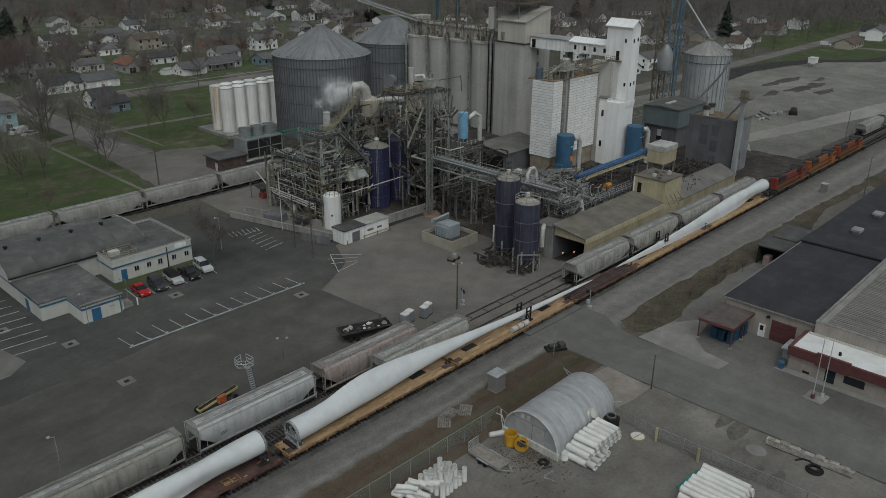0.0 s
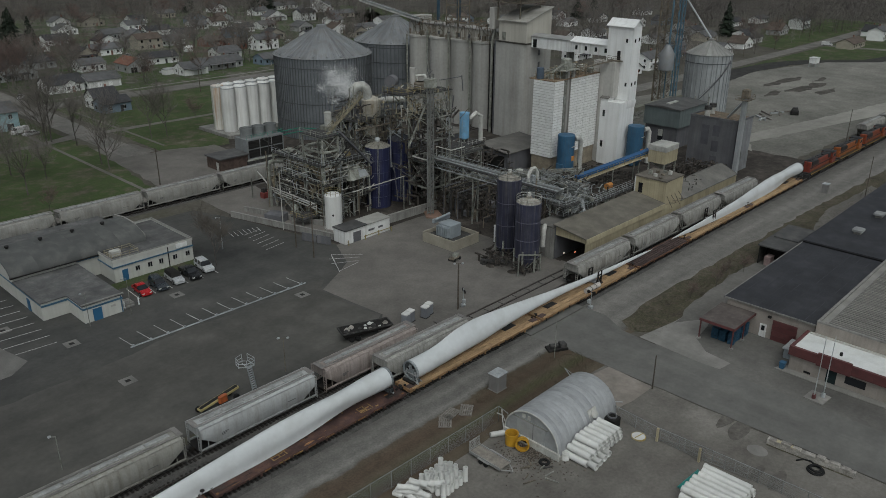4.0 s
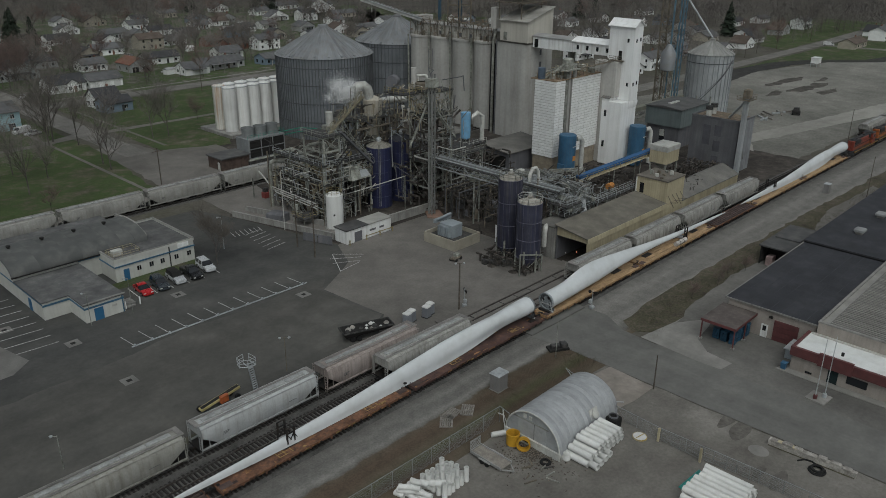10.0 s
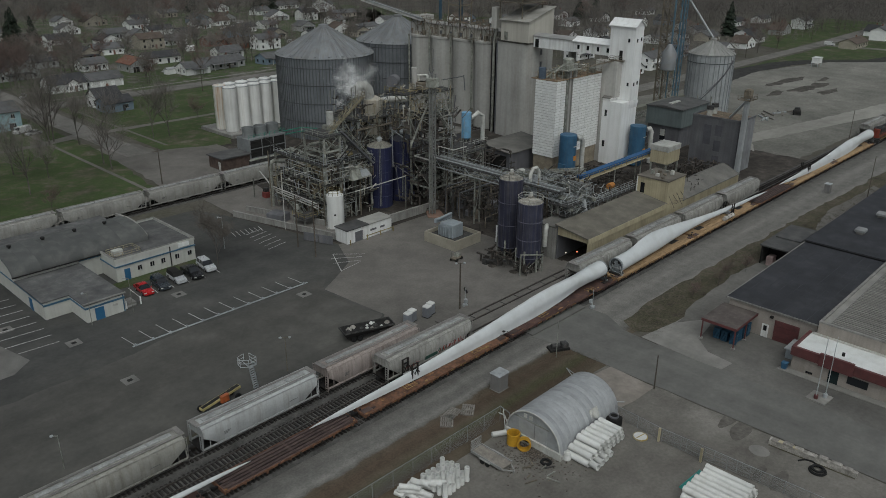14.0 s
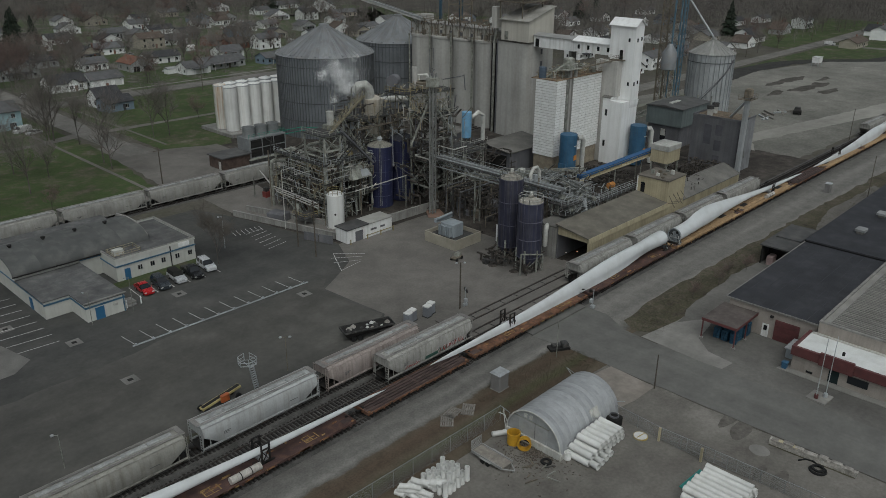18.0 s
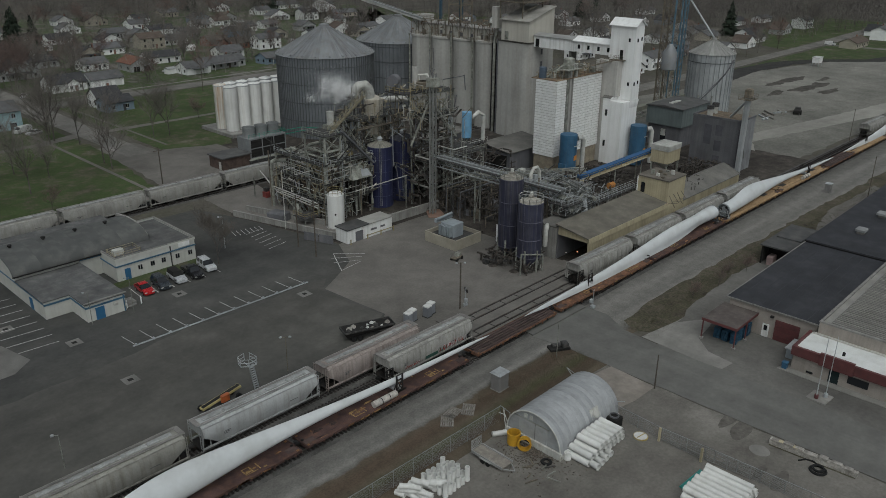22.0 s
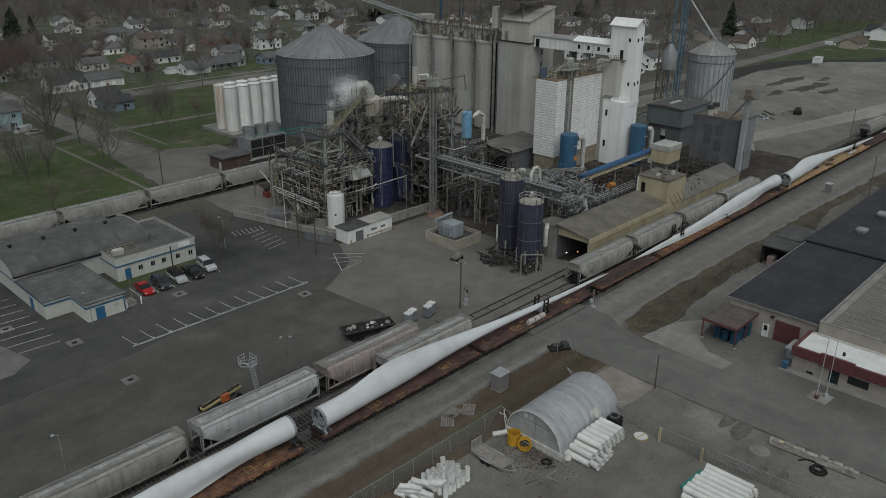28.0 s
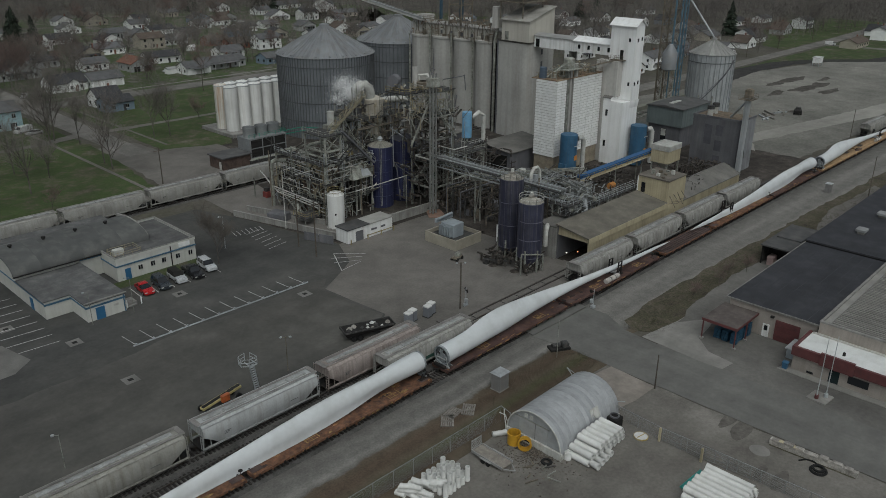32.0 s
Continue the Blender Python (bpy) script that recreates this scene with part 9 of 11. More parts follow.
# trailer
tr = thing("flatbed_trailer", "grey tandem-axle utility trailer with a raised ramp gate", "trailer", at=T(57.9, 47.3, 0, -91))
tr.scale = (.78, .86, .8)
gal_dull = mat("trailer_grey", (.32, .32, .31), .6, .2, var=.15)
part("bed", G().box(-3.0, -1.05, .62, 3.0, 1.05, .74), mat("trailer_floor", (.22, .2, .175), .85, var=.25, scale=1.2), tr)
for s in (-1, 1):
    part("side_rail", G().box(-3.0, s * 1.08 - .05, .55, 3.0, s * 1.08 + .05, .98), gal_dull, tr)
    part("fender", G().box(-1.1, s * 1.3 - .14, .72, 1.1, s * 1.3 + .14, .8), gal_dull, tr)
    for x in (-.5, .5):
        part("wheel", G().cyl((x, s * 1.2, .36), (x, s * 1.42, .36), .36, n=16), tyre, tr)
gate = G().box(-3.12, -1.05, .75, -3.04, 1.05, .85).box(-3.12, -1.05, 2.3, -3.04, 1.05, 2.4)
for k in range(9):
    gate.box(-3.1, -1.03 + k * .25, .8, -3.05, -.98 + k * .25, 2.35)
for k in range(6):
    gate.box(-3.1, -1.05, .9 + k * .25, -3.05, 1.05, .94 + k * .25)
part("ramp_gate", gate, gal_dull, tr)
part("drawbar", G().beam((3, -.9, .6), (4.5, 0, .6), .12).beam((3, .9, .6), (4.5, 0, .6), .12), gal_dull, tr)
part("jack", G().cyl((4.3, 0, 0), (4.3, 0, 1.0), .05, n=8), gal_dull, tr)
# small yard things
vb = thing("valve_box", "black plastic valve chamber beside the hut", "valve box", at=T(73.8, 41.0, .03))
part("body", G().bevel_box(-.8, -.8, 0, .8, .8, 1.3, .1), dark_void, vb)
part("ring", G().lathe([(.5, 1.3), (.6, 1.3), (.6, 1.5), (.45, 1.5)], 18), slate_metal, vb)
dc = thing("tank_lid", "round white lid with a yellow edge lying on the ground", "lid", at=T(74.0, 37.3, .03))
dc.scale = (.8, .8, .8)
part("rim", G().lathe([(1.05, 0), (1.12, 0), (1.12, .2), (1.06, .24), (1.0, .2)], 26), mat("dull_yellow", (.33, .25, .08), .7, var=.3, dirt=(.3, .28, .24), amount=.7), dc)
part("cover", G().lathe([(1.04, .2), (.6, .26), (0, .28)], 26), pvc, dc)
part("strap", G().beam((-.9, .1, .3), (.9, -.2, .3), .14, .05), MATS["dull_yellow"], dc)
ty1 = thing("tyre", "old black tyre on the muddy yard", "tyre", at=T(62, 42.5, .03))
part("tread", G().lathe([(.35, 0), (.6, 0), (.7, .12), (.6, .25), (.35, .25), (.33, .12)], 22), tyre, ty1)
for k in range(9):
    a = rp.uniform(0, 6.3)
    solid("scrap_piece", G().beam((0, 0, .06), (rp.uniform(.6, 1.8) * math.cos(a), rp.uniform(.6, 1.8) * math.sin(a), .16), .12), rp.choice([steel, dark_grate, rust_steel]),
          "bent scrap metal bar lying on the mud", "scrap", "yard scrap", at=T(59.5 + rp.uniform(-1, 3), 42 + rp.uniform(-1.5, 2.5), .03))
rk = thing("concrete_barrier", "long weathered concrete beam lying by the road", "concrete beam", at=T(84.2, 20.7, 0, -87))
part("beam", G().hexa([(-4.9, -.45, 0), (4.9, -.35, 0), (4.9, .35, 0), (-4.9, .45, 0), (-4.9, -.35, .7), (4.9, -.28, .6), (4.9, .28, .6), (-4.9, .35, .7)]), mat("rough_concrete", (.3, .285, .26), .95, var=.35, scale=.8, dirt=(.17, .15, .13), amount=.7), rk)
part("plank", G().box(-3.9, -.3, .71, -1.6, .2, .8), MATS["cream_metal"], rk)
for k in range(7):
    part("broken_block", G().bevel_box(-4.7 + k * 1.35, -.4 + .06 * (k % 3), .55, -3.75 + k * 1.35 + .2 * (k % 2), .3, .78 + .09 * (k * 5 % 3), .07), MATS["rough_concrete"], rk)
part("moss_strip", G().box(-4.8, -.62, 0, 4.8, -.45, .08), scrub, rk)
t2 = thing("hose_coil", "coil of black rubber hose beside the concrete beam", "hose", at=T(82.4, 19.4, .03))
part("coil", G().lathe([(.72, 0), (.95, 0), (1.0, .1), (.95, .2), (.72, .2), (.68, .1)], 26), tyre, t2)
part("coil", G().lathe([(.5, .2), (.72, .2), (.78, .3), (.72, .4), (.5, .4), (.46, .3)], 26, .1, .05), tyre, t2)
part("loose_end", G().pipe([(.9, .3, .1), (1.3, 1.0, .1), (1.1, 1.8, .1), (.3, 2.3, .1)], .1, 6), tyre, t2)
cabn = thing("signal_cabinet", "weathered grey metal railway signal cabinet", "cabinet", at=T(70.4, 56.6))
cabn.scale = (.86, .86, .95)
part("body", G().bevel_box(-1.1, -.9, .15, 1.1, .9, 2.6, .04), mat("cabinet_grey", (.2, .195, .19), .7, .1, var=.2, dirt=(.14, .12, .1), amount=.5, streak=True), cabn)
part("roof", G().hexa([(-1.25, -1.05, 2.6), (1.25, -1.05, 2.6), (1.25, 1.05, 2.6), (-1.25, 1.05, 2.6), (-1.0, -.8, 2.85), (1.0, -.8, 2.85), (1.0, .8, 2.85), (-1.0, .8, 2.85)]), galv, cabn)
part("base", G().box(-1.2, -1, 0, 1.2, 1, .15), low_wall, cabn)
for x, y, r in ((59.9, 56.2, 42), (63.6, 56.0, 35), (61.6, 56.9, 12)):
    p = thing("pallet", "weathered grey wooden pallet on the verge", "pallet", "wooden pallets", at=T(x, y, .05, r))
    for k in range(6):
        part("slat", G().box(-1.2, -.75 + k * .28, .14, 1.2, -.54 + k * .28, .18), mat("grey_wood", (.2, .185, .165), .9, var=.3, scale=2), p)
    for xx in (-1.1, 0, 1.1):
        part("bearer", G().box(xx - .06, -.75, 0, xx + .06, .9, .14), MATS["grey_wood"], p)
elec = thing("equipment_skid", "dark abandoned pump skid in the weeds", "machine", at=T(84.6, 57.2, .05, -30))
elec.scale = (.7, .7, .7)
part("base", G().box(-2.2, -1.1, 0, 2.2, 1.1, .5), dark_void, elec)
part("pump", G().cyl((-1.6, 0, .9), (.2, 0, .9), .5, n=14), dark_grate, elec)
part("box", G().bevel_box(.6, -.8, .5, 2.0, .8, 1.4, .1), dark_grate, elec)
br2 = thing("broken_frame", "white twisted metal frame at the hut's corner", "frame", at=T(64, 50.2))
part("bar", G().pipe([(0, 0, 0), (.2, .5, 1.6), (.6, .9, 2.2)], .06, 6), pvc, br2)
part("bar", G().pipe([(.6, 0, 0), (.5, .6, 1.4), (-.2, 1.0, 1.9)], .06, 6), pvc, br2)

# litter on the mud between hut and trailer
lt2 = G()
for k in range(900):
    a, q = rp.uniform(0, 6.28), rp.gauss(0, 1.0)
    x, y = 62.3 + 2.6 * q * math.cos(a), 44.6 + 3.0 * q * math.sin(a)
    s = rp.uniform(.03, .14)
    lt2.beam((x, y, .05), (x + s * 2 * math.cos(a * 3), y + s * 2 * math.sin(a * 3), .05 + s * .3), s, s * .5)
solid("yard_litter", lt2, mat("litter", (.1, .085, .07), .95, var=.6, scale=6), "dark scraps and leaf litter on the mud", "litter", "", "stuff")

# chain-link fences
wire = mat("fence_wire", (.3, .31, .31), .5, .4, var=.15)


def fence(name, pts, h, label, gap=3.0):
    f = thing(name, label, "fence")
    w = G()
    for (ax, ay), (bx, by) in zip(pts, pts[1:]):
        L = math.hypot(bx - ax, by - ay)
        n = max(1, round(L / gap))
        for k in range(n + 1):
            x, y = ax + (bx - ax) * k / n, ay + (by - ay) * k / n
            part("post", G().cyl((x, y, 0), (x, y, h + .05), .04, n=6), wire, f)
        part("top_rail", G().beam((ax, ay, h), (bx, by, h), .06), wire, f)
        m = int(L / .22)
        for k in range(m):
            x, y = ax + (bx - ax) * k / m, ay + (by - ay) * k / m
            for s in (-1, 1):
                k2 = k + s * h / .22
                if 0 <= k2 <= m:
                    w.beam((x, y, .02), (ax + (bx - ax) * k2 / m, ay + (by - ay) * k2 / m, h), .012)
    tagged(part("wire_mesh", w, wire, f), "", "", "", "stuff")
    return f


fence("chain_link_fence", [(20, 52.4), (64.6, 51.6), (64.2, 49.8)], 2.3, "grey chain-link fence along the pipe yard")
fence("chain_link_fence", [(76.2, 44), (75.6, 41.7), (75.2, 35.4), (75.5, 28.6), (75.9, 18), (76.6, 0), (77, -20)], 1.7, "grey chain-link fence between yard and road")
for x, y in ((74.8, 35.3), (74.6, 29.8)):
    solid("gate_post", G().box(-.12, -.12, 0, .12, .12, 1.9), MATS["cream_metal"], "short yellowish wooden gate post", "post", "gate posts", at=T(x, y))

gate_m = mat("gate_pipe", (.23, .235, .23), .6, .2, var=.2, dirt=(.2, .17, .13), amount=.5)
for (ax, ay), (bx, by) in (((75.0, 35.0), (74.9, 30.1)), ((75.1, 29.6), (75.5, 24.4))):
    gt = thing("yard_gate", "galvanised pipe gate leaf in the chain-link fence", "gate", "pipe gates")
    for z in (.25, .75, 1.25, 1.7):
        part("gate_rail", G().cyl((ax, ay, z), (bx, by, z), .04, n=6), gate_m, gt)
    for f in (0, .5, 1):
        part("gate_stile", G().cyl((ax + (bx - ax) * f, ay + (by - ay) * f, .03), (ax + (bx - ax) * f, ay + (by - ay) * f, 1.75), .045, n=6), gate_m, gt)
    part("gate_brace", G().beam((ax, ay, .25), (bx, by, 1.7), .05), gate_m, gt)

# ---- railway yard things ----
sc = thing("scrap_trailer", "black open-topped trailer heaped with pale debris", "trailer", at=T(67.6, 80.3, .06, -20))
part("tub", G().hexa([(-3.4, -.9, .7), (3.6, -.9, 1.0), (3.6, .9, 1.0), (-3.4, .9, .7), (-3.9, -1.25, 1.5), (4.1, -1.25, 1.5), (4.1, 1.25, 1.5), (-3.9, 1.25, 1.5)]), dark_void, sc)
for s in (-1, 1):
    part("rim", G().box(-3.9, s * 1.22 - .06, 1.5, 4.1, s * 1.22 + .06, 1.75), dark_grate, sc)
part("rim_end", G().box(-3.95, -1.28, 1.5, -3.8, 1.28, 1.8).box(4.0, -1.28, 1.5, 4.15, 1.28, 1.75), dark_grate, sc)
for x in (-2.4, -1.4):
    for s in (-1, 1):
        part("wheel", G().cyl((x, s * .8, .42), (x, s * 1.15, .42), .42, n=14), tyre, sc)
ru = random.Random(21)
for k in range(16):
    r = ru.uniform(.2, .5)
    x, y = ru.uniform(-3.2, 3.4), ru.uniform(-.8, .8)
    part("debris", G().lathe([(r, 1.4), (r * .9, 1.4 + r * .5), (r * .4, 1.4 + r), (0, 1.4 + r)], 7, x, y, False), ru.choice([pvc, MATS["grey_wood"], MATS["tan_concrete"], dark_grate, MATS["rough_concrete"]]), sc)
for x, y in ((74.6, 78.6), (75.8, 78.9), (78.4, 78.2), (79.6, 78.6)):
    t = thing("bulk_tote", "grey plastic bulk tote with a white top", "container", "bulk totes", at=T(x, y, .06, 8))
    part("tank", G().bevel_box(-.55, -.55, .15, .55, .55, 1.75, .08), mat("tote_grey", (.2, .21, .23), .6, var=.15), t)
    part("lid", G().bevel_box(-.56, -.56, 1.75, .56, .56, 1.98, .08), pvc, t)
    part("pallet", G().box(-.6, -.6, 0, .6, .6, .15), dark_grate, t)
bl = thing("belt_loader", "yellow and orange mobile belt loader behind the wagons", "loader", at=T(42.4, 79.8, .06, 6))
part("boom", G().beam((-3.0, 0, .7), (3.0, 0, 1.3), .75, .3), mat("straw_yellow", (.4, .34, .16), .6, var=.2), bl)
part("belt", G().beam((-2.9, 0, .88), (2.9, 0, 1.48), .5, .06), dark_void, bl)
part("engine", G().bevel_box(-.3, -.75, .5, .9, -.2, 1.5, .1), loco_orange, bl)
for x in (-2.6, 2.2):
    for s in (-1, 1):
        part("wheel", G().cyl((x, s * .6, .4), (x, s * .9, .4), .4, n=14), tyre, bl)
lp = thing("access_platform", "pale grey wagon access stair with a safety cage", "access stair", at=T(47.4, 79.2, .06))
for q in (0, .62):
    part("stringer", G().beam((q, .55, 0), (q - .75, .25, 4.4), .07, .16), galv, lp)
for k in range(12):
    f = (k + .5) / 12
    part("tread", G().box(-.75 * f, .55 - .3 * f - .1, 4.4 * f, .62 - .75 * f, .55 - .3 * f + .1, 4.4 * f + .05), galv, lp)
for z in (4.5, 5.0, 5.5):
    part("cage_rail", G().pipe([(-.2, .75, z), (-.1, -.75, z), (-1.3, -.85, z), (-2.1, -.1, z), (-1.9, .8, z), (-.8, 1.1, z)], .04, 6), galv, lp)
for px, py in ((-.2, .75), (-.1, -.75), (-1.3, -.85), (-2.1, -.1), (-1.9, .8), (-.8, 1.1)):
    part("cage_post", G().box(px - .03, py - .03, 4.4, px + .03, py + .03, 5.5), galv, lp)
part("platform_frame", G().beam((-.1, .7, 4.35), (-.1, -.7, 4.35), .08).beam((-.1, -.7, 4.35), (-1.3, -.8, 4.35), .08).beam((-1.2, -.8, 4.35), (-1.0, .9, 4.35), .08), galv, lp)


def lamp_post(x, y, h, label, heads=2, m=None, base=.1):
    p = thing("lamp_post", label, "lamp post", "yard lamp posts", at=T(x, y))
    part("pole", G().cyl((0, 0, 0), (0, 0, h), base, base * .7, n=10), m or dark_grate, p)
    for k in range(heads):
        s = (-1, 1)[k]
        part("arm", G().beam((0, 0, h - .1), (.5 * s, -.4 * s, h - .05), .06), m or dark_grate, p)
        part("lamp_head", G().bevel_box(.5 * s - .18, -.4 * s - .15, h - .15, .5 * s + .18, -.4 * s + .15, h + .05, .05), galv, p)
    return p


wood_pole = mat("pole_wood", (.1, .085, .07), .9, var=.3, scale=1.5)
lamp_post(84.0, 76.3, 8.2, "dark lamp post with two pale heads at the yard edge", 2, wood_pole, .16)
lamp_post(53.2, 80.4, 5.4, "thin rusty lamp post with two lamp heads", 2, rust_steel, .07)
lamp_post(23.0, 81.0, 4.6, "thin pole with one square lamp head", 1, steel, .06)
lamp_post(71.4, 125.8, 6.5, "slim pale lamp post beside the parked cars", 1, galv, .07)
lamp_post(40.2, 112.9, 5.6, "slim grey lamp post before the office", 1, steel, .06)
lamp_post(46.6, 112.4, 6.2, "slim grey lamp post at the office corner", 1, steel, .05)


def utility_pole(x, y, h, label, arm=True, gear=False):
    p = thing("utility_pole", label, "utility pole", "utility poles", at=T(x, y))
    part("pole", G().cyl((0, 0, 0), (0, 0, h), .15 if arm else .1, .1 if arm else .07, n=10), wood_pole, p)
    if arm:
        part("crossarm", G().box(-1.3, -.07, h - .9, 1.3, .07, h - .75), wood_pole, p)
        for q in (-1.2, -.4, .4, 1.2):
            part("insulator", G().cyl((q, 0, h - .75), (q, 0, h - .5), .05, n=6), slate_metal, p)
    if gear:
        part("transformer_can", G().cyl((.4, .1, h - 3), (.4, .1, h - 1.9), .3, n=12), steel, p)
    return p


utility_pole(81.8, 116.6, 10.5, "wooden utility pole with a can transformer in the plant yard", True, True)
utility_pole(81.1, 110.2, 11, "dark wooden utility pole at the yard corner", True)
utility_pole(83, 172, 9, "wooden utility pole with a crossarm by the siding")
utility_pole(186.5, 46.5, 11.2, "dark wooden utility pole beside the gravel road", False)
utility_pole(244, 69, 9.5, "grey utility pole beside the far yard", False)
utility_pole(84.8, 41.6, 5.2, "short bare pole at the apron's corner", False)
for x, y in ((105, 265), (150, 268), (200, 272), (104, 320), (104, 380), (250, 275), (420, 162), (470, 163), (520, 165), (380, 161)):
    utility_pole(x, y, 10, "wooden utility pole along the street", True)


def crossing_signal(x, y, rz, label, full=True):
    s = thing("crossing_signal", label, "crossing signal", "crossing signals", at=T(x, y, 0, rz))
    part("mast", G().cyl((0, 0, 0), (0, 0, 4.4 if full else 3.3), .06, n=8), galv, s)
    part("base", G().bevel_box(-.35, -.35, 0, .35, .35, .5, .05), galv, s)
    if full:
        part("crossbuck", G().beam((-.1, -.55, 3.6), (-.1, .55, 4.5), .05, .2).beam((-.1, -.55, 4.5), (-.1, .55, 3.6), .05, .2), pvc, s)
    for y2 in (-.5, .5):
        part("lamp_disc", G().cyl((-.12, y2, 2.9), (-.02, y2, 2.9), .3, n=14), dark_void, s)
    part("lamp_bar", G().box(-.05, -.7, 2.85, .05, .7, 2.95), dark_void, s)
    if full:
        part("gate_arm", G().beam((.1, .2, 1.2), (.1, .5, 6.5), .08, .12), pvc, s)
    part("gate_drive", G().bevel_box(-.25, .1, .9, .3, .55, 1.5, .05), galv, s)
    return s


crossing_signal(99.4, 61.2, 0, "grey level-crossing signal mast with dark lamp discs", False)
crossing_signal(85.4, 76.4, 150, "level-crossing signal mast with dark lamp discs", False)
solid("marker_post", G().cyl((0, 0, 0), (0, 0, 6), .05, n=6), steel, "thin grey marker post by the crossing", "post", at=T(82.3, 55.9))
cb = thing("relay_cabinet", "small grey relay cabinet with a pale top by the gravel road", "cabinet", at=T(189.3, 55.9))
part("body", G().bevel_box(-.7, -.6, .1, .7, .6, 2.2, .04), MATS["cabinet_grey"], cb)
part("top", G().box(-.8, -.7, 2.2, .8, .7, 2.32), galv, cb)
trk = thing("yard_loader", "dark wheel loader parked in the gravel yard", "loader", at=T(270.4, 94.2, .05, 20))
trk.scale = (.95, .95, .72)
part("body", G().bevel_box(-2.4, -1.1, .8, 2.2, 1.1, 2.0, .15), dark_void, trk)
part("cab", G().bevel_box(-.8, -.9, 2.0, .9, .9, 3.2, .15), dark_grate, trk)
for x in (-1.5, 1.5):
    for s in (-1, 1):
        part("wheel", G().cyl((x, s * .9, .7), (x, s * 1.35, .7), .7, n=16), tyre, trk)
part("bucket", G().hexa([(2.3, -1.3, .2), (3.4, -1.3, .2), (3.4, 1.3, .2), (2.3, 1.3, .2), (2.2, -1.3, 1.3), (2.6, -1.3, 1.3), (2.6, 1.3, 1.3), (2.2, 1.3, 1.3)]), dark_grate, trk)
for k in range(9):
    solid("timber_beam", G().beam((0, 0, .25), (ru.uniform(4, 7), ru.uniform(-1, 1), .25), .5), ru.choice([MATS["grey_wood"], MATS["rough_concrete"], galv]), "pale beam stored in the gravel yard", "beam", "stored beams",
          at=T(252 + k * 2.2 + ru.uniform(-1, 1), 98 + ru.uniform(-3, 3), .05, ru.uniform(-30, 60)))
scl = thing("scale_hut", "small white raised hut on legs in the far yard", "hut", at=T(378, 127))
scl.scale = (.75, .75, .75)
part("room", G().bevel_box(-3, -2, 2.2, 3, 2, 5.2, .05), white_metal, scl)
part("roof", G().box(-3.3, -2.3, 5.2, 3.3, 2.3, 5.5), white_roof, scl)
for x in (-2.8, 2.8):
    for y in (-1.8, 1.8):
        part("leg", G().box(x - .15, y - .15, 0, x + .15, y + .15, 2.2), galv, scl)

# ---- the town ----
rt = random.Random(7)
WALLS = [mat("siding_white", (.76, .765, .75), .7, var=.06, scale=.6), mat("siding_grey", (.33, .335, .33), .7, var=.08, scale=.6), mat("siding_tan", (.36, .33, .27), .7, var=.08, scale=.6),
         mat("siding_brick", (.2, .1, .075), .85, var=.2, scale=1.5), mat("siding_blue", (.17, .22, .27), .7, var=.08, scale=.6), mat("siding_teal", (.28, .39, .42), .7, var=.08, scale=.6)]
ROOFS = [mat("shingle_dark", (.05, .05, .053), .9, var=.2, scale=.5), mat("shingle_grey", (.11, .11, .112), .9, var=.2, scale=.5), mat("shingle_brown", (.095, .075, .062), .9, var=.2, scale=.5),
         mat("shingle_red", (.17, .085, .06), .9, var=.2, scale=.5)]
WN, RN = ["white", "grey", "tan", "red brick", "slate-blue", "pale teal"], ["near-black", "grey", "brown", "reddish"]
mat("trim_white", (.6, .6, .58), .6, var=.05)


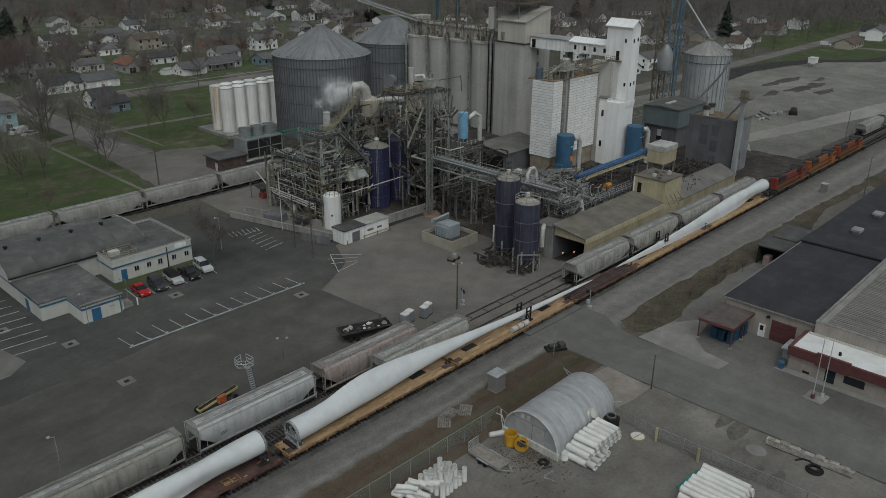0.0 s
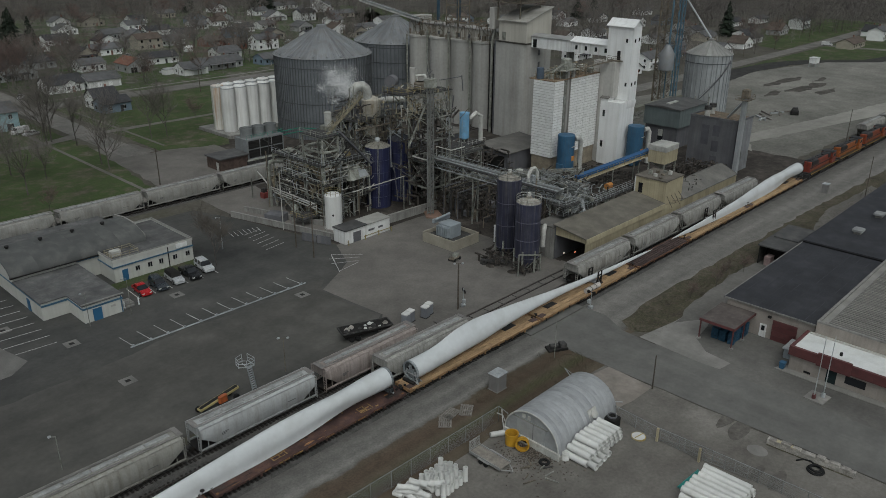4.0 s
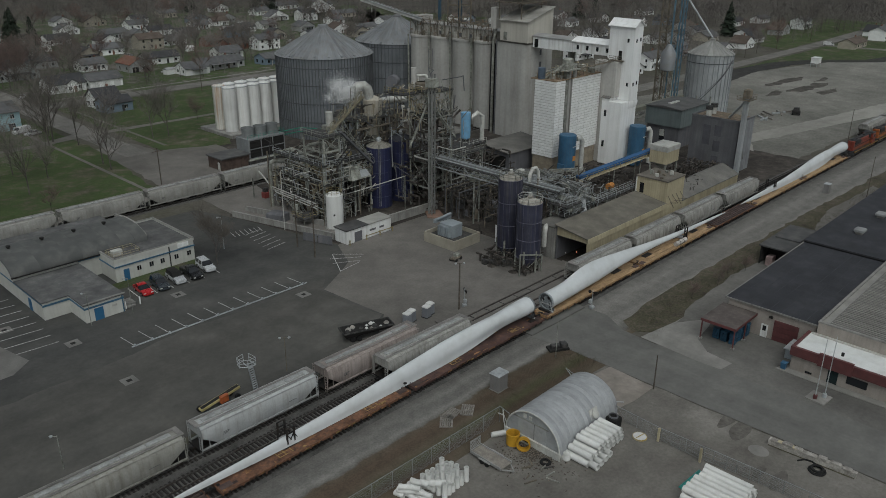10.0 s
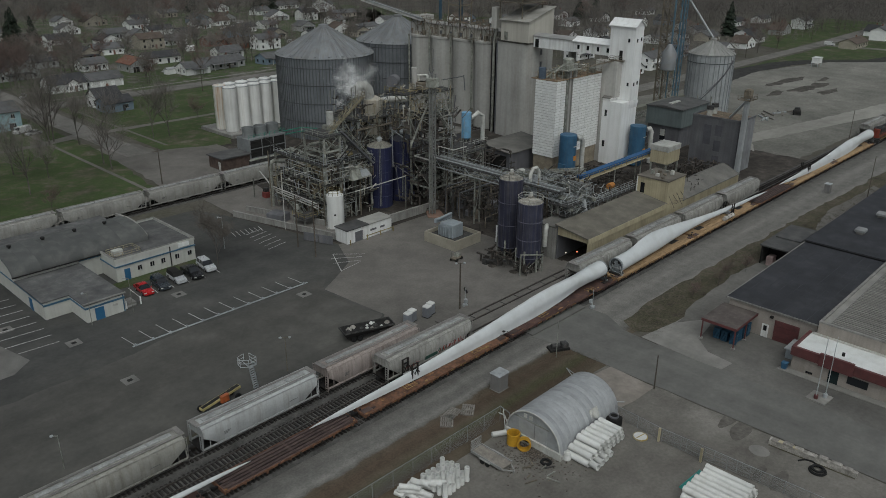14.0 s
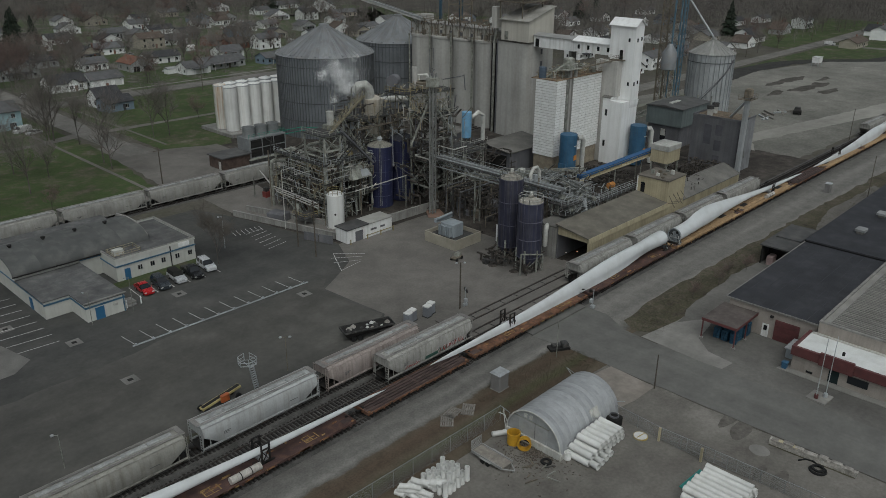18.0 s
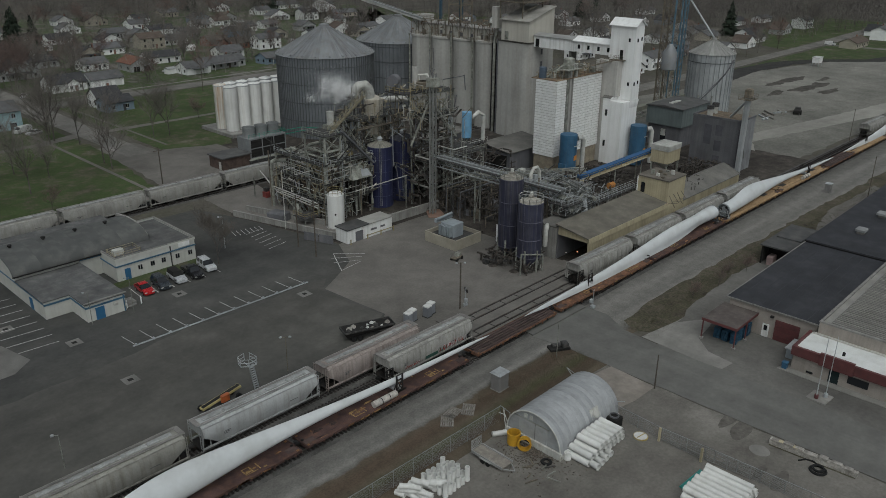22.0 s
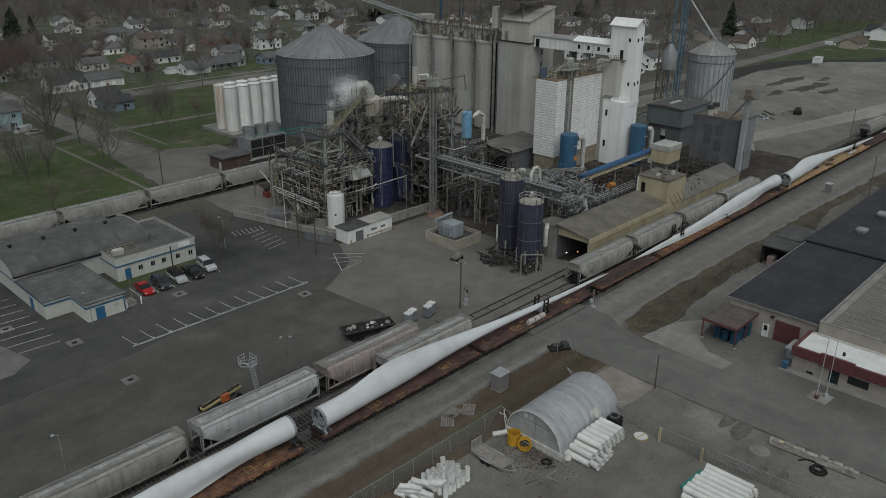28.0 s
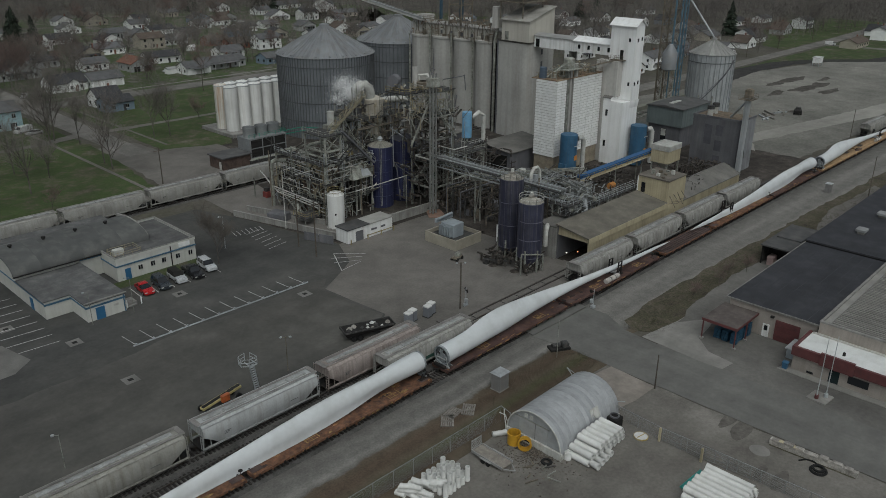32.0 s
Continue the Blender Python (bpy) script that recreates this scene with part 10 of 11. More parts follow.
def house(x, y, rz, w, d, h, wall, roof, ridge="x", garage=0, pitch=.42, porch=False, storeys=1):
    """A small house, w along its x and d along its y; the street side is -y."""
    ob = thing("house", ("two-storey " if storeys > 1 else "small ") + WN[wall] + " house with a " + RN[roof] + " gable roof", "house", "town houses", at=T(x, y, .04, rz))
    part("wall", G().box(-w / 2, -d / 2, 0, w / 2, d / 2, h), WALLS[wall], ob)
    if ridge == "x":
        r = d / 2 * pitch
        for s in (-1, 1):
            part("roof_slope", G().extrude_x([(s * (d / 2 + .45), h - .2), (0, h + r), (0, h + r + .16), (s * (d / 2 + .5), h - .05)][::s], -w / 2 - .4, w / 2 + .4), ROOFS[roof], ob)
        for s in (-1, 1):
            part("gable", G().extrude_x([(-d / 2, h), (d / 2, h), (0, h + r - .05)], min(s * w / 2, s * (w / 2 - .15)), max(s * w / 2, s * (w / 2 - .15))), WALLS[wall], ob)
    else:
        r = w / 2 * pitch
        for s in (-1, 1):
            part("roof_slope", G().extrude_y([(s * (w / 2 + .45), h - .2), (0, h + r), (0, h + r + .16), (s * (w / 2 + .5), h - .05)][::s], -d / 2 - .4, d / 2 + .4), ROOFS[roof], ob)
        for s in (-1, 1):
            part("gable", G().extrude_y([(-w / 2, h), (w / 2, h), (0, h + r - .05)], min(s * d / 2, s * (d / 2 - .15)), max(s * d / 2, s * (d / 2 - .15))), WALLS[wall], ob)
    for st in range(storeys):
        z = .9 + st * 2.7
        n = max(2, int(w / 3.6))
        for k in range(n):
            if garage and st == 0:
                break
            xx = -w / 2 + w * (k + .5) / n
            wd = part("window", G().box(xx - .5, -d / 2 - .04, z, xx + .5, -d / 2 + .02, z + 1.2), window_dark, ob)
            if y < 312 and x < 140:
                part("window_trim", G().box(xx - .62, -d / 2 - .07, z - .12, xx + .62, -d / 2 - .03, z).box(xx - .62, -d / 2 - .07, z + 1.2, xx + .62, -d / 2 - .03, z + 1.3).box(xx - .04, -d / 2 - .07, z, xx + .04, -d / 2 - .03, z + 1.2), MATS["trim_white"], wd)
        for k in range(2 if math.hypot(x, y) < 430 else 0):
            yy = -d / 4 + k * d / 2
            part("window", G().box(-w / 2 - .04, yy - .45, z, -w / 2 + .02, yy + .45, z + 1.2), window_dark, ob)
    for k in range(garage):
        xx = -w / 2 + w * (k + .5) / garage
        part("garage_door", G().box(xx - 1.35, -d / 2 - .05, 0, xx + 1.35, -d / 2 + .02, 2.2), MATS["trim_white"] if wall != 1 else dark_void, ob)
    if not garage:
        part("door", G().box(w * .1, -d / 2 - .05, 0, w * .1 + .95, -d / 2 + .02, 2.1), ROOFS[rt.randrange(4)], ob)
        if rt.random() < .5:
            part("chimney", G().box(w * .2, .2, h, w * .2 + .6, .8, h + r + .9), WALLS[3], ob)
    if porch:
        part("porch_roof", G().hexa([(-w * .3, -d / 2 - 2, 2.3), (w * .3, -d / 2 - 2, 2.3), (w * .3, -d / 2, 2.7), (-w * .3, -d / 2, 2.7), (-w * .3, -d / 2 - 2, 2.45), (w * .3, -d / 2 - 2, 2.45), (w * .3, -d / 2, 2.85), (-w * .3, -d / 2, 2.85)]), ROOFS[roof], ob)
        for s in (-1, 1):
            part("porch_post", G().box(s * w * .28 - .08, -d / 2 - 1.9, 0, s * w * .28 + .08, -d / 2 - 1.75, 2.3), MATS["trim_white"], ob)
    return ob


house(114.2, 305.4, 2, 13.4, 9, 3.1, 0, 0, "x", 0, .62)
house(128.6, 305, 2, 12.8, 8.6, 3.0, 0, 1, "x", 3, .52)
house(115.6, 301.6, 2, 4, 3.4, 3.2, 0, 0, "y", 0, .7)
house(112.4, 259.4, 2, 9.6, 7, 3.0, 4, 0, "x", 0, .5)
house(112.8, 268, 2, 8.6, 7.4, 3.6, 0, 0, "x", 0, .75, True)
house(154, 330, 2, 9.5, 12, 3.4, 1, 3, "y", 2, .5)
house(76, 258, 2, 9, 10, 5.6, 5, 1, "x", 0, .45, False, 2)
HOUSES = [(172, 342, 17, 9, 0, 0), (190, 388, 14, 10, 2, 2), (180, 413, 12, 10, 0, 0), (205, 393, 15, 9, 0, 1), (224, 471, 13, 10, 0, 1), (221, 437, 16, 9, 0, 0), (226, 416, 12, 9, 1, 0), (183, 311, 24, 9, 1, 1),
          (168, 306, 12, 9, 0, 1), (146, 414, 11, 8, 0, 1), (110, 343, 18, 10, 1, 0), (221, 358, 12, 10, 3, 2), (263, 415, 14, 9, 0, 0), (282, 419, 12, 8, 0, 1), (252, 446, 12, 9, 0, 1), (283, 467, 12, 10, 1, 2),
          (326, 491, 13, 10, 0, 1), (313, 453, 16, 9, 0, 1), (328, 440, 14, 9, 0, 0), (366, 478, 30, 9, 0, 1), (352, 388, 12, 9, 0, 1), (338, 346, 11, 9, 0, 1), (358, 440, 22, 9, 2, 1), (184, 473, 13, 9, 0, 1),
          (198, 516, 12, 9, 0, 1), (128, 365, 14, 9, 1, 0), (219, 375, 12, 9, 3, 2), (232, 347, 14, 9, 0, 1), (316, 529, 13, 9, 0, 1), (362, 516, 30, 10, 0, 1), (258, 376, 12, 8, 2, 0), (262, 345, 13, 9, 0, 0),
          (292, 395, 12, 9, 1, 1), (300, 372, 14, 9, 0, 2), (146, 445, 12, 9, 0, 0), (120, 430, 13, 9, 1, 1), (152, 372, 13, 8, 2, 0), (240, 500, 12, 9, 0, 0), (270, 520, 14, 9, 2, 1), (390, 500, 12, 9, 0, 1),
          (397, 220, 13, 9, 0, 1), (404, 210, 11, 8, 1, 0), (319, 178, 15, 9, 0, 1), (462, 269, 12, 9, 0, 1), (448, 222, 13, 9, 1, 0), (414, 178, 14, 9, 0, 2), (438, 184, 16, 10, 0, 0), (487, 188, 16, 9, 1, 2),
          (526, 190, 15, 9, 0, 1), (458, 137, 22, 9, 2, 2), (503, 137, 16, 9, 0, 1), (540, 222, 16, 8, 0, 1), (362, 188, 10, 8, 4, 1), (530, 304, 14, 9, 0, 1), (340, 205, 14, 9, 0, 0), (300, 176, 10, 8, 0, 1), (480, 115, 12, 9, 2, 1),
          (430, 300, 13, 9, 0, 1), (400, 320, 14, 9, 1, 0), (460, 330, 12, 9, 0, 1), (380, 350, 13, 9, 0, 2), (520, 145, 14, 9, 0, 0)]
rh = random.Random(77)
while len(HOUSES) < 108:
    a, dist = radians(43.67 + rh.uniform(-32, 32)), rh.uniform(350, 560)
    x, y = dist * math.cos(a), dist * math.sin(a)
    if x < 101 or y < 296 and x < 310 or y < 170 or 270 < y < 294 or (345 < x < 430 and 360 < y < 470) or any(math.hypot(x - q[0], y - q[1]) < 17 for q in HOUSES):
        continue
    HOUSES.append((x, y, rh.uniform(11, 16), rh.uniform(8, 10), rh.choice((0, 0, 0, 0, 1, 2, 4)), rh.choice((0, 0, 1, 1, 2))))
for k, (x, y, w, d, wl, rf) in enumerate(HOUSES):
    two, w, d = rt.random() < .16, w * .92, d * .94
    house(x, y, rt.uniform(-3, 5), w, d, 5.2 if two else 2.9, wl, rf, "y" if rt.random() < .3 else "x", 1 if rt.random() < .12 else 0, .5, rt.random() < .3, 2 if two else 1)
for x, y in ((160, 311), (165, 311.5), (142, 352), (118, 350), (200, 365), (245, 400), (280, 445)):
    s = thing("garden_shed", "small pale garden shed behind a house", "shed", "garden sheds", at=T(x, y, .04, rt.uniform(-8, 8)))
    part("wall", G().box(-2, -1.4, 0, 2, 1.4, 2.0), WALLS[0], s)
    part("roof", G().extrude_x([(-1.6, 2.0), (1.6, 2.0), (0, 2.8)], -2.1, 2.1), WALLS[rt.choice((0, 1))], s)
VAN = [(-2.7, .4), (2.6, .4), (2.65, 1.2), (2.6, 2.0), (-1.0, 2.05), (-1.9, 1.2), (-2.7, 1.0)]
van = car(paint("van_white", (.6, .6, .59)), "white van parked beside the pale blue house", VAN, None, 1.95, "van", (-1.7, 1.6), .36)
part("windscreen", G().hexa([(-1.9, -.85, 1.24), (-1.86, -.85, 1.24), (-1.86, .85, 1.24), (-1.9, .85, 1.24), (-1.1, -.8, 1.95), (-1.02, -.8, 1.95), (-1.02, .8, 1.95), (-1.1, .8, 1.95)]), glass, van)
van.matrix_basis = T(78.5, 247.5, .04, 20)
grey_c = car(paint("pale_grey_car", (.4, .4, .4)), "pale grey car parked along a street", SEDAN, SEDAN_C)
grey_c.matrix_basis = T(98, 301, .06, 60)
for x, y, r in ((161, 315, 5), (240, 340, 0), (252, 352, 95), (170, 368, 30), (300, 410, 10), (126, 372, 40), (205, 345, 0), (430, 190, 10), (455, 148, 95), (118, 306, 80), (80, 243, 10), (260, 430, 0)):
    copy_thing(rt.choice((grey_c, van)), T(x, y, .05, r))

# ---- trees ----
bark = mat("bark", (.105, .094, .084), .95, var=.25, scale=1.5)
twig_brown = mat("twigs_brown", (.175, .158, .143), .95, var=.2, scale=.8, bump=0)
twig_red = mat("twigs_red", (.16, .118, .105), .95, var=.2, scale=.8, bump=0)
twig_green = mat("needles", (.024, .034, .022), .9, var=.35, scale=.8, bump=0)


def limb(g, p, q, r0, r1):
    p, q = Vector(p), Vector(q)
    d = (q - p).normalized()
    u = d.orthogonal().normalized()
    w = d.cross(u)
    a = [u, u * -.5 + w * .87, u * -.5 - w * .87]
    g.add([p + v * r0 for v in a] + [q + v * r1 for v in a], [(0, 1, 4, 3), (1, 2, 5, 4), (2, 0, 3, 5)], True)


def bare_tree(seed, h, spread, dense, tw):
    """Returns trunk-and-limb and twig meshes of one leafless tree."""
    r = random.Random(seed)
    lm, tg_ = G(), G()

    def grow(p, d, L, rad, lev):
        q = p + d * L
        limb(lm if lev < 3 else tg_, p, q, rad, rad * (.4 if lev == 0 else .6))
        if lev == 4:
            for _ in range(dense):
                b = p.lerp(q, r.uniform(.1, 1))
                e = (d * .8 + Vector((r.uniform(-1, 1), r.uniform(-1, 1), r.uniform(-.3, .9)))).normalized() * L * r.uniform(.7, 1.7)
                side = e.orthogonal().normalized() * r.uniform(.007, .017)
                tg_.add([b - side, b + side, b + e], [(0, 1, 2)])
            return
        for k in range((7, 4, 4, 2)[lev]):
            nd = (d * .8 + Vector((r.uniform(-1, 1), r.uniform(-1, 1), r.uniform(-.1, .7))) * spread * (1.1 if lev == 0 else 1)).normalized()
            at = .3 + .7 * (k + r.random()) / 7 if lev == 0 else r.uniform(.4, 1)
            grow(p.lerp(q, at), nd, L * (r.uniform(.42, .58) if lev == 0 else r.uniform(.6, .86)), rad * (.5 if lev == 0 else .55), lev + 1)

    grow(Vector((0, 0, 0)), Vector((r.uniform(-.05, .05), r.uniform(-.05, .05), 1)).normalized(), h * .58, h * .014, 0)
    return lm.mesh("trunk", bark), tg_.mesh("crown", tw)


def conifer(seed, h):
    r = random.Random(seed)
    t, c = G(), G()
    t.cyl((0, 0, 0), (0, 0, h * .95), h * .018, .03, n=7)
    for k in range(560):
        z = h * (.1 + .9 * r.random() ** 1.3)
        R = (h - z) * .32 * r.uniform(.4, 1.15) + .3
        a = r.uniform(0, 6.283)
        p = Vector((R * .25 * math.cos(a), R * .25 * math.sin(a), z + .2))
        q = Vector((R * math.cos(a), R * math.sin(a), z - R * .25))
        s = Vector((-math.sin(a), math.cos(a), 0)) * R * .24
        c.add([p, q - s, q + Vector((0, 0, -.25)), q + s], [(0, 1, 2), (0, 2, 3)])
    return t.mesh("trunk", bark), c.mesh("crown", twig_green)


KINDS = [bare_tree(1, 13, .8, 9, twig_brown), bare_tree(2, 15, .7, 9, twig_brown), bare_tree(3, 11, .85, 10, twig_red), bare_tree(4, 17, .68, 9, twig_brown), bare_tree(5, 13, .82, 10, twig_red)]
KINDS.append(bare_tree(6, 9.5, 1.05, 12, mat("twigs_dark", (.105, .093, .08), .95, var=.2, scale=.8, bump=0)))
PINES = [conifer(8, 14), conifer(9, 18)]


def tree(x, y, kind, s=1.0, pine=False):
    src = (PINES if pine else KINDS)[kind]
    name = ["bare tree with a spreading grey-brown crown", "tall bare tree with upright limbs", "small bare tree with reddish budding twigs", "large bare tree above the houses", "bare tree with dense reddish twigs", "gnarled round bare tree beside the parked cars"][kind] if not pine else "dark green spruce tree among the houses"
    t = tagged(new("tree", src[0]), name, "tree", "town trees" if y > 160 else "plant trees")
    t.matrix_basis = pose(x, y, 0, 0, 0, rt.uniform(0, 360))
    part("crown", src[1], None, t)
    t.scale = (s, s, s * rt.uniform(.9, 1.1))
    return t


for x, y, k, s in ((66.4, 119.8, 5, .95), (81, 231, 3, 1.1), (81, 199, 1, 1.1), (80, 192, 0, 1.05), (58, 186, 1, .95), (57, 171, 2, .45), (83, 239, 1, 1.0), (120, 351, 4, 1), (200, 315, 3, .9), (211, 341, 1, 1),
                   (193, 346, 0, 1), (180, 335, 4, .8), (398, 163, 0, .8), (425, 164, 2, .8), (205, 318, 3, .9), (190, 322, 1, .9), (77, 226, 0, .8), (125, 228, 2, .6), (78.6, 227.5, 3, 1.15), (84.5, 222, 1, .95), (102.8, 214.5, 1, .95), (107.4, 213.8, 3, .8), (99.8, 317, 4, 1.25), (103, 320, 2, 1.3),
                   (123, 316.5, 3, 1.05), (100, 326, 2, 1.4), (117, 340, 0, 1.2), (108, 336, 4, 1.3), (76, 262, 0, .9), (70, 272, 4, 1.1), (61, 205, 1, .9), (66, 196, 0, .8), (52, 196, 3, .8), (45, 178, 1, .7)):
    tree(x, y, k, s)
for x, y, k, s in ((129, 397, 1, 1.25), (124, 388, 0, 1.1), (122, 402, 1, 1.1), (134, 408, 1, 1.3), (140, 402, 0, 1.2), (330, 500, 1, 1), (340, 512, 0, 1.2), (345, 505, 1, 1), (455, 205, 1, 1.1), (470, 320, 0, 1.2), (478, 312, 1, 1), (300, 540, 1, 1), (305, 548, 0, 1)):
    tree(x, y, k, s, True)
n = 0
while n < 205:
    x, y = rt.uniform(99, 520), rt.uniform(170, 560)
    if math.hypot(x, y) < 290 or (y < 292 and x < 300) or 84 < x < 100 or 270 < y < 290 or (345 < x < 430 and 360 < y < 470):
        continue
    if abs(math.degrees(math.atan2(y, x)) - 43.67) > 34 or any(abs(x - q[0]) < q[2] / 2 + 1.5 and abs(y - q[1]) < q[3] / 2 + 1.5 for q in HOUSES):
        continue
    tree(x, y, rt.randrange(5), rt.uniform(.6, 1.15))
    n += 1
n = 0
while n < 26:
    x, y = rt.uniform(55, 100), rt.uniform(288, 560)
    if 86 < x < 100:
        continue
    tree(x, y, rt.randrange(5), rt.uniform(.7, 1.1))
    n += 1
# far woods, joined
wd = G()
rw = random.Random(13)
for k in range(4200):
    a, dist = radians(43.67 + rw.uniform(-34, 34)), 540 + 600 * rw.random() ** 1.3
    if a > radians(50) and dist < 600 and rw.random() < .6:
        dist += 100
    x, y, h = dist * math.cos(a), dist * math.sin(a), rw.uniform(11, 20)
    limb(wd, (x, y, 0), (x, y, h * .5), .14, .05)
    for j in range(64):
        an, rr, z = rw.uniform(0, 6.28), h * .36 * rw.random() ** .5, h * rw.uniform(.32, 1.0)
        p = Vector((x + rr * math.cos(an) * (1.15 - z / h * .6), y + rr * math.sin(an) * (1.15 - z / h * .6), z))
        e = Vector((rw.uniform(-1, 1), rw.uniform(-1, 1), rw.uniform(.1, 1.4))).normalized() * rw.uniform(1.4, 3.2)
        s = e.orthogonal().normalized() * rw.uniform(.07, .2)
        wd.add([p - s, p + s, p + e], [(0, 1, 2)])
woods_m = mat("woods_grey", (.115, .103, .096), .95, var=.3, scale=.03, bump=0)
solid("far_woods", wd, woods_m, "brown leafless woods closing the far distance", "woods", "", "stuff")
# smaller trees and hedges between the far houses, joined
ft = G()
n = 0
while n < 420:
    a, dist = radians(43.67 + rw.uniform(-33, 33)), rw.uniform(330, 560)
    x, y = dist * math.cos(a), dist * math.sin(a)
    if (y < 292 and x < 300) or y < 165 or 84 < x < 101 or 270 < y < 292 or (345 < x < 430 and 360 < y < 470) or any(abs(x - q[0]) < q[2] / 2 + 1 and abs(y - q[1]) < q[3] / 2 + 3 for q in HOUSES):
        continue
    n += 1
    h = rw.uniform(4, 13)
    limb(ft, (x, y, 0), (x, y, h * .6), .16, .07)
    for j in range(90):
        an, rr, z = rw.uniform(0, 6.28), h * .36 * rw.random() ** .5, h * rw.uniform(.25, 1.0)
        p = Vector((x + rr * math.cos(an) * (1.15 - z / h * .6), y + rr * math.sin(an) * (1.15 - z / h * .6), z))
        e = Vector((rw.uniform(-1, 1), rw.uniform(-1, 1), rw.uniform(.1, 1.4))).normalized() * rw.uniform(.9, 2.2)
        s = e.orthogonal().normalized() * rw.uniform(.03, .1)
        ft.add([p - s, p + s, p + e], [(0, 1, 2)])
solid("town_brush", ft, twig_brown, "grey leafless bushes and small trees among the houses", "bushes", "", "stuff")
# weeds and brush on the verges
br3 = G()
for k in range(4200):
    if rw.random() < .55:
        x = rw.uniform(97, 200)
        y = 51.5 - (x - 97) * .045 + rw.uniform(-2.6, 2.8)
        if (y < 48 and x < 112) or (104 < x < 146 and y < 50.3):
            continue
    else:
        x, y = rw.uniform(66, 86), rw.uniform(50.5, 58)
    hh = rw.uniform(.1, .42) * (1.8 if rw.random() < .06 else 1)
    for j in range(4):
        e = Vector((rw.uniform(-.5, .5), rw.uniform(-.5, .5), 1)).normalized() * hh
        s = e.orthogonal().normalized() * .025
        b = Vector((x + rw.uniform(-.3, .3), y + rw.uniform(-.3, .3), .04))
        br3.add([b - s, b + s, b + e], [(0, 1, 2)])
solid("dry_weeds", br3, mat("dry_weed", (.13, .122, .082), .95, var=.3, bump=0), "dry brown weeds along the verges", "weeds", "", "stuff")
for x, y, s in ((122, 50.5, .35), (131, 49.6, .3), (114, 51.2, .25), (128, 51.5, .28), (148, 48, .3)):
    tree(x, y, 2, s)

# ---- steam from the gooseneck, in rigid puffs of droplets ----
steam_m = mat("steam", (.9, .9, .9), 1.0, var=.02, bump=0, spec=0, rnd=.02)
# seconds; sideways and upward drift of the plume's middle in metres; its spread
PLUME = [(0, 6.2, -1.2, 1.2), (2, 6.6, .4, 1.5), (3.5, 6.0, 2.2, 1.9), (5.5, 6.6, .6, 1.7), (7, 6.0, -1.6, 1.3), (8.5, 5.9, -1.2, 1.2), (10, 5.2, -.4, 1.3), (11.5, 3.2, 2.2, 1.9), (13, 1.4, 2.4, 2.2),
         (14.5, 2.6, 2.3, 2.1), (16.5, 5.4, 3.8, 2.0), (18, 6.8, 3.8, 2.2), (19, 6.8, 3.0, 2.4), (20.5, 9.4, -1.4, 1.6), (22, 8.8, .0, 1.5), (24, 6.0, -.8, 1.4), (25.5, 5.2, -.2, 1.4), (27.5, 3.8, -1.4, 1.5), (30, 5.0, -.4, 1.3), (32, 4.0, -.4, 1.5)]
MOUTH = Vector((109.6, 131.8, 24.0))
rq = random.Random(31)
PUFFS = []
nq = np.random.default_rng(31)


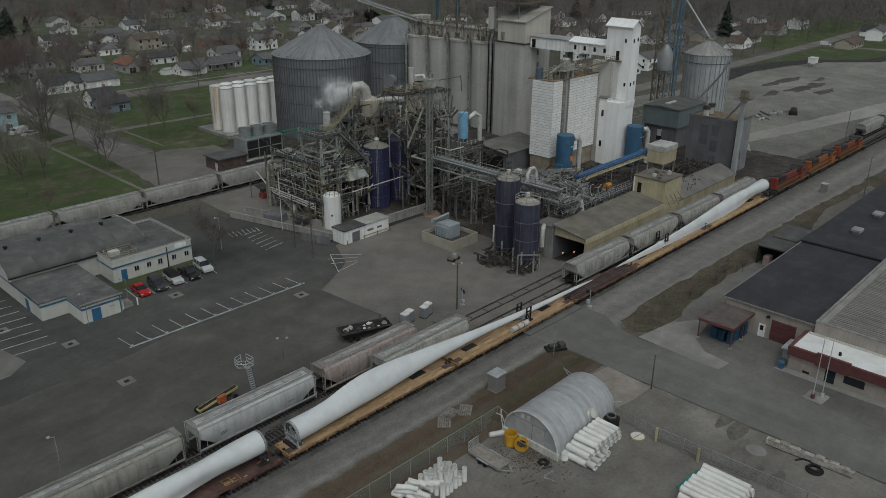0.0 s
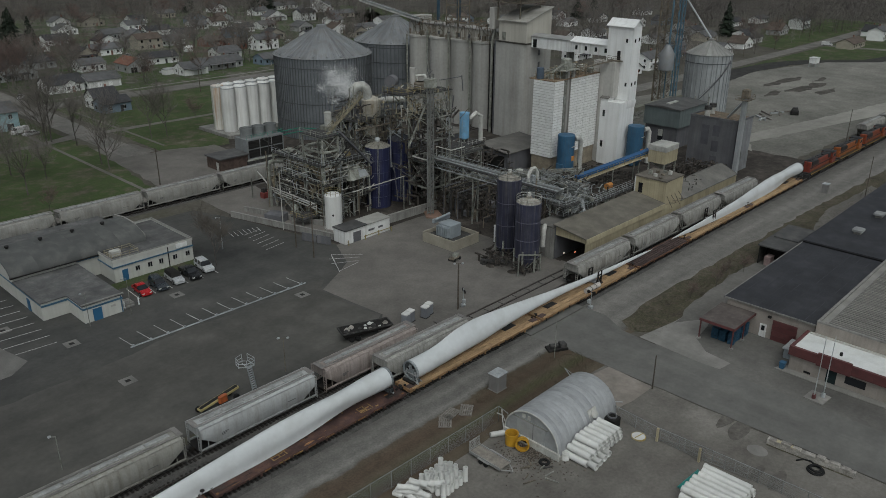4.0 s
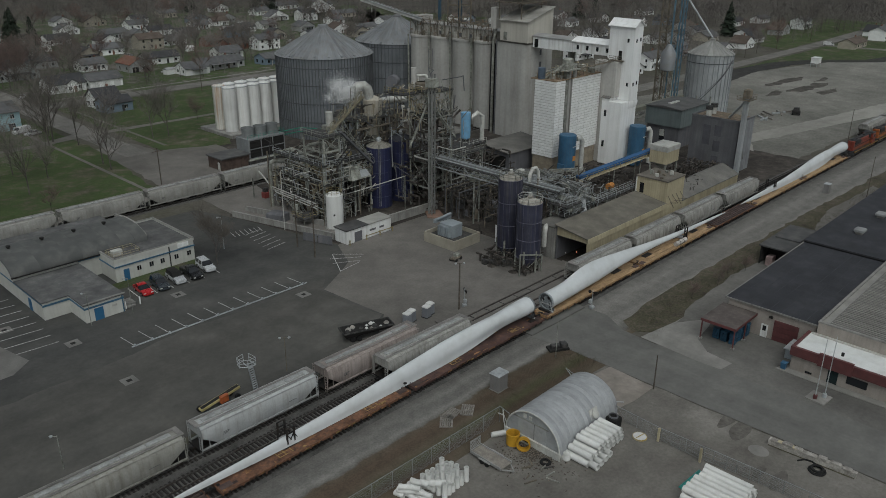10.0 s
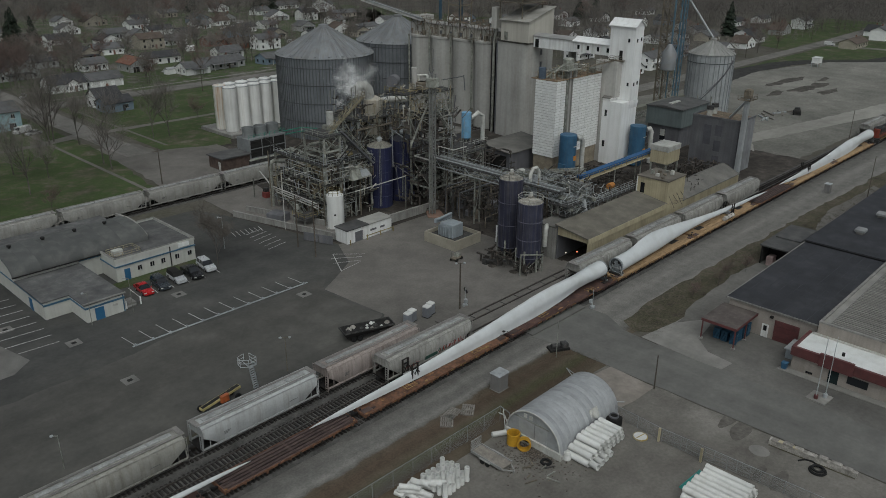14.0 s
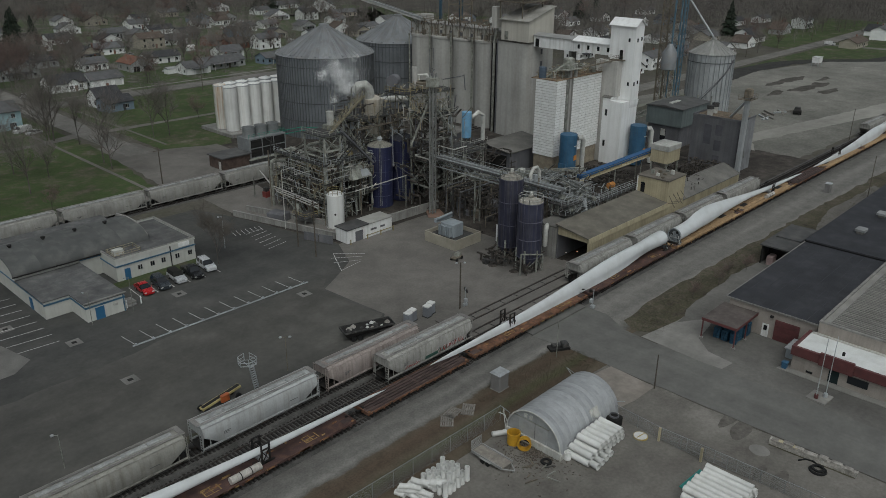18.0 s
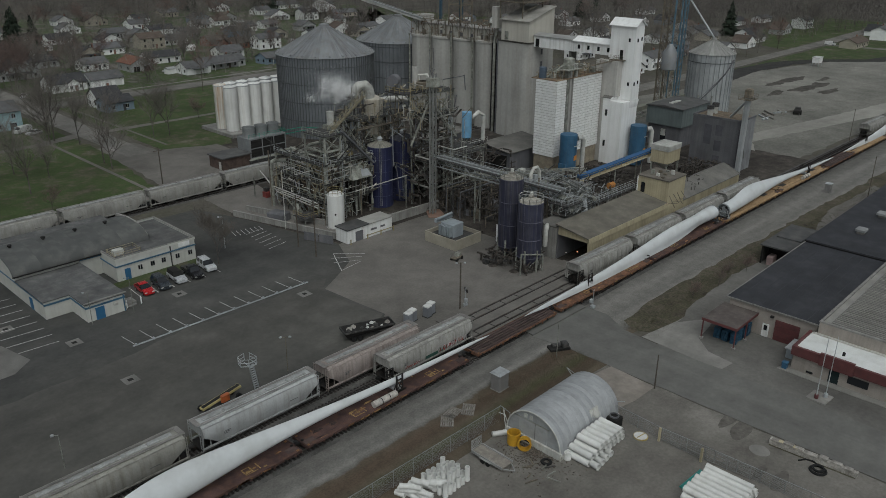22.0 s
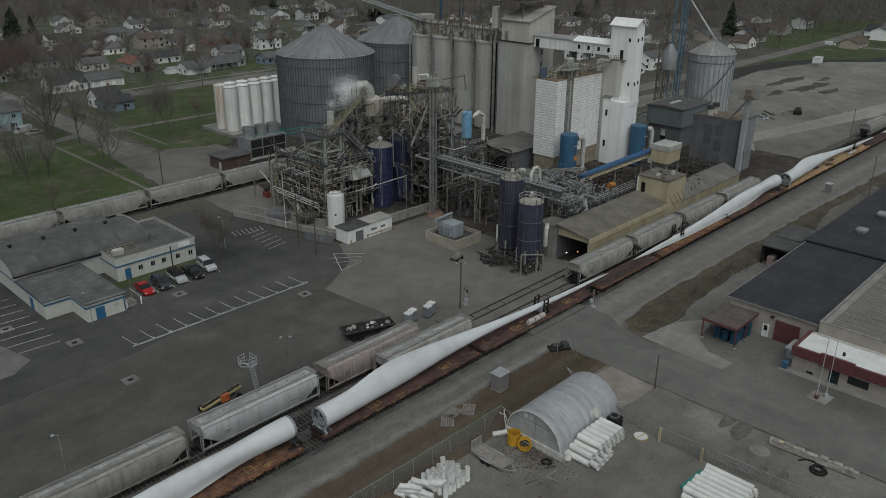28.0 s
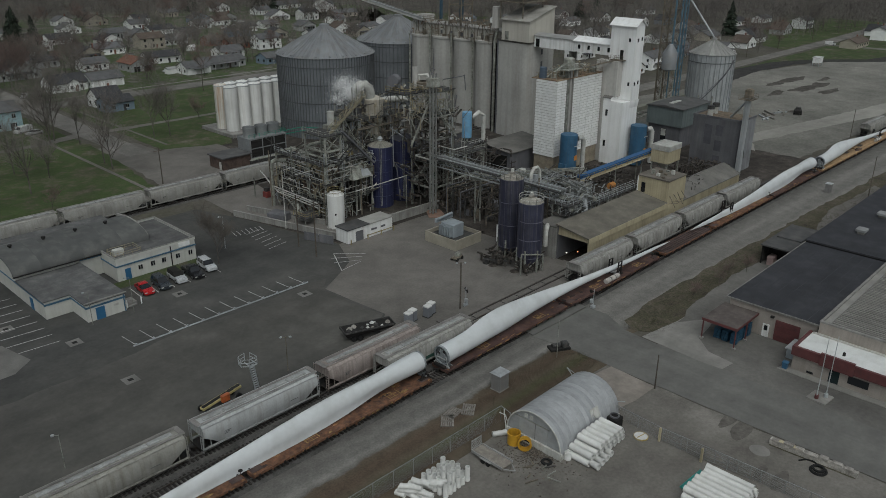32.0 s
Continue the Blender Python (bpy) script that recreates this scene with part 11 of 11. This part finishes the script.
def puff_mesh(sig, n):
    """A cloud of n tiny droplets, thinning outwards, with a few denser knots."""
    knots = nq.normal(0, sig * .8, (7, 3))
    c = knots[nq.integers(0, 7, n)] + nq.normal(0, 1, (n, 3)) * sig * nq.choice([.3, .55, .9], (n, 1)) * (1, 1, .8)
    a = nq.normal(0, 1, (n, 3))
    a /= np.linalg.norm(a, axis=1)[:, None]
    b = np.cross(a, nq.normal(0, 1, (n, 3)))
    b /= np.linalg.norm(b, axis=1)[:, None]
    v = np.stack([c + a * .021, c - a * .012 + b * .017, c - a * .012 - b * .017], 1).reshape(-1, 3)
    me = bpy.data.meshes.new("steam_puff")
    me.from_pydata(v.tolist(), [], np.arange(3 * n).reshape(-1, 3).tolist())
    me.materials.append(steam_m)
    return me


THICK, THIN = [puff_mesh(s, 3900) for s in (.65, .9, 1.2, 1.5)], [puff_mesh(s, 2600) for s in (1.4, 1.9)]
for k in range(34):
    wisp = k > 25
    ob = tagged(new("steam_puff", THIN[k % 2] if wisp else THICK[k % 4]), "drifting white puff of steam from the vent", "steam", "steam puffs", "stuff")
    PUFFS.append((ob, rq.uniform(.3, .8) if wisp else .9 * (k / 25) ** 1.1, [rq.gauss(-.6, 1.2) if wisp else rq.gauss(0, 1), rq.uniform(1.0, 2.4) if wisp else rq.gauss(0, 1.1), rq.gauss(0, 1)], rq.uniform(0, 6.28)))


def puff_at(f, o, ph, t):
    """Where the puff at share f along the plume is at t seconds."""
    for (t0, *a), (t1, *b) in zip(PLUME, PLUME[1:]):
        if t <= t1:
            break
    u = (t - t0) / (t1 - t0)
    side, up, w = (p + (q - p) * u for p, q in zip(a, b))
    side, w = side * .8, w + .6
    f = f + .06 * math.sin(t * 1.1 + ph)
    k, w = 1.4 * f, w * (.4 + .75 * f)
    left = side * k + o[0] * w * .8 + .4 * f * math.sin(t * .9 + ph)
    rise = up * k * (.6 + .4 * f) + o[1] * w * .7 + .4 * f * math.cos(t * .8 + 2 * ph)
    return Matrix.Translation(MOUTH + Vector((-.69 * left, .72 * left, rise)) + Vector((.72, .69, 0)) * o[2] * w * .6) @ pose(0, 0, 0, 20 * math.sin(t * .3 + ph), 0, 30 * math.sin(t * .25 + ph))


# ---- what moves ----
def run(t):
    """Metres the train has gone at t seconds."""
    return 4.74 * t + .01188 * t * t - 7.15e-5 * t ** 3


def motions():
    for ob, x, *way in TRAIN:
        turn = pose(0, 0, 0, 0, 0, 180 if way and way[0] < 0 else 0)
        off = way[1] if len(way) > 1 else 0
        walk(ob, [(t, track_at(x + run(t), off) @ turn) for t in range(0, 33, 4)])
    for ob, f, o, ph in PUFFS:
        walk(ob, [(t, puff_at(f, o, ph, t)) for t in range(0, 33)])


motions()
